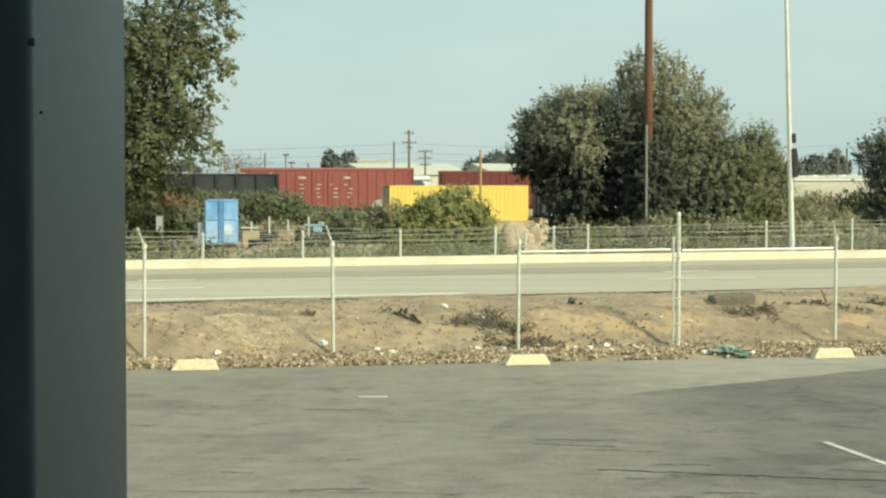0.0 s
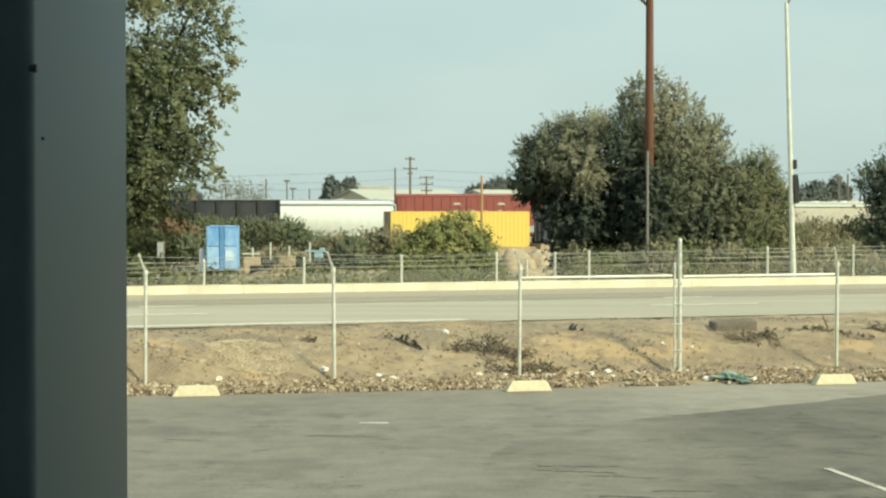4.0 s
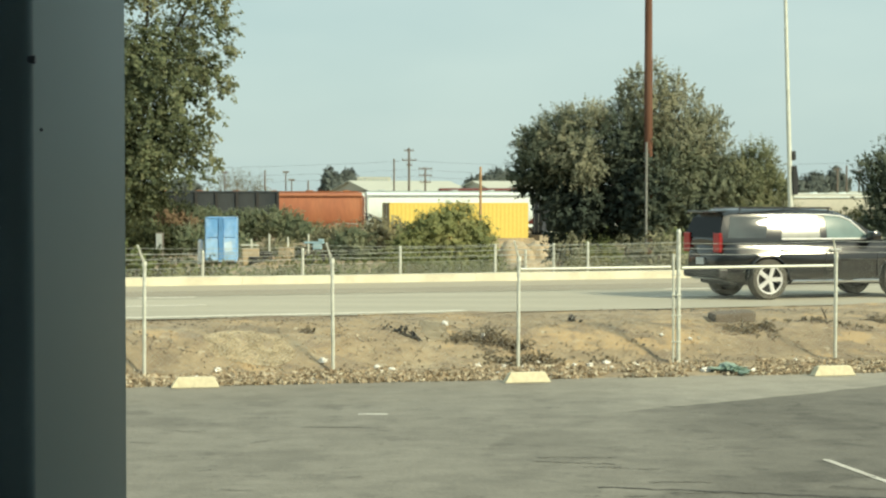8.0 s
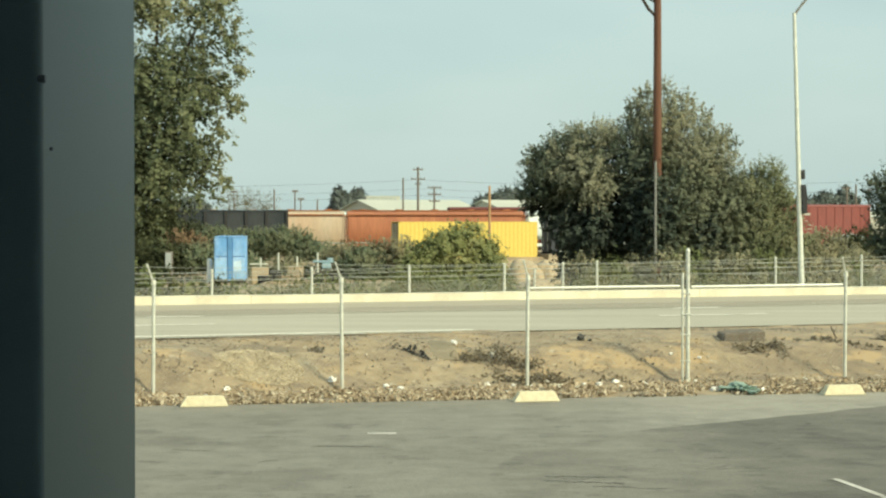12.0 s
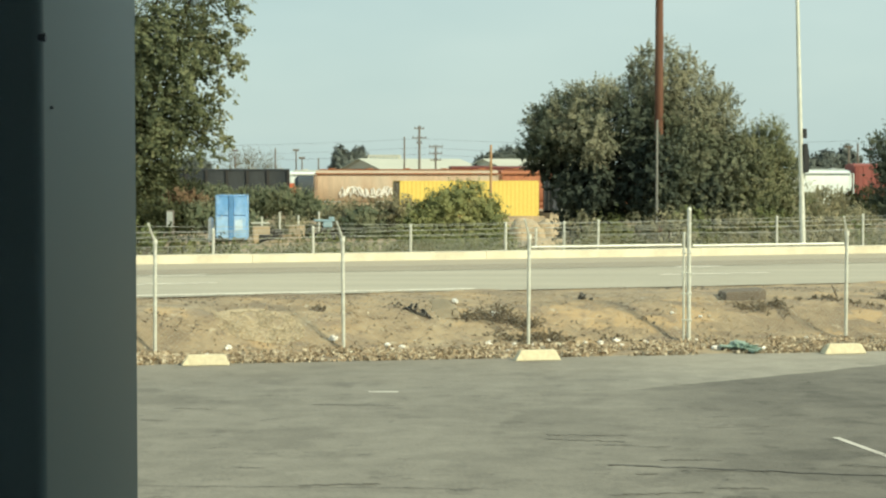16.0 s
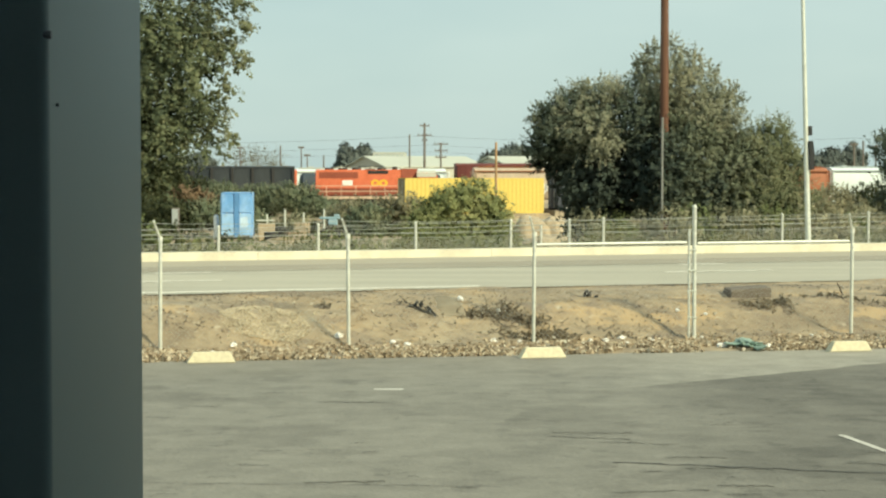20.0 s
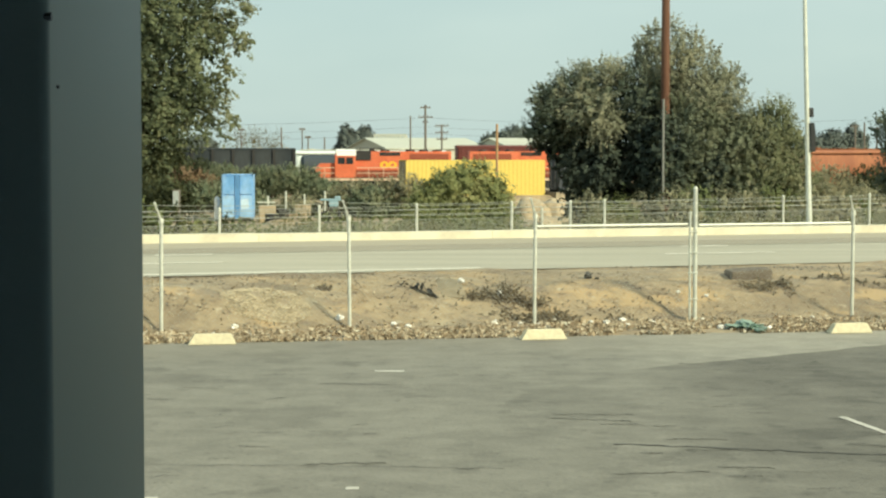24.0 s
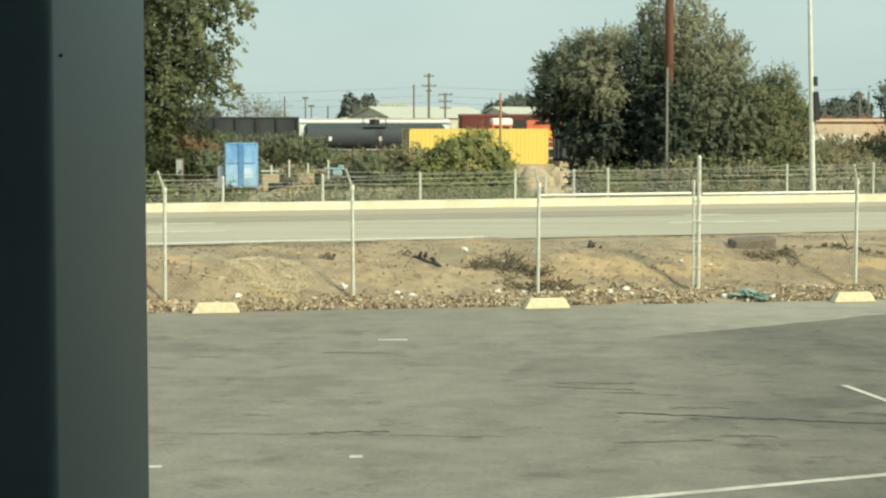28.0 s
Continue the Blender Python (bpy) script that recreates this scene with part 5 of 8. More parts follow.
for x, y, h in ((-30.2, 250, 6.9), (-21.9, 252, 7.0), (-21.0, 251, 5.9)):
    t = thing("yard_lamp", "thin grey yard lamp post", "lamp post", pose(x, y, Z0))
    bm = bmesh.new()
    rod(bm, (0, 0, -0.2), (0, 0, h - Z0), 0.12, 0.08, 8)
    part("pole", bm, M["pole_grey"], t)
    for s in (-1, 1):
        bm = bmesh.new()
        box(bm, 0 if s > 0 else -0.42, -0.2, h - Z0 - 0.15, 0.42 if s > 0 else 0, 0.2, h - Z0 + 0.1)
        part("lamp_head", bm, M["pole_grey"], t)
# cables strung across the yard
bm = bmesh.new()
for z, y in ((8.5, 250), (7.2, 246), (6.3, 246)):
    line_rod(bm, (-70, y, z - 0.7), (-4.7, y, z), 0.012, 4, 0.7, 10)
    line_rod(bm, (-4.7, y, z), (54.5, y, z - 0.3), 0.012, 4, 0.7, 10)
    line_rod(bm, (54.5, y, z - 0.3), (110, y, z - 0.3), 0.012, 4, 0.7, 10)
tagged(part("power_cables", bm, M["black_plastic"]), "thin dark overhead cables strung between poles", "cables", kind="stuff")

# tall wooden pole in the tree
tp = utility_pole(7.98, 70.4, Z0, 14.5, 0.20, [], "pole_wood", "tall reddish-brown wooden utility pole in the tree", 0)
bm = bmesh.new()
tube(bm, [(-0.05, 0, 11.45), (-0.35, 0, 11.75), (-0.8, 0, 12.5)], 0.06, 8)
part("bracket", bm, M["bogie_steel"], tp, "steel bracket with cable ends", 40)
bm = bmesh.new()
tube(bm, [(-0.05, 0, 12.0), (-0.6, 0, 12.3), (-1.15, 0, 12.35), (0.3, 0, 12.75)], 0.045, 8)
part("bracket", bm, M["bogie_steel"], tp, "steel bracket with cable ends", 40)
for k in range(3):
    bm = bmesh.new()
    rod(bm, (-1.0 + 0.33 * k, 0, 12.25), (-1.05 + 0.33 * k, 0, 12.65), 0.05, 0.08, 8)
    part("insulator", bm, M["galvanised"], tp)
bm = bmesh.new()
rod(bm, (0, 0, -0.3), (0, 0, 5.6), 0.042, seg=8)
o = part("metal_pole", bm, M["steel_grey"], smooth=40)
o.matrix_world = pose(7.08, 63.0, Z0)
tagged(o, "thin grey metal pole in front of the tree", "pole")

# street light with a small sign
sl = thing("street_lamp", "tall pale grey metal street lamp behind the kerb", "street lamp", pose(11.0, 56.9, 0.45, 0, -1.72, 0))
bm = bmesh.new()
rod(bm, (0, 0, -0.6), (0, 0, 8.85), 0.095, 0.055, 12)
rod(bm, (0, 0, -0.6), (0, 0, 0.12), 0.15, 0.14, 12)
part("pole", bm, M["galvanised"], sl, smooth=40)
bm = bmesh.new()
pts = [(0, 0, 8.75), (0.12, 0, 8.95), (0.6, 0, 9.5), (1.25, 0, 9.95), (2.0, 0, 10.1)]
for a, b in zip(pts, pts[1:]):
    rod(bm, a, b, 0.04, 0.036, 8)
part("arm", bm, M["steel_grey"], sl, smooth=40)
bm = bmesh.new()
box(bm, 1.9, -0.14, 10.02, 2.6, 0.14, 10.17)
bevel(bm, 0.05, 2)
part("lamp_head", bm, M["steel_grey"], sl)
bm = bmesh.new()
box(bm, 0.07, -0.07, 3.62, 0.20, 0.07, 3.92)
bevel(bm, 0.03, 2)
part("sensor_box", bm, M["black_plastic"], sl, "small dark box on the pole")
bm = bmesh.new()
prism(bm, [(0.08, 3.45), (0.20, 3.45), (0.24, 3.1), (0.22, 2.55), (0.08, 2.55)], -0.12, 0.12)
bevel(bm, 0.02, 2)
part("signal_back", bm, M["black_plastic"], sl, "dark back of a small sign head")

# ---- far buildings and trees ----
def shed(x, y, yaw, length, depth, eave, ridge, label):
    """A gabled shed: its near corner at x, y, its long side turned by yaw."""
    t = thing("warehouse", label, "warehouse", pose(x, y, 0, 0, 0, yaw))
    zb = YARD_Z
    def turned(bm):
        for v in bm.verts:
            v.co = Vector((v.co.y, v.co.x, v.co.z))
        return bm
    bm = bmesh.new()
    prism(bm, [(0, zb), (depth, zb), (depth, eave), (depth / 2, ridge - 0.05), (0, eave)], 0, length)
    part("wall", turned(bm), M["wall_cream"], t)
    for a, b in (((-0.4, eave - 0.1), (depth / 2, ridge)), ((depth / 2, ridge), (depth + 0.4, eave - 0.1))):
        bm = bmesh.new()
        prism(bm, [a, b, (b[0], b[1] + 0.15), (a[0], a[1] + 0.15)], -0.5, length + 0.5)
        part("roof", turned(bm), M["roof_white"], t)
    n = max(2, int(length / 5))
    for k in range(n):
        u = length * (k + 0.5) / n
        bm = bmesh.new()
        box(bm, u - 0.9, -0.06, eave - 1.7, u + 0.9, 0.04, eave - 0.7)
        part("window", bm, M["window_dark"], t)
    return t


shed(-11.9, 300, 24, 18, 19, 4.6, 6.35, "low warehouse with a pale gabled roof")
shed(8.6, 300, 24, 14, 16, 4.7, 6.3, "low warehouse with a pale gabled roof")
shed(-62, 330, 5, 40, 20, 3.4, 4.2, "long low warehouse far behind the yard")
shed(52, 310, 5, 40, 20, 3.6, 4.6, "low pale warehouse far behind the yard")
wb = thing("parapet_building", "flat-roofed cream building with a lettered parapet", "building", pose(0, 325, 0))
bm = bmesh.new()
box(bm, -15.4, 0, YARD_Z, -9.6, 10, 7.35)
part("wall", bm, M["roof_white"], wb)
for k in range(7):
    bm = bmesh.new()
    box(bm, -15.0 + k * 0.76, -0.06, 6.55, -14.55 + k * 0.76, 0.02, 7.0)
    part("letter_bar", bm, M["wall_grey"], wb, "dark bar of unreadable lettering")


def far_tree(x, y, h, r, seed, leaf="leaf_far_haze", bare=False):
    t = thing("tree", "bare grey tree far behind the yard" if bare else "dark green tree far behind the yard", "tree")
    rn = random.Random(seed)
    lobes = [(x + rn.uniform(-r, r) * 0.6, y, YARD_Z + h * rn.uniform(0.62, 0.85), r * 0.75, r * 0.7, h * 0.2) for k in range(6)]
    limbs(t, (x, y, YARD_Z), 0.16 if bare else 0.3, (x, y, YARD_Z + h * 0.35), [(a, b, c + h * 0.1) for a, b, c, *_ in lobes], seed, M["pole_grey" if bare else "bark"])
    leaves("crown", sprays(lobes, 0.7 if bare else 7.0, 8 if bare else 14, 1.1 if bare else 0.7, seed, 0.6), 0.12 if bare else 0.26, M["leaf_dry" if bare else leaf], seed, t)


for x, y, h, r, bare in ((-20.1, 330, 9.6, 1.5, False), (-17.0, 332, 9.0, 1.5, False), (-21.6, 331, 7.2, 0.9, False), (9.6, 330, 9.0, 2.6, False), (5.6, 330, 8.0, 1.6, False), (13.5, 330, 8.6, 2.4, False),
                       (-38.0, 310, 8.3, 2.6, True), (-34.5, 312, 8.6, 2.8, True), (-32.0, 311, 8.0, 2.2, True), (66, 320, 8.2, 1.6, False), (70, 322, 9.4, 1.8, False), (62, 320, 7.6, 2.2, False), (-48, 320, 8.0, 4.0, False)):
    far_tree(x, y, h, r, int(x * 7) + 500, bare=bare)
# rise of land on the horizon, its haze mixed into the leaf colour
rng = random.Random(9)
xs = list(np.arange(-1500, 1501, 25.0))
verts = [(x, 1600, -2) for x in xs] + [(x, 1600, 9 + 5 * noise.noise((x * 0.01, 0, 0)) + 3 * noise.noise((x * 0.05, 4, 0))) for x in xs] + [(x, 1800, -2) for x in xs]
n = len(xs)
tagged(sheet("backdrop", verts, [(i, i + 1, n + i + 1, n + i) for i in range(n - 1)] + [(n + i, n + i + 1, 2 * n + i + 1, 2 * n + i) for i in range(n - 1)], M["leaf_far_haze"]), "low line of distant trees on the horizon", "backdrop", kind="structure")

# ---- rail vehicles (x along the track, z from the rail head) ----
RAIL_Z = -0.65
def bogie(parent, x, wheels=2):
    b = bmesh.new()
    for s in (-1, 1):
        prism(b, [(x - 1.15, 0.42), (x + 1.15, 0.42), (x + 0.75, 0.62), (x + 0.4, 0.78), (x - 0.4, 0.78), (x - 0.75, 0.62)], s * 0.92, s * 1.08)
    box(b, x - 0.25, -0.9, 0.45, x + 0.25, 0.9, 0.7)
    g = part("bogie", b, M["bogie_steel"], parent)
    for k in range(wheels):
        xx = x - 0.88 + 1.76 * k / (wheels - 1)
        b = bmesh.new()
        for s in (-1, 1):
            rod(b, (xx, s * 0.72, 0.43), (xx, s * 0.86, 0.43), 0.43, 0.40, 16)
        rod(b, (xx, -0.8, 0.43), (xx, 0.8, 0.43), 0.08, seg=8)
        part("wheelset", b, M["bogie_steel"], g)


def ladder(parent, x, y, z0, z1, mat):
    b = bmesh.new()
    for dx in (-0.2, 0.2):
        rod(b, (x + dx, y, z0), (x + dx, y, z1), 0.02, seg=5)
    k = z0 + 0.2
    while k < z1:
        rod(b, (x - 0.2, y, k), (x + 0.2, y, k), 0.016, seg=5)
        k += 0.38
    part("ladder", b, M[mat], parent)


def coupler(parent, L):
    b = bmesh.new()
    for s in (-1, 1):
        box(b, s * (L / 2 - 0.9), -0.16, 0.72, s * (L / 2 + 0.28), 0.16, 1.0)
    part("coupler", b, M["bogie_steel"], parent)


def boxcar(label, L, h, mat, marks=True):
    t = thing("boxcar", label, "railway car")
    b = bmesh.new()
    w = 1.5
    prism(b, [(-L / 2 + 0.25, 1.05), (L / 2 - 0.25, 1.05), (L / 2 - 0.25, h - 0.25), (-L / 2 + 0.25, h - 0.25)], -w, w)
    part("body", b, M[mat], t)
    b = bmesh.new()
    v = [(-w - 0.06, h - 0.26), (w + 0.06, h - 0.26), (w, h - 0.12), (0, h), (-w, h - 0.12)]
    a = [b.verts.new((-L / 2 + 0.2, y, z)) for y, z in v]
    c = [b.verts.new((L / 2 - 0.2, y, z)) for y, z in v]
    b.faces.new(a); b.faces.new(c[::-1])
    for i in range(5):
        b.faces.new((a[i], c[i], c[(i + 1) % 5], a[(i + 1) % 5]))
    part("roof", b, M[mat], t)
    n = int(L / 0.95)
    b = bmesh.new()
    box(b, -0.05, -0.05, 1.1, 0.05, 0.0, h - 0.28)
    rib = mesh_of(b, "rib", M[mat])
    for i in range(n + 1):
        x = -L / 2 + 0.35 + (L - 0.7) * i / n
        if abs(x) < 1.75:
            continue
        for s in (1, -1):
            o = part("rib", rib, None, t)
            o.matrix_local = pose(x, -w if s > 0 else w, 0, 0, 0, 0 if s > 0 else 180)
    for s in (-1, 1):
        for x0 in (-1.6, 0.03):
            b = bmesh.new()
            box(b, x0, s * w, 1.15, x0 + 1.57, s * (w + 0.09), h - 0.4)
            bevel(b, 0.02)
            d = part("door", b, M[mat], t)
            b = bmesh.new()
            for k in (0.3, 0.75):
                rod(b, (x0 + 1.57 * k, s * (w + 0.11), 1.2), (x0 + 1.57 * k, s * (w + 0.11), h - 0.5), 0.025, seg=6)
            part("lock_rod", b, M[mat], d)
    b = bmesh.new()
    box(b, -L / 2 + 0.2, -1.35, 0.75, L / 2 - 0.2, 1.35, 1.06)
    part("underframe", b, M["bogie_steel"], t)
    if marks:
        rn = random.Random(3)
        for x in (-2.3, 2.3, -0.85, 0.85):
            b = bmesh.new()
            if abs(x) > 2:
                plate_of(b, [(x - 0.7, -w - 0.056, h - 1.15), (x + 0.1, -w - 0.056, h - 1.15), (x, -w - 0.056, h - 0.92), (x - 0.6, -w - 0.056, h - 0.92)], (0, -1, 0), 0.004)
            for k in range(4):
                z = h - 1.7 - 0.42 * k
                u = x - 0.45 + rn.uniform(-0.3, 0.3)
                e = u + rn.uniform(0.25, 0.6)
                plate_of(b, [(u, -w - 0.098, z - 0.10), (e, -w - 0.098, z - 0.10), (e, -w - 0.098, z), (u, -w - 0.098, z)], (0, -1, 0), 0.004)
            part("stencil_bar", b, M["wall_cream"], t, "pale bars of unreadable stencilling")
        b = bmesh.new()
        plate_of(b, [(L / 2 - 4.6, -w - 0.058, 1.2), (L / 2 - 0.7, -w - 0.058, 1.2), (L / 2 - 0.9, -w - 0.058, 1.9), (L / 2 - 2.4, -w - 0.058, 2.2), (L / 2 - 4.3, -w - 0.058, 1.8)], (0, -1, 0), 0.004)
        part("graffiti", b, M["wall_grey"], t, "pale faded paint scrawl")
    for s in (-1, 1):
        ladder(t, s * (L / 2 - 0.55), -w - 0.09, 1.1, h - 0.3, mat)
        bogie(t, s * (L / 2 - 2.3))
    coupler(t, L)
    return t


def covered_hopper(label, L, h, mat, roof_mat=None, graffiti=None, square=False, platform=0.55):
    """Smooth-sided hopper: curved sides, ends that slope in, exposed end platforms."""
    t = thing("covered_hopper", label, "railway car")
    half = L / 2 - platform
    sec = [(0.0, h - 0.02), (0.9, h - 0.12), (1.42, h - 0.42), (1.58, h - 0.95), (1.6, h - 1.8), (1.52, 1.6), (1.3, 1.25)]
    b = bmesh.new()
    stations = [(-half, 0.45), (-half + 0.2, 0.5), (-half + 2.0, 1.0), (half - 2.0, 1.0), (half - 0.2, 0.5), (half, 0.45)]
    if square:
        stations = [(-half, 0.9), (-half + 0.15, 1.0), (half - 0.15, 1.0), (half, 0.9)]
    rows = []
    for x, k in stations:
        low = 1.2 + (1 - k) * (h - 2.35)
        ring = []
        for y, z in sec:
            ring.append((y, max(z, low - (0.02 if z < low else 0))))
        full = [(-y, z) for y, z in ring[::-1]] + ring[1:]
        rows.append([b.verts.new((x, y, z)) for y, z in full])
    n = len(rows[0])
    for r, s in zip(rows, rows[1:]):
        for i in range(n):
            b.faces.new((r[i], r[(i + 1) % n], s[(i + 1) % n], s[i]))
    b.faces.new(rows[0]); b.faces.new(rows[-1][::-1])
    bmesh.ops.remove_doubles(b, verts=b.verts, dist=0.004)
    part("body", b, M[mat], t, smooth=32)
    b = bmesh.new()
    box(b, -half - 0.05, -1.66, h - 0.48, half + 0.05, -1.44, h - 0.36)
    box(b, -half - 0.05, 1.44, h - 0.48, half + 0.05, 1.66, h - 0.36)
    part("top_rail", b, M[roof_mat or mat], t)
    b = bmesh.new()
    box(b, -half + 0.4, -0.55, h - 0.03, half - 0.4, 0.55, h + 0.06)
    part("roof_walk", b, M[roof_mat or "galvanised"], t)
    for k in range(5):
        x = -half + 1.6 + (2 * half - 3.2) * k / 4
        b = bmesh.new()
        rod(b, (x, 0, h + 0.03), (x, 0, h + 0.16), 0.42, 0.36, 12)
        part("hatch", b, M[roof_mat or mat], t)
    b = bmesh.new()
    box(b, -L / 2, -1.4, 0.85, L / 2, 1.4, 1.12)
    part("sill", b, M[mat], t)
    for k in (-1, 0, 1):
        b = bmesh.new()
        x = k * half * 0.52
        prism(b, [(x - 1.7, 1.3), (x + 1.7, 1.3), (x + 0.35, 0.42), (x - 0.35, 0.42)], -1.15, 1.15)
        part("hopper_bay", b, M[mat], t)
    for s in (-1, 1):
        for y in (-1.5, 1.5):
            b = bmesh.new()
            tube(b, [(s * (half - 1.3), y, h - 2.0), (s * (half + platform * 0.6), y, 1.2), (s * (half + platform * 0.64), y, 1.1), (s * (half + platform * 0.64), y, h - 0.4)], 0.05, 6)
            part("end_post", b, M[mat], t)
        ladder(t, s * (half + 0.05), -1.64, 1.1, h - 0.4, mat)
        bogie(t, s * (L / 2 - 1.9))
    if graffiti:
        rn = random.Random(graffiti)
        b = bmesh.new()
        for k in range(10):
            x = -6.9 + k * 0.62
            pts = []
            for q in range(9):
                a = q * 0.9 + rn.uniform(0, 0.5)
                pts.append((x + 0.16 * q / 2 + 0.34 * math.cos(a * 1.3 + k), -1.63 - 0.004 * q, 2.2 + 0.10 * math.sin(k) + 0.52 * math.sin(a * 1.7 + k * 2)))
            tube(b, pts, 0.085, 5)
        part("graffiti", b, M["paper_white"], t, "white scrawled paint on the side")
    coupler(t, L)
    return t


def open_hopper(label, L, h, mat):
    t = thing("open_hopper", label, "railway car")
    half, w = L / 2 - 0.4, 1.5
    for s in (-1, 1):
        b = bmesh.new()
        prism(b, [(-half, 1.6), (-half + 2.0, 1.05), (half - 2.0, 1.05), (half, 1.6), (half, h), (-half, h)], s * w, s * (w - 0.06))
        part("side", b, M[mat], t)
        b = bmesh.new()
        box(b, -half - 0.05, s * (w - 0.1), h - 0.12, half + 0.05, s * (w + 0.1), h + 0.02)
        part("top_rail", b, M["grey_tank"], t, "paler worn top rail")
        b = bmesh.new()
        prism(b, [(s * half, 1.6), (s * (half - 1.8), 1.1), (s * (half - 1.8), 1.2), (s * (half - 0.06), 1.7), (s * (half - 0.06), h), (s * half, h)], -w, w)
        part("end", b, M[mat], t)
        bogie(t, s * (L / 2 - 1.9))
    b = bmesh.new()
    box(b, -0.13, -0.16, 1.1, 0.13, 0.0, h - 0.1)
    rib = mesh_of(b, "rib", M["loco_black"])
    n = int(2 * half / 1.8)
    for i in range(n + 1):
        for s in (-1, 1):
            o = part("rib", rib, None, t)
            o.matrix_local = pose(-half + 0.08 + (2 * half - 0.16) * i / n, s * w, 0, 0, 0, 0 if s < 0 else 180)
    rn = random.Random(int(L * 10))
    for k in range(5):
        b = bmesh.new()
        x = -half + 2 * half * (k + rn.random()) / 5
        box(b, x, -w - 0.08, h + 0.02, x + rn.uniform(0.25, 0.8), -w + 0.08, h + rn.uniform(0.06, 0.14))
        part("brace", b, M["wall_cream"], t, "pale brace on the top rail")
    b = bmesh.new()
    box(b, -L / 2, -1.3, 0.85, L / 2, 1.3, 1.1)
    part("sill", b, M["bogie_steel"], t)
    coupler(t, L)
    return t


def tank_car(label, L, r, mat):
    t = thing("tank_car", label, "railway car")
    zc = 1.2 + r
    b = bmesh.new()
    rod(b, (-L / 2 + 0.8, 0, zc), (L / 2 - 0.8, 0, zc), r, seg=28)
    for s in (-1, 1):
        rod(b, (s * (L / 2 - 0.8), 0, zc), (s * (L / 2 - 0.45), 0, zc), r, r * 0.78, 28)
    part("tank", b, M[mat], t, smooth=50)
    b = bmesh.new()
    rod(b, (0, 0, zc + r - 0.1), (0, 0, zc + r + 0.45), 0.55, seg=16)
    part("manway", b, M["loco_black"], t)
    b = bmesh.new()
    box(b, -1.2, -1.3, zc + r * 0.72, 1.2, 1.3, zc + r * 0.76)
    for x in (-1.2, 0, 1.2):
        for y in (-1.3, 1.3):
            rod(b, (x, y, zc + r * 0.72), (x, y, zc + r + 0.75), 0.03, seg=5)
    for y in (-1.3, 1.3):
        rod(b, (-1.2, y, zc + r + 0.72), (1.2, y, zc + r + 0.72), 0.03, seg=5)
    part("platform", b, M["loco_black"], t)
    for k in (-0.62, 0.05, 0.62):
        b = bmesh.new()
        plate_of(b, [(k * L / 2, -r - 0.02, zc - 0.45), (k * L / 2 + 0.35, -r - 0.02, zc - 0.45), (k * L / 2 + 0.35, -r - 0.02, zc), (k * L / 2, -r - 0.02, zc)], (0, -1, 0), 0.015)
        part("placard", b, M["paper_white"], t)
    b = bmesh.new()
    box(b, -L / 2, -1.2, 0.85, L / 2, 1.2, 1.1)
    part("sill", b, M["bogie_steel"], t)
    ladder(t, 0.5, -r - 0.1, 1.0, zc + 0.8, "loco_black")
    for s in (-1, 1):
        bogie(t, s * (L / 2 - 1.7))
    coupler(t, L)
    return t


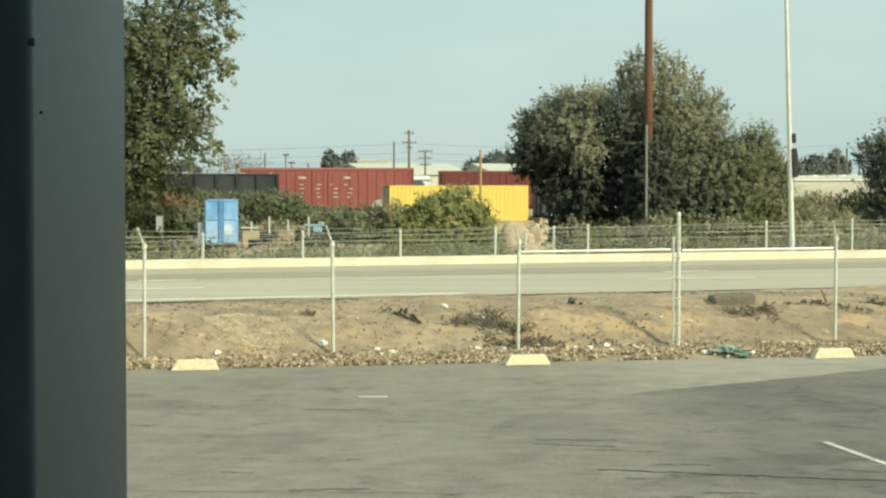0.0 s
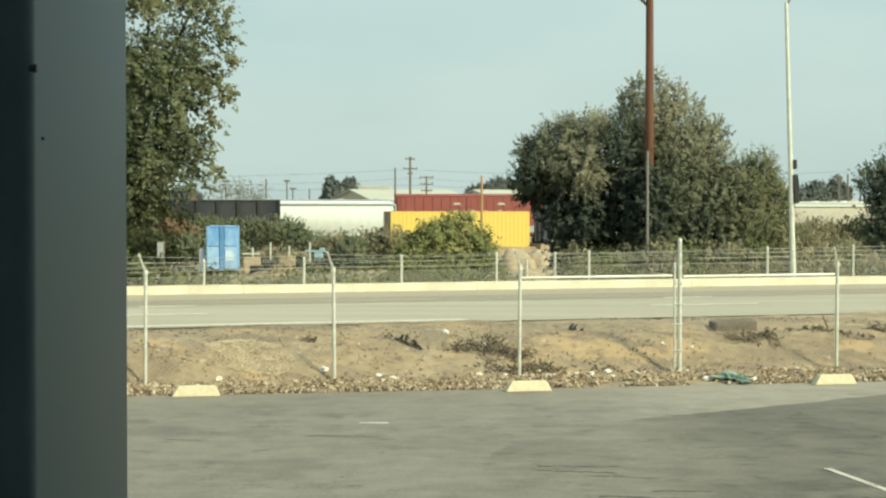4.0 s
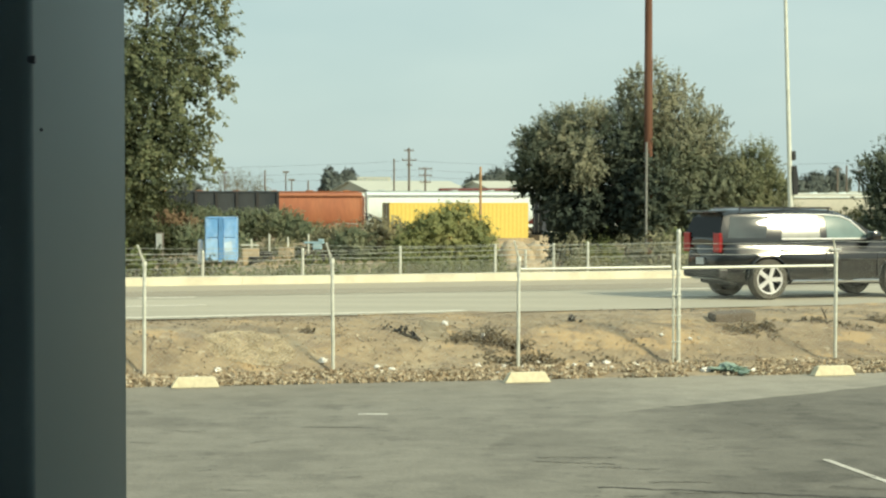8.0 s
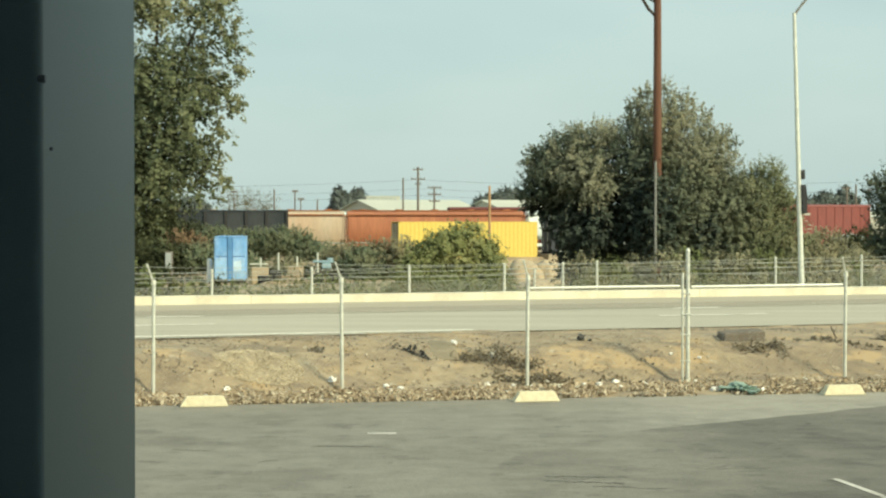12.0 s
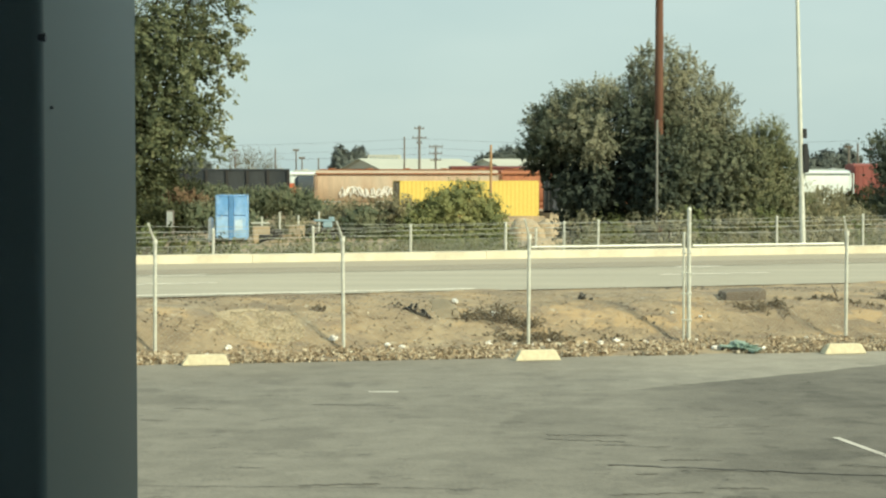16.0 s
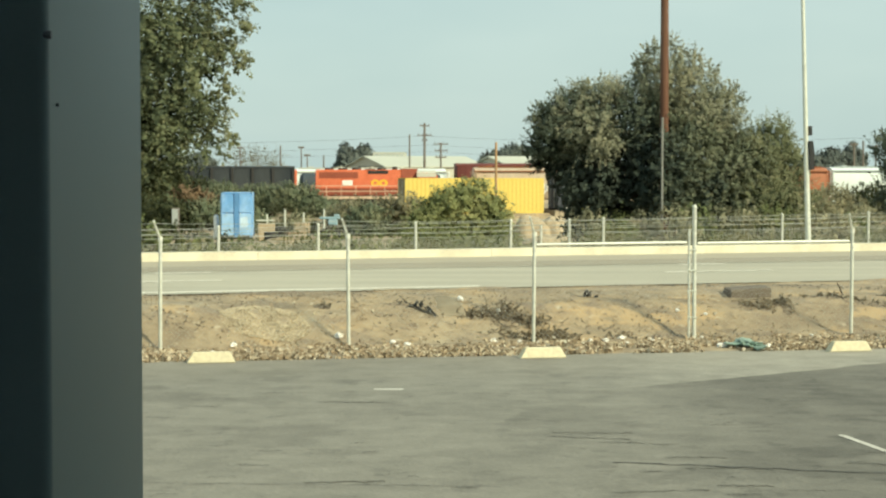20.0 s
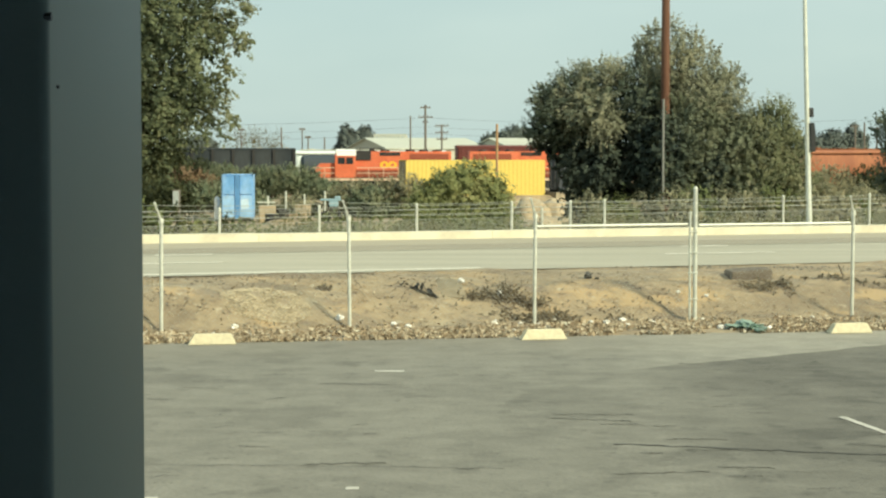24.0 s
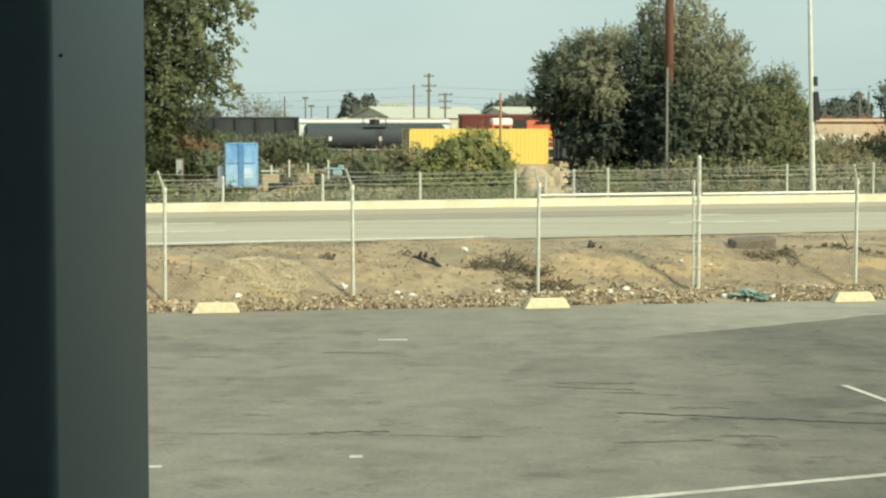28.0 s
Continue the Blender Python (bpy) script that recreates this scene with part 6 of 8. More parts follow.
def locomotive(label, L, roof, nose_h, drop=0.0):
    """Road switcher, cab towards +x."""
    t = thing("locomotive", label, "locomotive")
    e = L / 2
    b = bmesh.new()
    box(b, -e, -1.5, 1.2, e, 1.5, 1.55)
    part("frame", b, M["loco_black"], t)
    for s in (-1, 1):
        b = bmesh.new()
        box(b, -e + 0.1, s * 1.5, 1.24, e - 0.1, s * 1.53, 1.50)
        part("stripe", b, M["loco_cream"], t, "pale sill stripe")
    b = bmesh.new()
    prism(b, [(-e + 0.6, 1.55), (e - 4.6, 1.55), (e - 4.6, 4.25), (-e + 0.6, 4.25)], -0.95, 0.95)
    bevel(b, 0.14, 2)
    hood = part("long_hood", b, M["loco_orange"], t, "bright orange engine hood", 35)
    for x0, x1, z0, z1, mt in ((-e + 0.9, -e + 4.9, 3.35, 4.0, "loco_grille"), (-e + 5.9, -e + 8.0, 3.8, 4.15, "loco_black")):
        for s in (-1, 1):
            b = bmesh.new()
            box(b, x0, s * 0.955, z0, x1, s * 0.975, z1)
            k = z0 + 0.06
            while k < z1 - 0.04:
                box(b, x0, s * 0.975, k, x1, s * 0.995, k + 0.04)
                k += 0.12
            part("grille", b, M[mt], hood, "dark slatted intake" if mt == "loco_black" else "orange slatted radiator grille")
    b = bmesh.new()
    box(b, 0, 0, 0, 0.78, 0.02, 1.3)
    bevel(b, 0.01)
    door_mesh = mesh_of(b, "hood_door", M["loco_orange"])
    for k in range(int((L - 6.0) / 0.86)):
        for s in (-1, 1):
            o = part("hood_door", door_mesh, None, hood)
            o.matrix_local = pose(-e + 1.0 + k * 0.86, s * 0.965 - 0.01, 1.75)
    for x in (-e + 2.0, -e + 3.4, -e + 4.8, -e + 7.4):
        b = bmesh.new()
        rod(b, (x, 0, 4.2), (x, 0, 4.44), 0.5, 0.45, 16)
        part("roof_fan", b, M["loco_black"], hood)
    b = bmesh.new()
    box(b, -e + 8.5, -0.3, 4.2, -e + 9.0, 0.3, 4.55)
    part("exhaust", b, M["loco_black"], hood)
    b = bmesh.new()
    box(b, -e + 0.55, -1.02, 1.55, e - 4.65, 1.02, 2.35)
    bevel(b, 0.03)
    part("walkway_box", b, M["loco_grille"], t, "dark red-brown lower hood panels")
    # raised side of the hood next to the cab, then the cab
    b = bmesh.new()
    prism(b, [(e - 6.2, 3.35), (e - 4.55, 3.35), (e - 4.55, 4.32), (e - 6.2, 4.32)], -1.05, 1.05)
    bevel(b, 0.05)
    part("blower_housing", b, M["loco_grille" if drop else "loco_black"], hood, "dark blower housing beside the cab")
    b = bmesh.new()
    prism(b, [(e - 4.6, 1.55), (e - 2.5, 1.55), (e - 2.5, 3.8 - drop), (e - 2.75, 4.25 - drop), (e - 4.6, 4.25 - drop)], -1.45, 1.45)
    bevel(b, 0.05)
    cab = part("cab", b, M["loco_orange"], t, "orange driver's cab")
    b = bmesh.new()
    v = [(y, z - drop) for y, z in ((-1.50, 3.80), (-1.47, 4.22), (-1.1, 4.40), (0, 4.48), (1.1, 4.40), (1.47, 4.22), (1.50, 3.80))]
    p = [b.verts.new((e - 4.65, y, z)) for y, z in v]
    q = [b.verts.new((e - 2.65, y, z)) for y, z in v]
    for i in range(7):
        b.faces.new((p[i], q[i], q[(i + 1) % 7], p[(i + 1) % 7]))
    b.faces.new(p); b.faces.new(q[::-1])
    part("cab_roof", b, M[roof], cab, "white cab roof" if roof == "truck_white" else "cream cab roof")
    for s in (-1, 1):
        for x0 in (e - 4.35, e - 3.5):
            b = bmesh.new()
            box(b, x0, s * 1.455, 2.95 - drop, x0 + 0.72, s * 1.475, 3.62 - drop)
            part("cab_window", b, M["window_dark"], cab)
    b = bmesh.new()
    plate_of(b, [(e - 2.49, -1.3, 3.0 - drop), (e - 2.49, 1.3, 3.0 - drop), (e - 2.49, 1.3, 3.78 - drop), (e - 2.49, -1.3, 3.78 - drop)], (1, 0, 0), 0.02)
    part("windscreen", b, M["window_dark"], cab)
    b = bmesh.new()
    prism(b, [(e - 2.5, 1.55), (e - 0.55, 1.55), (e - 0.55, nose_h - 0.55), (e - 0.95, nose_h - 0.05), (e - 2.5, nose_h)], -0.95, 0.95)
    bevel(b, 0.08, 2)
    part("nose", b, M["loco_orange"], t, smooth=35)
    for s in (-1, 1):
        b = bmesh.new()
        k = -e + 0.15
        while k < e:
            if not e - 4.7 < k < e - 2.4:
                rod(b, (k, s * 1.48, 1.5), (k, s * 1.48, 2.58), 0.035, seg=5)
            k += 1.5
        for z in (2.02, 2.56):
            rod(b, (-e + 0.15, s * 1.48, z), (e - 4.7, s * 1.48, z), 0.045, seg=5)
            rod(b, (e - 2.4, s * 1.48, z), (e - 0.1, s * 1.48, z), 0.045, seg=5)
        part("handrail", b, M["loco_cream"], t, "thin pale handrail")
        b = bmesh.new()
        plate_of(b, [(-e + 3.3, s * 0.985, 2.62), (-e + 4.35, s * 0.985, 2.62), (-e + 4.35, s * 0.985, 3.15), (-e + 3.3, s * 0.985, 3.15)], (0, s, 0), 0.012)
        part("number_bar", b, M["paper_white"], t, "white panel with an unreadable number")
        for dx in (-0.42, 0.42):
            b = bmesh.new()
            ring = []
            for i in range(20):
                a = 2 * math.pi * i / 20
                ring.append([b.verts.new((-e + 7.1 + dx + rr * math.cos(a), s * yy, 2.86 + 0.8 * rr * math.sin(a))) for rr, yy in ((0.46, 0.985), (0.46, 1.0), (0.2, 1.0), (0.2, 0.985))])
            for i in range(20):
                c, d = ring[i], ring[(i + 1) % 20]
                for k in range(4):
                    b.faces.new((c[k], c[(k + 1) % 4], d[(k + 1) % 4], d[k]))
            part("emblem", b, M["loco_yellow"], t, "plain yellow ring emblem")
    b = bmesh.new()
    prism(b, [(-2.2, 0.45), (2.2, 0.45), (2.5, 0.8), (2.5, 1.2), (-2.5, 1.2), (-2.5, 0.8)], -1.3, 1.3)
    part("fuel_tank", b, M["loco_black"], t)
    for s in (-1, 1):
        b = bmesh.new()
        prism(b, [(s * e, 0.35), (s * (e + 0.12), 0.4), (s * (e + 0.05), 1.55), (s * e, 1.55)], -1.4, 1.4)
        part("pilot", b, M["loco_orange"], t)
        bogie(t, s * (e - 2.9))
    coupler(t, L)
    return t


TRACK_YAW = 6.0
def track_pose(s, y, yaw=0):
    """A place s metres along a track that crosses x = 0 at y."""
    a = radians(TRACK_YAW)
    return pose(s * math.cos(a), y + s * math.sin(a), RAIL_Z, 0, 0, TRACK_YAW + yaw)


def build_track(y):
    t = thing("railway_track", "ballasted railway track in the yard", "railway track", track_pose(0, y), kind="structure")
    b = bmesh.new()
    a = [b.verts.new((x, yy, z)) for x in (-260, 260) for yy, z in ((-2.3, -0.30), (-1.5, -0.16), (1.5, -0.16), (2.3, -0.30))]
    for i in range(3):
        b.faces.new((a[i], a[i + 1], a[i + 5], a[i + 4]))
    part("ballast", b, M["ballast"], t)
    for yy in (-0.79, 0.72):
        b = bmesh.new()
        box(b, -260, yy, -0.16, 260, yy + 0.07, 0.0)
        part("rail", b, M["rail_steel"], t)


for y in (181, 188, 194.5, 200.5):
    build_track(y)
for s in (-24.45, -42.05, -59.65):
    open_hopper("dark grey open-top hopper car standing on the siding", 16.9, 4.52, "dark_car").matrix_world = track_pose(s, 181)
tank_car("dark grey tank car standing on the yard track", 15.9, 1.35, "grey_tank").matrix_world = track_pose(-9.5, 194.5)
tank_car("dark grey tank car standing on the yard track", 15.9, 1.35, "grey_tank").matrix_world = track_pose(-26.5, 194.5)
covered_hopper("pale grey covered hopper car standing behind", 17.6, 4.45, "white_car", "wall_cream").matrix_world = track_pose(-9.8, 200.5)
covered_hopper("pale grey covered hopper car standing behind", 17.6, 4.45, "white_car", "wall_cream").matrix_world = track_pose(-27.9, 200.5)
boxcar("dark red boxcar standing on the yard track", 18.2, 5.0, "dark_red_car", False).matrix_world = track_pose(8.5, 200.5)
for s in (45.6, 63.8, 27.4):
    covered_hopper("cream covered hopper car with rusty stains", 17.8, 4.4, "wall_cream", "white_car").matrix_world = track_pose(s, 200.5)

# ---- road vehicles (x forward, origin on the ground between the axles) ----
def wheel(parent, x, side, track, r, rim, spokes, width=0.25, twin=True):
    w = new("wheel")
    w.parent = parent
    w.empty_display_size = 0.1
    w.matrix_local = pose(x, side * track / 2, r)
    s = side
    b = bmesh.new()
    prof = [(rim * 0.98, -0.45), (rim * 1.02, -0.5), (r * 0.93, -0.5), (r, -0.36), (r, 0.36), (r * 0.93, 0.5), (rim * 1.02, 0.5), (rim * 0.98, 0.45)]
    n = 30
    rings = [[b.verts.new((rr * math.cos(2 * math.pi * i / n), yy * width, rr * math.sin(2 * math.pi * i / n))) for i in range(n)] for rr, yy in prof]
    for a, c in zip(rings, rings[1:]):
        for i in range(n):
            b.faces.new((a[i], a[(i + 1) % n], c[(i + 1) % n], c[i]))
    part("tyre", b, M["tyre_dusty"], w, smooth=45)
    b = bmesh.new()
    rings = [[b.verts.new((rr * math.cos(2 * math.pi * i / n), s * yy, rr * math.sin(2 * math.pi * i / n))) for i in range(n)] for rr, yy in ((rim, 0.125), (rim * 0.93, 0.115), (rim * 0.90, -0.06), (0.01, -0.06))]
    for a, c in zip(rings, rings[1:]):
        for i in range(n):
            b.faces.new((a[i], a[(i + 1) % n], c[(i + 1) % n], c[i]))
    g = part("rim_barrel", b, M["black_plastic"], w, smooth=45)
    b = bmesh.new()
    rings = [[b.verts.new((rr * math.cos(2 * math.pi * i / n), s * yy, rr * math.sin(2 * math.pi * i / n))) for i in range(n)] for rr, yy in ((rim, 0.126), (rim * 0.90, 0.122), (rim * 0.90, 0.09))]
    for a, c in zip(rings, rings[1:]):
        for i in range(n):
            b.faces.new((a[i], a[(i + 1) % n], c[(i + 1) % n], c[i]))
    rod(b, (0, s * 0.05, 0), (0, s * 0.115, 0), rim * 0.24, rim * 0.2, 12)
    for k in range(spokes):
        m = Matrix.Rotation(2 * math.pi * k / spokes, 4, "Y")
        for off in ((-0.10, 0.10) if twin else (0.0,)):
            lo, hi = (0.08, 0.06) if twin else (0.13, 0.155)
            q = [(rim * (off - lo), s * 0.115, rim * 0.1), (rim * (off + lo), s * 0.115, rim * 0.1), (rim * (off * 1.9 + hi), s * 0.118, rim * 0.94), (rim * (off * 1.9 - hi), s * 0.118, rim * 0.94)]
            plate_of(b, [m @ Vector(c) for c in q], (0, -s, 0), 0.04)
    part("rim", b, M["rim_alloy"], w, "bright alloy rim")
    return w


def curved_pane(b, poly, s, side_y):
    """A bowed side pane: rows from the lowest to the highest edge of a convex outline."""
    zs = sorted(set([z for _, z in poly] + list(np.linspace(min(z for _, z in poly), max(z for _, z in poly), 7))))
    rows = []
    for z in zs:
        z = min(max(z, zs[0] + 1e-4), zs[-1] - 1e-4)
        hits = []
        for (xa, za), (xb, zb) in zip(poly, poly[1:] + poly[:1]):
            if (za - z) * (zb - z) <= 0 and abs(za - zb) > 1e-9:
                hits.append(xa + (xb - xa) * (z - za) / (zb - za))
        lo, hi = min(hits), max(hits)
        rows.append([b.verts.new((x, s * (side_y(z, x) + o), z)) for x, o in ((lo, -0.004), (lo, 0.006), (lo + (hi - lo) / 3, 0.006), (hi - (hi - lo) / 3, 0.006), (hi, 0.006), (hi, -0.004))])
    for a, c in zip(rows, rows[1:]):
        for i in range(5):
            b.faces.new((a[i], a[i + 1], c[i + 1], c[i]) if s < 0 else (c[i], c[i + 1], a[i + 1], a[i]))


def car(name, label, category, S):
    """A road vehicle: shell with wheel arches, cabin, glass, lamps, wheels."""
    t = thing(name, label, category)
    W, wb, r, tr = S["w"] / 2, S["wb"], S["r"], S["track"]
    x0, x1 = S["ends"]
    paint = M[S["paint"]]
    rd = S.get("round", 0.4)
    shoulder = S.get("shoulder", 1.0)
    def bow(x):
        return 0.03 * (x - (x0 + x1) / 2) ** 2
    def half_w(x):
        e = max((x0 + rd - x) / rd, (x - x1 + 0.75) / 0.75, 0)
        return W * (1 - 0.23 * e * e) - bow(x)
    def low(x):
        z = S["sill"]
        for a in (-wb / 2, wb / 2):
            d = abs(x - a)
            R = r * 1.17
            if d < R:
                z = max(z, r + math.sqrt(R * R - d * d) * 1.0)
        e = max((x0 + 0.5 - x) / 0.5, (x - x1 + 0.6) / 0.6, 0)
        return z + 0.10 * e * e
    xs = sorted(set([round(x, 3) for x in np.linspace(x0, x1, 90)] + [s * wb / 2 + d * r * 1.17 for s in (-1, 1) for d in (-1.0, -0.999, 1.0, 0.999, -0.97, 0.97)]))
    b = bmesh.new()
    rows = []
    for x in xs:
        w, zb, zt = half_w(x), low(x), lerp_list(S["top"], x)
        hh = max(0.03, zt - zb)
        full = zt - S["sill"]
        ring = [(0, zb)]
        for fy, fz in ((0.80, 0.0), (0.96, 0.0), (0.985, 0.14), (0.978, 0.30), (0.988, 0.48), (1.0, 0.66), (0.984, 0.71), (0.962, 0.80), (0.938, 0.89), (0.912, 0.95), (0.895, 0.985)):
            fy = 1 - (1 - fy) * shoulder if fz > 0.7 else fy
            ring.append((w * fy, max(zb, S["sill"] + full * fz) if fz > 0 else zb))
        ring.append((0, zt + 0.03))
        left = [(-y, z) for y, z in ring[1:-1]][::-1]
        rows.append([b.verts.new((x, y, z)) for y, z in ring + left])
    n = len(rows[0])
    for a, c in zip(rows, rows[1:]):
        for i in range(n):
            b.faces.new((a[i], a[(i + 1) % n], c[(i + 1) % n], c[i]))
    b.faces.new(rows[0]); b.faces.new(rows[-1][::-1])
    body = part("body", b, paint, t, smooth=28)
    prof = [(0.0, 0.96), (0.14, 0.985), (0.30, 0.978), (0.48, 0.988), (0.66, 1.0), (0.71, 0.984), (0.80, 0.962), (0.89, 0.938), (0.95, 0.912), (1.0, 0.895)]
    prof = [(z, 1 - (1 - y) * shoulder if z > 0.7 else y) for z, y in prof]
    # cabin
    roof, belt = S["roof"], S["belt"]
    top_z = max(z for _, z in roof)
    wr, wbase = W * S.get("roof_w", 0.76), W * 0.905
    def side_y(z):
        k = max(0, (z - belt)) / (top_z - belt)
        return wbase - (wbase - wr) * (0.5 * k + 0.5 * k * k)
    def skin_y(x, z):
        """Half width of the shell, or of the cabin above it."""
        f = (z - S["sill"]) / (lerp_list(S["top"], x) - S["sill"])
        y = half_w(x) * lerp_list(prof, min(1, max(0, f)))
        return max(y, side_y(z) - bow(x)) if z > belt - 0.12 else y
    def lamp(name, xa, xb, z0, z1, s, mat, label, ends=(1, 1)):
        """A lamp glass that follows the skin, its height scaled at either end."""
        b = bmesh.new()
        zm = (z0 + z1) / 2
        rows = []
        for i in range(9):
            x, k = xa + (xb - xa) * i / 8, ends[0] + (ends[1] - ends[0]) * i / 8
            rows.append([b.verts.new((x, s * (skin_y(x, zm + (z1 - z0) * k * q) + 0.007), zm + (z1 - z0) * k * q)) for q in (-0.5, -0.2, 0.2, 0.5)])
        for a, c in zip(rows, rows[1:]):
            for i in range(3):
                b.faces.new((a[i], a[i + 1], c[i + 1], c[i]))
        bmesh.ops.solidify(b, geom=b.faces[:], thickness=0.02)
        part(name, b, M[mat], body, label, 40)
    b = bmesh.new()
    rows = []
    for x in sorted(set([round(v, 3) for v in np.linspace(roof[0][0], roof[-1][0], 46)] + [p[0] for p in roof])):
        zr = lerp_list(roof, x)
        zb = min(belt - 0.05, lerp_list(S["top"], x) - 0.06)
        k = max(0.02, zr - belt)
        ring = [(side_y(belt) - 0.0, zb), (side_y(belt), belt)] + [(side_y(belt + k * q), belt + k * q) for q in (0.22, 0.44, 0.66, 0.86)] + [ (side_y(belt + k) - 0.07, belt + k - 0.015), (side_y(belt + k) * 0.5, belt + k + 0.02), (0, belt + k + 0.028)]
        ring = [(y - bow(x) * (y > 0.3), z) for y, z in ring]
        rows.append([b.verts.new((x, y, z)) for y, z in ring + [(-y, z) for y, z in ring[:-1]][::-1]])
    n = len(rows[0])
    for a, c in zip(rows, rows[1:]):
        for i in range(n - 1):
            b.faces.new((a[i], a[i + 1], c[i + 1], c[i]))
    b.faces.new(rows[0]); b.faces.new(rows[-1][::-1])
    cabin = part("cabin", b, M[S.get("cabin_paint", S["paint"])], t, smooth=30)
    for s in (-1, 1):
        for poly, glass in S["windows"]:
            b = bmesh.new()
            curved_pane(b, poly, s, lambda z, x: side_y(z) - bow(x))
            part("window", b, M[glass], cabin, smooth=40)
        if S.get("chrome_trim"):
            framed = S["windows"][S.get("trim_from", 0):]
            lows = [(min(x for x, _ in p), min(z for _, z in p)) for p, _ in framed]
            ends = max(x for p, _ in framed for x, _ in p)
            tops = sorted((x, z + 0.015) for p, _ in framed for x, z in p if z > belt + 0.2)
            for line in ([(lows[0][0], lows[0][1] - 0.02), (ends, lows[-1][1] - 0.02)], tops + [(ends, lows[-1][1] - 0.01)]):
                b = bmesh.new()
                tube(b, [(x, s * (side_y(z) - bow(x) + 0.008), z) for x, z in (line if len(line) > 2 else [(line[0][0] + (line[1][0] - line[0][0]) * i / 8, line[0][1]) for i in range(9)])], 0.019, 6)
                part("window_trim", b, M["rim_alloy"], cabin, "chrome window trim", 40)
    for key, nm in (("windscreen", "windscreen"), ("rear_glass", "rear_window")):
        (xa, za), (xb, zb2) = S[key]
        b = bmesh.new()
        d = Vector((xb - xa, 0, zb2 - za)).normalized()
        nrm = Vector((d.z, 0, -d.x)) * (1 if key == "windscreen" else -1)
        if (key == "windscreen") != (nrm.x > 0):
            nrm = -nrm
        q = [(xa, -side_y(za) + 0.10, za), (xa, side_y(za) - 0.10, za), (xb, side_y(zb2) - 0.13, zb2), (xb, -side_y(zb2) + 0.13, zb2)]
        plate_of(b, [Vector(c) + nrm * (0.004 if key == "windscreen" else 0.022) for c in q], nrm, 0.012)
        part(nm, b, M["glass_car" if key == "windscreen" else "glass_tint"], cabin)
    # door seams, handles, mirrors
    for s in (-1, 1):
        for x in S["seams"]:
            b = bmesh.new()
            box(b, x - 0.0045, s * (W * 0.94), S["sill"] + 0.12, x + 0.006, s * (W * 1.003 - bow(x)), belt - 0.24)
            part("door_seam", b, M[S.get("seam_mat", "black_plastic")], body)
        for x in S["handles"]:
            b = bmesh.new()
            box(b, x - 0.13, s * W * 0.93, belt - 0.20, x + 0.13, s * (W + 0.02 - bow(x)), belt - 0.155)
            bevel(b, 0.012)
            part("door_handle", b, M[S.get("handle", "chrome")], body, "bright door handle")
        mx = S["mirror"]
        b = bmesh.new()
        box(b, mx - 0.10, s * (W * 0.93), belt + 0.02, mx + 0.12, s * (W + 0.22), belt + 0.20)
        bevel(b, 0.04, 2)
        part("wing_mirror", b, M[S.get("mirror_paint", S["paint"])], body, smooth=40)
        b = bmesh.new()
        box(b, -wb / 2 + r * 1.25, s * (W * 0.93), S["sill"] - 0.02, wb / 2 - r * 1.25, s * (W * 1.005), S["sill"] + S.get("step", 0.05))
        bevel(b, 0.015)
        part("side_sill", b, M[S.get("sill_mat", "black_plastic")], body)
        (lx, lz0, lz1) = S["tail"]
        lamp("tail_lamp", lx + 0.03, lx + S.get("tail_len", 0.16) + 0.05, lz0, lz1, s, S.get("tail_mat", "lamp_red_dull"), "red tail lamp", (1, S.get("tail_taper", 1)))
        b = bmesh.new()
        box(b, lx + 0.005, s * W * 0.52, lz0, lx + 0.05, s * W * 0.80, lz1)
        bevel(b, 0.015)
        part("tail_lamp", b, M[S.get("tail_mat", "lamp_red_dull")], body, "red tail lamp")
        (hx, hz0, hz1) = S["head"]
        lamp("headlamp", hx - S.get("head_len", 0.34), hx + 0.02, hz0, hz1, s, S.get("head_mat", "lamp_clear"), "clear headlamp", (0.35, 1))
    b = bmesh.new()
    box(b, x0 - 0.03, -W * 0.78, S["sill"] + 0.08, x0 + 0.25, W * 0.78, S["sill"] + 0.30)
    bevel(b, 0.05, 2)
    part("rear_bumper", b, M[S.get("bumper", "black_plastic")], body)
    b = bmesh.new()
    box(b, x1 - 0.22, -W * 0.72, S["sill"] + 0.0, x1 + 0.03, W * 0.72, S["sill"] + 0.28)
    bevel(b, 0.05, 2)
    part("front_bumper", b, M[S.get("bumper", "black_plastic")], body)
    b = bmesh.new()
    box(b, x1 - 0.08, -W * 0.5, S["head"][1] - 0.14, x1 + 0.012, W * 0.5, S["head"][2] - 0.02)
    bevel(b, 0.02)
    part("grille", b, M["black_plastic"], body)
    b = bmesh.new()
    box(b, x0 - 0.035, -0.17, S["sill"] + 0.36, x0 + 0.03, 0.17, S["sill"] + 0.50)
    part("number_plate", b, M["plate"], body, "pale blank number plate")
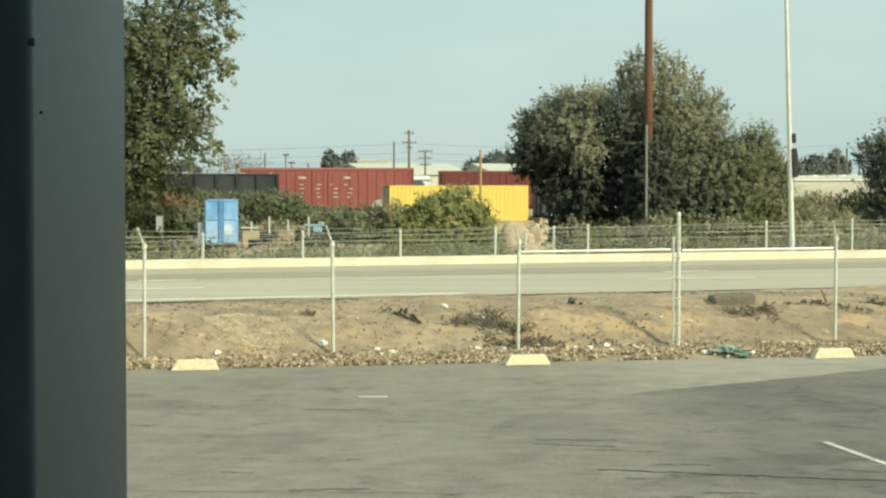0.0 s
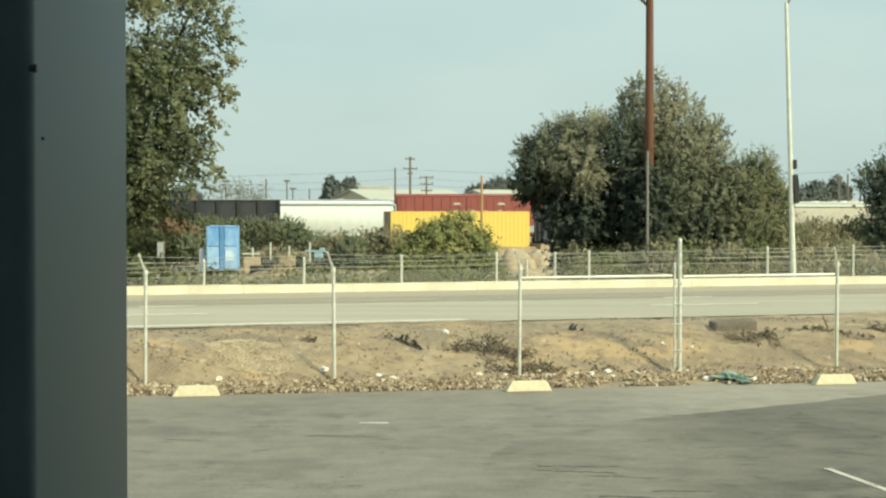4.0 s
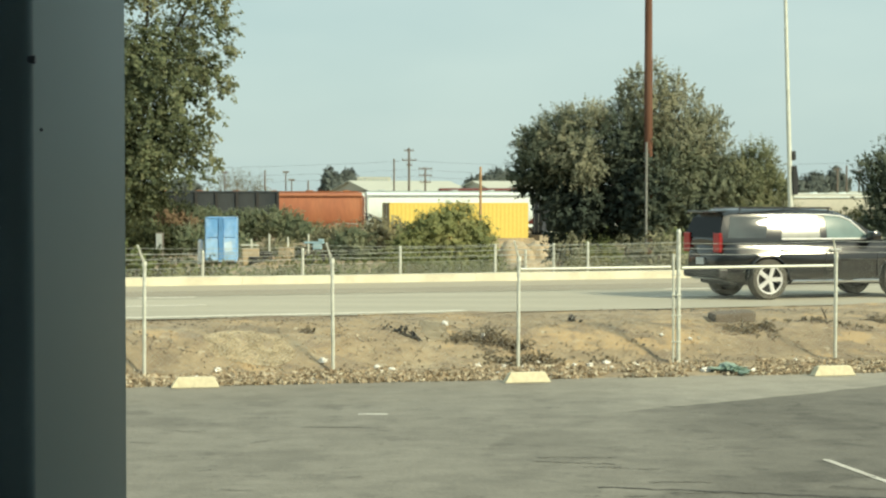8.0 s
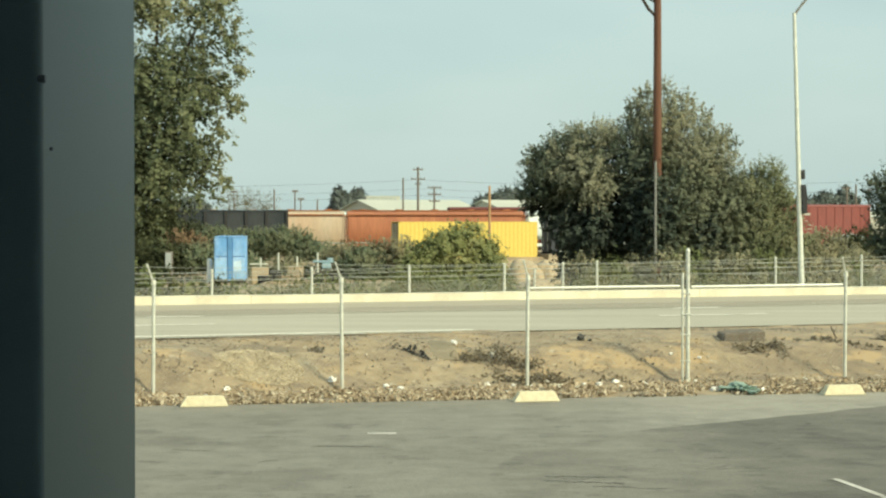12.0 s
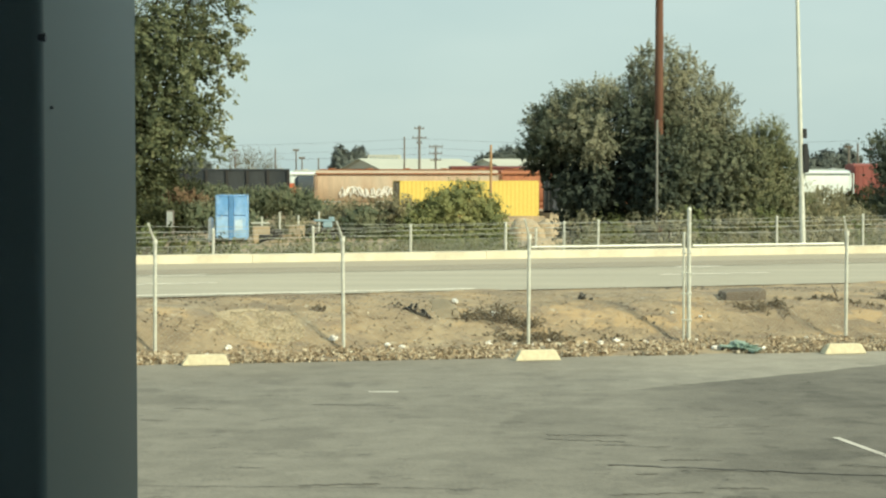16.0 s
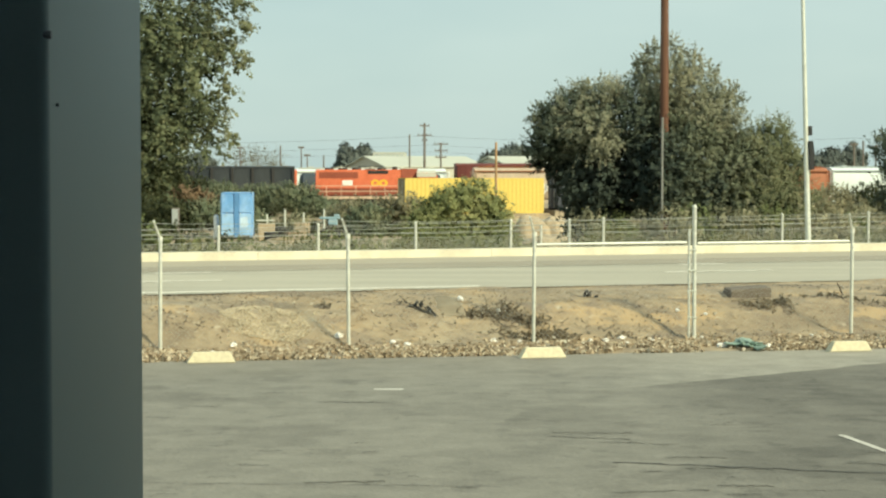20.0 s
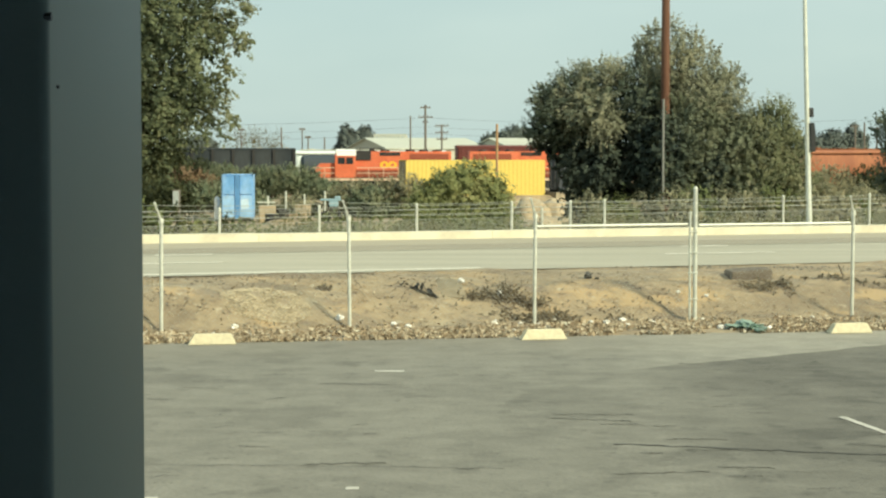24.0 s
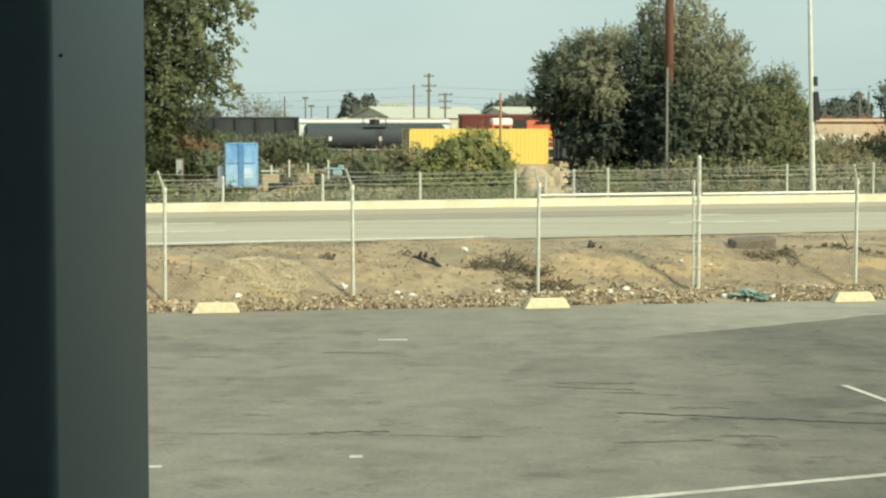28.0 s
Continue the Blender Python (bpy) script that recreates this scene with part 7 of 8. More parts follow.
    for s in (-1, 1):
        for a in (-wb / 2, wb / 2):
            b = bmesh.new()
            R0, R1, k = r * 1.14, r * 1.22, 16
            ring = []
            for i in range(k + 1):
                g = math.pi * i / k
                ring.append([b.verts.new((a + R * math.cos(g), s * y, r + R * math.sin(g))) for R, y in ((R0, W * 0.95 - bow(a)), (R0, W * 0.992 + 0.03 - bow(a)), (R1, W * 0.992 + 0.02 - bow(a)), (R1, W * 0.95 - bow(a)))])
            for p, q in zip(ring, ring[1:]):
                for i in range(4):
                    b.faces.new((p[i], p[(i + 1) % 4], q[(i + 1) % 4], q[i]))
            b.faces.new(ring[0])
            b.faces.new(ring[-1][::-1])
            part("arch_lip", b, M[S.get("arch", S["paint"])], body)
    b = bmesh.new()
    box(b, x0 + 0.4, -W * 0.78, S["sill"] - 0.06, x1 - 0.4, W * 0.78, S["sill"] + 0.3)
    part("underbody", b, M["black_plastic"], body)
    t["wheel_r"] = r
    for a in (-wb / 2, wb / 2):
        for s in (-1, 1):
            wheel(t, a, s, tr, r, S["rim"], S["spokes"], S.get("tyre_w", 0.26), S.get("twin", True))
    return t


def longer(S, k):
    """The same vehicle with all its lengths stretched."""
    flat = lambda pts: [(x * k, z) for x, z in pts]
    T = dict(S)
    T["wb"], T["ends"] = S["wb"] * k, tuple(x * k for x in S["ends"])
    for key in ("top", "roof", "windscreen", "rear_glass"):
        T[key] = flat(S[key])
    T["windows"] = [(flat(p), g) for p, g in S["windows"]]
    for key in ("seams", "handles"):
        T[key] = tuple(x * k for x in S[key])
    T["mirror"] = S["mirror"] * k
    T["tail"], T["head"] = (S["tail"][0] * k, *S["tail"][1:]), (S["head"][0] * k, *S["head"][1:])
    return T


SUV = dict(w=2.02, wb=3.04, r=0.42, track=1.76, ends=(-2.55, 2.33), sill=0.36, paint="paint_black",
           top=[(-2.55, 1.02), (-2.52, 1.17), (-2.36, 1.20), (0.9, 1.19), (1.15, 1.19), (1.95, 1.15), (2.2, 1.11), (2.30, 1.03), (2.33, 0.95)], belt=1.20,
           roof=[(-2.52, 1.19), (-2.47, 1.45), (-2.36, 1.80), (-2.18, 1.855), (-0.6, 1.875), (0.15, 1.84), (0.42, 1.74), (1.20, 1.18)], roof_w=0.685,
           windows=[([(-2.34, 1.27), (-1.54, 1.27), (-1.40, 1.72), (-2.22, 1.72)], "glass_car"), ([(-1.19, 1.27), (-0.32, 1.27), (-0.32, 1.74), (-1.10, 1.74)], "glass_soft"), ([(-0.16, 1.27), (0.86, 1.27), (0.42, 1.62), (0.20, 1.71), (-0.16, 1.74)], "glass_pale")],
           trim_from=1,
           windscreen=((1.12, 1.25), (0.46, 1.71)), rear_glass=((-2.505, 1.28), (-2.385, 1.70)), seams=(-1.40, -0.24, 0.98), handles=(-1.12, -0.02), handle="rim_alloy", mirror=0.80, tail_len=0.07, tail=(-2.56, 0.98, 1.38), head=(2.24, 0.92, 1.07), rim=0.30, spokes=5, twin=False, chrome_trim=True, sill_mat="chrome", tail_mat="lamp_red", step=0.04)
SEDAN = dict(w=1.90, wb=3.0, r=0.345, track=1.62, ends=(-2.58, 2.36), sill=0.24, paint="paint_navy",
             top=[(-2.58, 0.78), (-2.52, 0.97), (-2.2, 1.04), (-1.5, 1.03), (0.8, 0.98), (1.0, 0.97), (1.9, 0.84), (2.22, 0.74), (2.36, 0.58)], belt=1.0,
             roof=[(-2.0, 1.02), (-1.35, 1.32), (-0.85, 1.43), (-0.3, 1.46), (0.15, 1.42), (0.42, 1.32), (1.12, 0.97)], roof_w=0.68,
             windows=[([(-1.52, 1.05), (-1.28, 1.05), (-1.10, 1.28), (-1.25, 1.27)], "glass_car"), ([(-1.2, 1.05), (-0.32, 1.05), (-0.32, 1.38), (-0.85, 1.36), (-1.02, 1.30)], "glass_car"), ([(-0.24, 1.05), (0.78, 1.05), (0.30, 1.31), (0.10, 1.37), (-0.24, 1.39)], "glass_soft")],
             windscreen=((1.05, 1.02), (0.40, 1.36)), rear_glass=((-1.92, 1.07), (-1.30, 1.34)), seams=(-1.25, -0.28, 0.95), handles=(-0.98, 0.06), mirror=0.68, tail=(-2.57, 0.76, 0.89), tail_len=0.34, tail_taper=0.5, tail_mat="lamp_red", handle="rim_alloy", head=(2.18, 0.60, 0.74), rim=0.265, spokes=5, bumper="paint_navy", sill_mat="rim_alloy", step=0.02, tyre_w=0.24)
PICKUP = dict(shoulder=0.4, w=2.03, wb=3.86, r=0.425, track=1.74, ends=(-3.12, 2.66), sill=0.50, paint="paint_black",
              top=[(-3.12, 1.02), (-3.08, 1.37), (-2.98, 1.38), (-1.24, 1.38), (-1.18, 1.35), (1.15, 1.34), (1.4, 1.32), (2.3, 1.24), (2.55, 1.15), (2.66, 0.96)], belt=1.35,
              roof=[(-1.22, 1.33), (-1.20, 1.60), (-1.16, 1.95), (-1.05, 2.0), (-0.5, 2.03), (0.42, 2.03), (0.62, 1.98), (1.36, 1.33)], roof_w=0.81,
              windows=[([(-1.06, 1.41), (-0.03, 1.41), (-0.03, 1.91), (-1.02, 1.90)], "glass_soft"), ([(0.06, 1.41), (1.12, 1.41), (0.62, 1.85), (0.48, 1.91), (0.06, 1.92)], "glass_pale")],
              windscreen=((1.27, 1.40), (0.66, 1.93)), rear_glass=((-1.205, 1.40), (-1.165, 1.92)), seams=(-1.14, 0.01, 1.2), handles=(-0.86, 0.28), mirror=1.02, mirror_paint="black_plastic", round=0.14, handle="rim_alloy", tail=(-3.13, 0.98, 1.31), tail_mat="lamp_red", tail_len=0.20, tail_taper=0.75, head_len=0.22, head=(2.56, 0.98, 1.16), rim=0.29, spokes=6, twin=False, arch="grey_tank", sill_mat="chrome", step=0.07, tyre_w=0.28)
CROSSOVER = dict(seam_mat="plate", w=1.84, wb=2.66, r=0.36, track=1.58, ends=(-2.22, 2.28), sill=0.30, paint="paint_car_white",
                 top=[(-2.22, 0.86), (-2.16, 1.05), (-1.9, 1.10), (0.8, 1.02), (1.0, 1.01), (1.85, 0.92), (2.14, 0.82), (2.28, 0.62)], belt=1.08,
                 roof=[(-2.14, 1.07), (-2.06, 1.30), (-1.93, 1.54), (-1.76, 1.61), (-0.9, 1.665), (-0.1, 1.66), (0.2, 1.58), (1.22, 1.04)], roof_w=0.72,
                 windows=[([(-1.58, 1.34), (-1.13, 1.17), (-1.11, 1.51), (-1.38, 1.47)], "glass_car"), ([(-1.06, 1.15), (-0.36, 1.13), (-0.36, 1.54), (-0.99, 1.53)], "glass_car"), ([(-0.27, 1.12), (0.82, 1.11), (0.27, 1.46), (0.07, 1.53), (-0.27, 1.54)], "glass_pale")],
                 windscreen=((1.12, 1.10), (0.28, 1.53)), rear_glass=((-2.11, 1.15), (-1.96, 1.48)), seams=(-1.20, -0.31, 0.95), handles=(-0.98, 0.0), handle="paint_car_white", head_mat="lamp_smoke", mirror=0.76, mirror_paint="black_plastic", tail=(-2.19, 0.93, 1.07), tail_len=0.18, head=(2.08, 0.70, 0.84), rim=0.245, spokes=5, arch="black_plastic", sill_mat="black_plastic", step=0.08, tyre_w=0.23)

SUV, SEDAN, CROSSOVER = longer(SUV, 1.035), longer(SEDAN, 1.03), longer(CROSSOVER, 1.04)
suv = car("suv", "glossy black large suv with chrome window trim", "suv", SUV)
for s in (-1, 1):
    bm = bmesh.new()
    rod(bm, (-2.05, s * 0.57, 1.895), (0.1, s * 0.57, 1.895), 0.018, seg=6)
    for x in (-2.05, -1.0, 0.05):
        rod(bm, (x, s * 0.57, 1.83), (x, s * 0.57, 1.895), 0.018, seg=6)
    part("roof_rail", bm, M["black_plastic"], suv)
bm = bmesh.new()
box(bm, -2.64, -0.66, 1.80, -2.40, 0.66, 1.84)
bevel(bm, 0.015)
part("spoiler", bm, M["paint_black"], suv)
sedan = car("sedan", "glossy dark blue sedan with bright alloy wheels", "car", SEDAN)
pickup = car("pickup_truck", "glossy black crew-cab pickup truck with a covered bed", "pickup truck", PICKUP)
bm2 = bmesh.new()
box(bm2, -3.02, -0.86, 1.39, -1.27, 0.86, 1.425)
bevel(bm2, 0.012)
part("bed_cover", bm2, M["black_plastic"], pickup, "matt black bed cover")
bm2 = bmesh.new()
plate_of(bm2, [(-2.62, -0.985, 1.18), (-2.30, -0.985, 1.18), (-2.28, -0.97, 1.25), (-2.60, -0.97, 1.25)], (0, -1, 0), 0.012)
part("badge", bm2, M["rim_alloy"], pickup, "plain bright badge shape")
for s in (-1, 1):
    for z, h in ((0.70, 0.05),):
        bm2 = bmesh.new()
        box(bm2, -1.1, s * 0.995, z, 1.25, s * 1.03, z + h)
        bevel(bm2, 0.01)
        part("side_moulding", bm2, M["chrome"], pickup, "thin chrome side moulding")
crossover = car("crossover", "white compact crossover car with dark wheel arches", "car", CROSSOVER)
bm2 = bmesh.new()
prism(bm2, [(-2.07, 1.575), (-1.66, 1.60), (-1.66, 1.635), (-2.08, 1.605)], -0.58, 0.58)
bevel(bm2, 0.01)
part("spoiler", bm2, M["paint_car_white"], crossover)
for s in (-1, 1):
    bm2 = bmesh.new()
    tube(bm2, [(-1.5, s * 0.60, 1.655), (-1.4, s * 0.60, 1.70), (-0.2, s * 0.60, 1.715), (-0.05, s * 0.60, 1.66)], 0.016, 6)
    part("roof_rail", bm2, M["plate"], crossover)


def box_truck():
    t = thing("box_truck", "white box truck crossing the yard", "truck")
    b = bmesh.new()
    box(b, -2.70, -1.2, 0.58, 2.1, 1.2, 3.17)
    bevel(b, 0.05, 2)
    part("cargo_box", b, M["truck_white"], t, "plain white cargo box")
    b = bmesh.new()
    prism(b, [(2.25, 0.40), (3.82, 0.40), (3.88, 1.15), (3.68, 1.95), (3.5, 2.08), (2.25, 2.1)], -1.02, 1.02)
    bevel(b, 0.07, 2)
    c = part("cab", b, M["truck_white"], t, smooth=35)
    for s in (-1, 1):
        b = bmesh.new()
        plate_of(b, [(2.65, s * 1.02, 1.25), (3.66, s * 1.02, 1.20), (3.48, s * 1.02, 1.88), (2.65, s * 1.02, 1.88)], (0, s, 0), 0.012)
        part("cab_window", b, M["window_dark"], c)
        b = bmesh.new()
        box(b, 3.68, s * 1.08, 1.3, 3.76, s * 1.26, 1.7)
        part("wing_mirror", b, M["black_plastic"], c)
    b = bmesh.new()
    plate_of(b, [(3.86, -0.9, 1.22), (3.86, 0.9, 1.22), (3.69, 0.85, 1.9), (3.69, -0.85, 1.9)], (1, 0, 0.25), 0.012)
    part("windscreen", b, M["window_dark"], c)
    b = bmesh.new()
    box(b, -2.9, -0.45, 0.3, 3.4, 0.45, 0.56)
    part("chassis", b, M["bogie_steel"], t)
    for x in (-1.7, 2.9):
        for s in (-1, 1):
            b = bmesh.new()
            rod(b, (x, s * 0.75, 0.37), (x, s * 1.05, 0.37), 0.37, seg=18)
            bevel(b, 0.05)
            w = part("wheel", b, M["rubber"], t, smooth=40)
            b = bmesh.new()
            rod(b, (x, s * 1.05, 0.37), (x, s * 1.07, 0.37), 0.2, 0.18, 12)
            part("hub", b, M["galvanised"], w)
    return t


truck = box_truck()

# ---- litter and debris on the bank ----
def litter(n, seed):
    rng = random.Random(seed)
    out = []
    while len(out) < n:
        x = rng.uniform(-7.5, 12.5)
        d = abs(rng.gauss(0, 0.6)) if rng.random() < 0.985 else rng.uniform(0, 2.4)
        y = lot_edge(x) - 0.12 + d * (1.5 + 0.12 * math.sin(x * 1.7))
        if noise.noise((x * 1.3, y * 1.3, 5)) < rng.uniform(-0.55, 0.35):
            out.append((x, y, max(0, ground_z(x, y)) + rng.uniform(0.003, 0.035)))
    return out


tagged(leaves("leaf_litter", litter(21000, 3), 0.05, M["leaf_litter"], 3), "dry brown fallen leaves along the lot edge", "leaf litter", kind="stuff")


def scatter_stones(name, x, y, rx, ry, n, r, mat, seed, label, category):
    rng = random.Random(seed)
    verts, faces = [], []
    base = [(1, 0, 0), (-1, 0, 0), (0, 1, 0), (0, -1, 0), (0, 0, 1), (0, 0, -1)]
    tri = [(0, 2, 4), (2, 1, 4), (1, 3, 4), (3, 0, 4), (2, 0, 5), (1, 2, 5), (3, 1, 5), (0, 3, 5)]
    for k in range(n):
        a, d = rng.uniform(0, 6.283), math.sqrt(rng.random())
        px, py = x + rx * d * math.cos(a), y + ry * d * math.sin(a)
        s = r * rng.uniform(0.4, 1.5)
        z = ground_z(px, py)
        k0 = len(verts)
        c, q = math.cos(a * 7), math.sin(a * 7)
        for bx, by, bz in base:
            j = rng.uniform(0.7, 1.3)
            verts.append((px + s * j * (bx * c - by * q), py + s * j * (bx * q + by * c), z + s * 0.35 + s * 0.6 * j * bz))
        faces += [tuple(k0 + i for i in t) for t in tri]
    return tagged(sheet(name, verts, faces, M[mat]), label, category, kind="stuff")


scatter_stones("gravel", -3.2, 29.72, 0.75, 0.42, 4200, 0.015, "gravel_pale", 1, "pale gravel fan spilled down the bank", "gravel")
scatter_stones("gravel", 2.0, 31.0, 9.0, 1.9, 4200, 0.016, "dirt", 2, "small clods and stones on the dirt bank", "gravel")
scatter_stones("clods", 1.5, 30.7, 8.0, 1.2, 900, 0.019, "slab", 28, "dark loose clods on the eroded bank", "clods")
scatter_stones("gravel", 2.0, 34.1, 9.0, 0.5, 900, 0.018, "ballast", 3, "small grey stones at the road edge", "gravel")
for x, y, rx, ry, n, r, mat, seed in ((-2.3, 30.42, 0.14, 0.06, 60, 0.022, "slab", 21), (5.45, 32.3, 0.6, 0.15, 130, 0.018, "slab", 22), (1.1, 30.5, 0.6, 0.25, 220, 0.015, "slab", 23), (2.3, 30.0, 1.4, 0.3, 200, 0.014, "gravel_pale", 24), (-4.6, 29.4, 0.6, 0.15, 90, 0.018, "slab", 25), (7.0, 32.9, 0.9, 0.1, 120, 0.016, "slab", 26), (3.2, 31.0, 1.6, 0.15, 160, 0.014, "slab", 27)):
    scatter_stones("clods", x, y, rx, ry, n, r, mat, seed, "loose clods and stones on the eroded bank", "clods")
scatter_stones("pebbles", 1.0, 22.0, 7.0, 6.0, 420, 0.010, "tar", 4, "dark specks and pebbles on the asphalt", "pebbles")


def brush(x, y, rx, ry, h, n, seed, label):
    """A tangle of forked dry twigs with some dead leaves on them."""
    rng = random.Random(seed)
    t = thing("brush_pile", label, "brush")
    bm = bmesh.new()
    pts = []
    for k in range(n):
        a = Vector((x + rng.gauss(0, rx * 0.5), y + rng.gauss(0, ry * 0.5), 0))
        a.z = ground_z(a.x, a.y) - 0.01
        d = Vector((rng.gauss(0, 0.8), rng.gauss(0, 0.4), rng.uniform(0.05, 1.0))).normalized()
        r = 0.008
        for j in range(4):
            b = a + d * h * rng.uniform(0.25, 0.5)
            b.z = max(b.z, ground_z(b.x, b.y) + 0.01)
            rod(bm, a, b, r, r * 0.75, 4)
            if j:
                side = (d + Vector((rng.gauss(0, 0.7), rng.gauss(0, 0.5), rng.gauss(0, 0.4)))).normalized()
                rod(bm, b, b + side * h * 0.35, r * 0.6, r * 0.4, 4)
                pts.append(b + side * h * 0.35)
            pts += [a.lerp(b, rng.random()) for i in range(2)]
            d = (d + Vector((rng.gauss(0, 0.35), rng.gauss(0, 0.25), rng.uniform(-0.5, 0.1)))).normalized()
            a, r = b, r * 0.75
    tagged(part("twig_tangle", bm, M["twig"], t), kind="stuff")
    leaves("dead_foliage", [(p.x, p.y, max(p.z, ground_z(p.x, p.y) + 0.01)) for p in pts], 0.030, M["dead_leaf"], seed, t)


brush(0.80, 30.84, 0.26, 0.14, 0.20, 60, 1, "tangle of brown dry branches on the bank")
brush(1.20, 30.76, 0.28, 0.12, 0.13, 55, 2, "dark dry brush on the dirt bank")
brush(1.65, 30.55, 0.34, 0.12, 0.09, 60, 11, "low grey dry weeds and twigs on the bank")
brush(0.27, 30.72, 0.22, 0.08, 0.10, 34, 12, "thin dark dry twigs on the bank")
brush(0.95, 30.35, 0.45, 0.12, 0.06, 50, 13, "low grey dry weeds and twigs on the bank")
brush(1.45, 30.40, 0.5, 0.12, 0.07, 50, 3, "low grey dry weeds and twigs on the bank")
brush(5.30, 32.28, 0.36, 0.10, 0.09, 44, 4, "dark dry brush below the asphalt slab")
brush(5.74, 32.45, 0.20, 0.08, 0.10, 40, 14, "dark dry brush below the asphalt slab")
brush(6.95, 32.98, 0.7, 0.05, 0.05, 40, 7, "thin dry twigs lying on the bank")
brush(8.1, 33.5, 0.2, 0.08, 0.12, 24, 5, "small dark tuft of dry brush")
brush(-2.3, 30.45, 0.12, 0.05, 0.05, 14, 6, "small dark tuft of dry weeds")
brush(2.7, 30.75, 0.5, 0.1, 0.03, 18, 8, "low dry weeds near the fence foot")


def crumple(name, x, y, sx, sy, sz, mat, seed, label, category):
    bm = bmesh.new()
    bmesh.ops.create_icosphere(bm, subdivisions=2 if sx < 0.5 else 4, radius=0.5)
    for v in bm.verts:
        v.co *= 0.85 + 0.75 * noise.noise(v.co * 3.6 + Vector((seed * 3.7, 0, 0))) + (0.5 * noise.noise(v.co * 11) if sx > 0.5 else 0)
        v.co = Vector((v.co.x * sx, v.co.y * sy, max(-0.3, v.co.z) * sz))
    o = part(name, bm, M[mat])
    o.matrix_world = pose(x, y, max(0, ground_z(x, y)) + sz * 0.28, 0, 0, seed * 40)
    return tagged(o, label, category)


crumple("plastic_bag", -1.97, 29.64, 0.18, 0.12, 0.11, "paper_white", 1, "crumpled white plastic bag on the dirt", "litter")
crumple("paper_cup", -3.62, 29.02, 0.18, 0.10, 0.10, "paper_white", 2, "crushed white paper cup on the dirt", "litter")
crumple("paper_scrap", -3.84, 28.1, 0.09, 0.08, 0.07, "paper_white", 3, "small crumpled white paper scrap", "litter")
crumple("paper_scrap", -3.2, 27.9, 0.09, 0.07, 0.06, "paper_white", 4, "small crumpled white paper scrap", "litter")
crumple("paper_scrap", -1.64, 28.6, 0.22, 0.12, 0.05, "concrete", 5, "flattened pale cardboard scrap", "litter")
crumple("food_box", 0.03, 31.33, 0.16, 0.12, 0.12, "paper_white", 6, "white takeaway box on the bank", "litter")
crumple("food_box", 0.71, 30.90, 0.16, 0.12, 0.13, "paper_white", 7, "white takeaway box on the bank", "litter")
crumple("cardboard", 1.77, 29.95, 0.26, 0.18, 0.05, "concrete", 8, "flattened pale cardboard scrap", "litter")
for k, (x, y, s) in enumerate(((0.59, 30.03, 0.13), (1.02, 30.14, 0.10), (2.21, 30.25, 0.12), (2.46, 30.2, 0.14), (2.77, 30.62, 0.16), (1.6, 30.42, 0.11), (3.25, 30.6, 0.09), (-0.84, 29.42, 0.14), (-1.08, 29.68, 0.13), (-3.25, 28.08, 0.10), (-3.85, 28.13, 0.10), (-0.4, 29.0, 0.09), (-1.0, 29.2, 0.08), (3.8, 29.8, 0.08), (6.0, 30.3, 0.07), (3.85, 31.75, 0.11), (4.35, 31.8, 0.11), (-5.2, 28.3, 0.08), (7.6, 30.6, 0.09))):
    crumple("paper_scrap", x, y, s, s * 0.7, s * 0.55, "paper_white", k + 10, "small crumpled white paper scrap", "litter")
rw = random.Random(77)
for k in range(22):
    x = rw.gauss(2.3, 1.1) if k < 14 else rw.uniform(-4, 8)
    y = lot_edge(x) + rw.uniform(0.7, 2.3)
    s = rw.uniform(0.05, 0.11)
    crumple("paper_scrap", x, y, s, s * 0.8, s * 0.4, "paper_white" if k % 3 else "concrete", k + 50, "small crumpled pale paper scrap", "litter")
crumple("plastic_sheet", 4.62, 29.0, 0.78, 0.42, 0.17, "green_plastic", 30, "crumpled green plastic sheet by the fence", "litter")
crumple("plastic_bag", 4.24, 29.2, 0.17, 0.12, 0.10, "paper_white", 31, "crumpled white plastic bag by the fence", "litter")
crumple("plastic_bag", 4.97, 28.98, 0.17, 0.11, 0.11, "paper_white", 32, "crumpled white plastic bag by the fence", "litter")
crumple("rock", 2.29, 32.08, 0.19, 0.16, 0.17, "tar", 33, "dark round rock on the bank", "rock")
crumple("rock", 2.44, 32.05, 0.09, 0.08, 0.06, "tar", 34, "small dark rock on the bank", "rock")
# torn tyre strip draped over the bank
bm = bmesh.new()
for a, c, w, h in (((-0.84, 30.80), (-0.34, 30.49), 0.10, 0.14), ((-1.02, 30.92), (-0.82, 30.72), 0.05, 0.10)):
    rows = []
    for k in range(15):
        s = k / 14
        p = Vector(a).lerp(Vector(c), s) + Vector((0.02 * math.sin(s * 9), 0))
        rows.append([])
        for i in range(3):
            d = (i - 1) * w * (1.1 - 0.7 * s) * (1 + 0.35 * math.sin(k * 2.7 + i))
            rows[-1].append(bm.verts.new((p.x, p.y + d, ground_z(p.x, p.y + d) + 0.012 + h * math.sin(math.pi * min(1, s * 1.15)) * (0.6 + 0.4 * math.sin(k * 1.9 + i)))))
    for q, r in zip(rows, rows[1:]):
        for i in range(2):
            bm.faces.new((q[i], q[i + 1], r[i + 1], r[i]))
bmesh.ops.solidify(bm, geom=bm.faces[:], thickness=0.02)
tagged(part("tyre_strip", bm, M["tar"], smooth=40), "torn black tyre strip lying on the bank", "tyre scrap")
bm = bmesh.new()
box(bm, -0.41, -0.24, 0, 0.41, 0.24, 0.26)
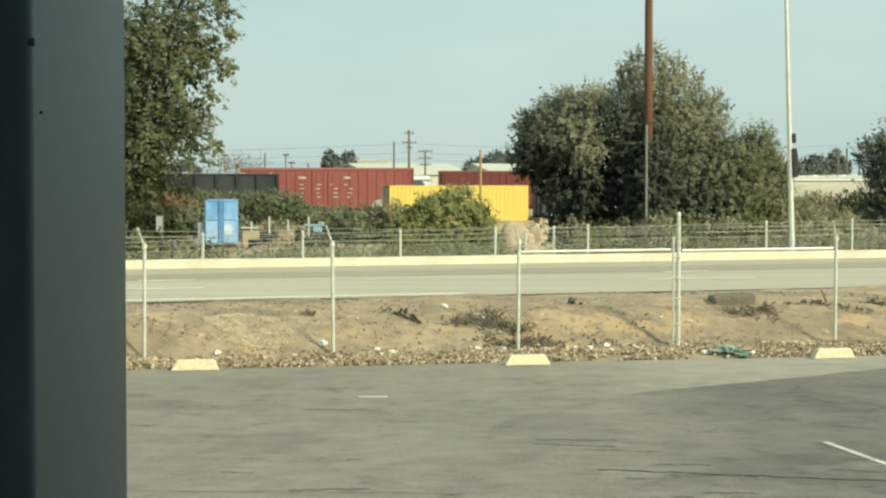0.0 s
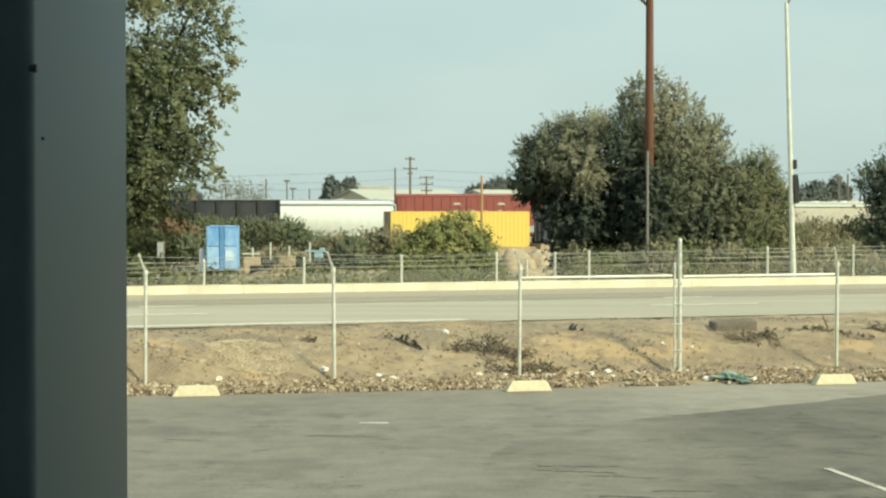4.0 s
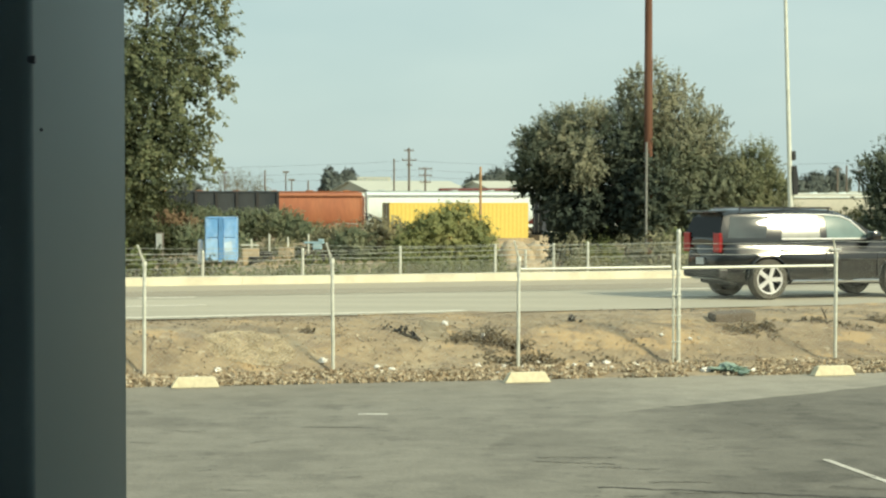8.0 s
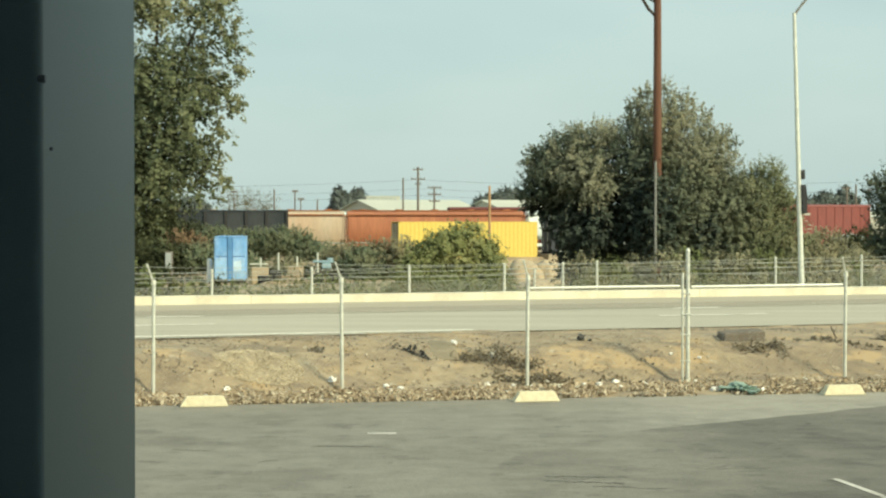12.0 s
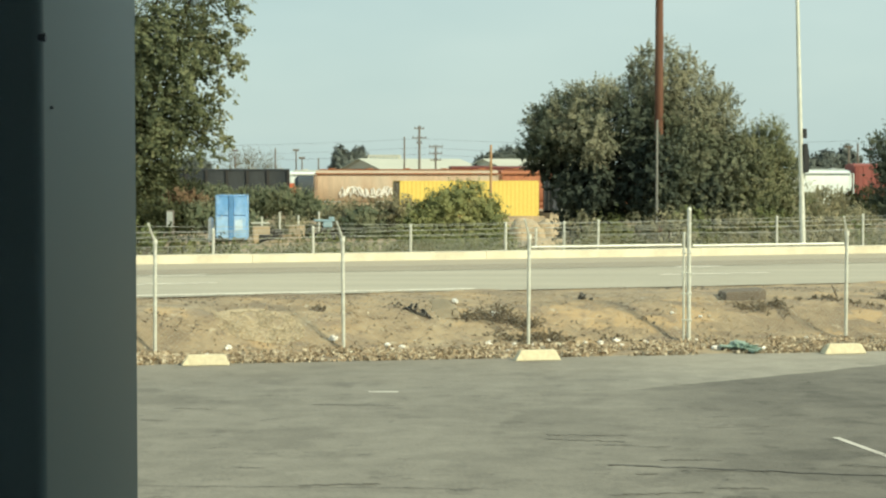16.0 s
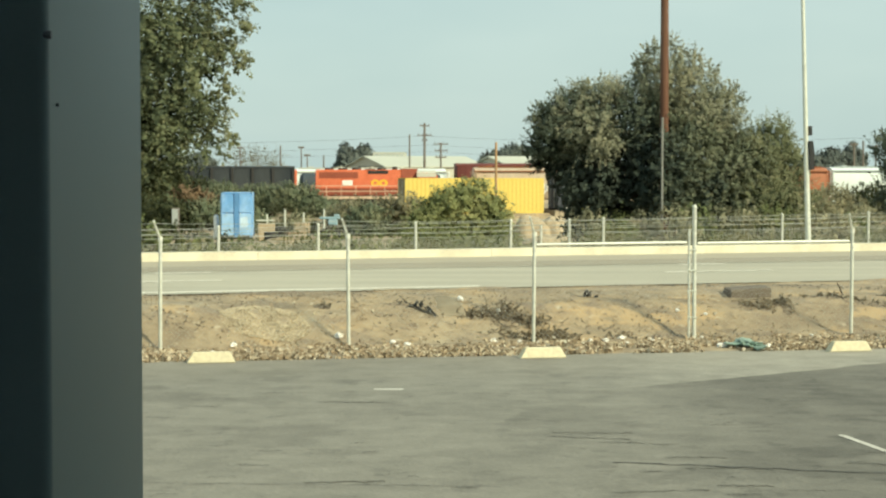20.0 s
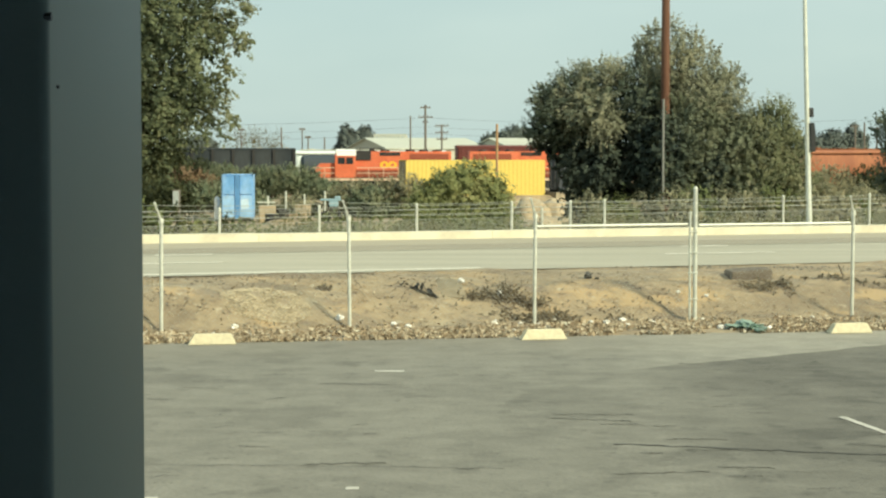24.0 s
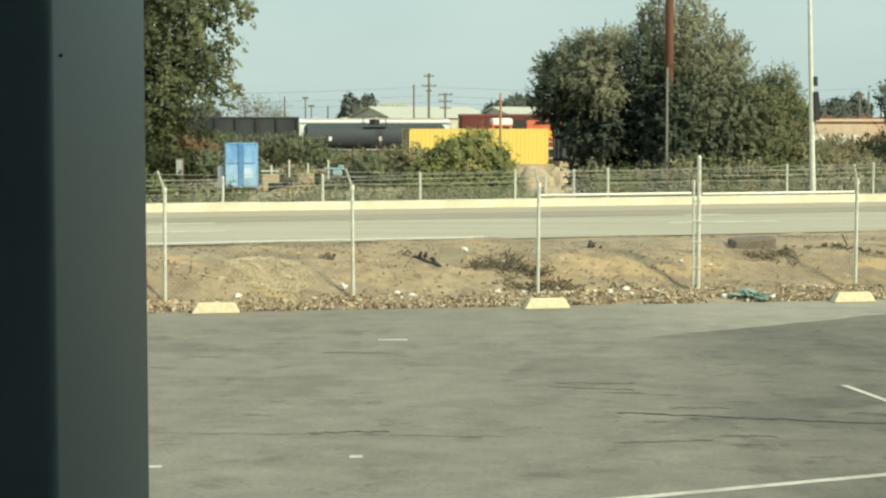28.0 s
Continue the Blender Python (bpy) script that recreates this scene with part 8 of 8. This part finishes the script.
for v in bm.verts:
    v.co += Vector((0.04 * math.sin(v.co.y * 9), 0.03 * math.sin(v.co.x * 7), 0.02 * math.sin(v.co.x * 5)))
bevel(bm, 0.03, 2)
o = part("asphalt_slab", bm, M["slab"])
o.matrix_world = pose(5.26, 32.95, 0.50, 3, 0, 17)
tagged(o, "dark broken asphalt slab on the bank", "asphalt slab")
# smooth concrete apron that runs down the bank beside the tyre strip
bm = bmesh.new()
grid = []
for i in range(9):
    grid.append([])
    for j in range(13):
        u, v = i / 8, j / 12
        px, py = -0.50 + 0.50 * u + 0.12 * (1 - v), 30.55 + 0.95 * v + 0.10 * u
        edge = min(u, 1 - u, v * 1.2, 1) * 4
        grid[-1].append(bm.verts.new((px, py, 0.035 * min(1, edge) + (ground_z(-0.25, py) * 0.75 + ground_z(px, py) * 0.25) - 0.01)))
for a, c in zip(grid, grid[1:]):
    for j in range(12):
        bm.faces.new((a[j], c[j], c[j + 1], a[j + 1]))
bmesh.ops.solidify(bm, geom=bm.faces[:], thickness=0.12)
tagged(part("culvert_apron", bm, M["apron"], smooth=50), "smooth grey concrete apron set in the bank", "concrete apron")
bm = bmesh.new()
rod(bm, (7.08, 33.3, 0.58), (6.98, 33.34, 0.82), 0.02, 0.012, 5)
rod(bm, (7.03, 33.32, 0.70), (7.09, 33.34, 0.80), 0.01, 0.005, 4)
tagged(part("stick", bm, M["twig"]), "dry stick standing in the bank", "stick")

# ---- the moving train ----
TRAIN = [(boxcar("faded red boxcar with white stencil marks", 18.2, 5.2, "red_car"), -12.03, 0),
         (covered_hopper("white covered hopper car with rounded sides", 19.1, 4.55, "white_car", "wall_grey", platform=0.35), -30.4, 0),
         (covered_hopper("rusty orange covered hopper car", 18.55, 4.5, "orange_car", "rust", square=True, platform=0.15), -49.2, 0),
         (covered_hopper("faded beige covered hopper car with rust and graffiti", 19.1, 4.5, "beige_car", "rust", 4, True, 0.15), -68.05, 0),
         (locomotive("bright orange diesel locomotive with a cream cab roof", 15.6, "wall_cream", 3.15, 0.32), -86.6, 0),
         (locomotive("bright orange diesel locomotive with a white cab roof", 15.1, "truck_white", 3.05), -102.7, 180)]
TRAIN_SPEED = 3.95


def straight(ob, place):
    """Even motion from start to end."""
    times = [0, 1 / 30] + list(range(1, 28)) + [28 - 1 / 30, 28]
    walk(ob, [(t, place(t)) for t in times])


def drive(ob, base, wb, track, u0, t0, speed, heading):
    """Along the road: the near rear wheel stands u0 metres along its line at t0. heading 1: to the right, -1: to the left."""
    def place(t):
        p = along_road(base, u0 + heading * (speed * (t - t0) + wb / 2), track / 2, 0)
        return pose(p.x, p.y, ROAD_Z if heading > 0 else FAR_Z, 0, 0, math.degrees(ANG) + (0 if heading > 0 else 180))
    straight(ob, place)
    r = ob["wheel_r"]
    turn = math.degrees(speed / r)
    steps = int(3.6 * turn / 75)
    for w in [c for c in ob.children if c.name.startswith("wheel")]:
        loc = w.location.copy()
        rows = [(0, pose(loc.x, loc.y, loc.z))]
        for k in range(steps + 1):
            a = k * 75.0
            rows.append((max(0.05, t0 - 1.8) + a / turn, pose(loc.x, loc.y, loc.z, 0, a, 0)))
        rows.append((28, rows[-1][1]))
        walk(w, rows)


def motions():
    for ob, s0, yaw in TRAIN:
        straight(ob, lambda t, s0=s0, yaw=yaw: track_pose(s0 + TRAIN_SPEED * t, 188, yaw))
    drive(suv, 34.9, SUV["wb"], 2.0, 1.75, 7.6, 13.5, 1)
    drive(sedan, 40.5, SEDAN["wb"], 1.85, -0.95, 5.5, 15.05, 1)
    drive(pickup, 43.1, PICKUP["wb"], 2.0, 2.64, 15.0, 13.65, 1)
    drive(crossover, 51.4, CROSSOVER["wb"], 1.8, 2.54, 18.0, 17.9, -1)
    def truck_place(t):
        x = min(48.0, max(-90.0, -13.1 - 19.9 * (t - 9.5)))
        return pose(x, 156.3 + 0.5 * x, YARD_Z - 0.20, 0, 0, 180 + math.degrees(math.atan(0.5)))
    walk(truck, [(t, truck_place(t)) for t in (0, 6.2, 6.434, 6.5, 6.6, 7, 7.5, 8, 9, 10, 11, 12, 13, 13.2, 13.416, 14, 28)])


motions()
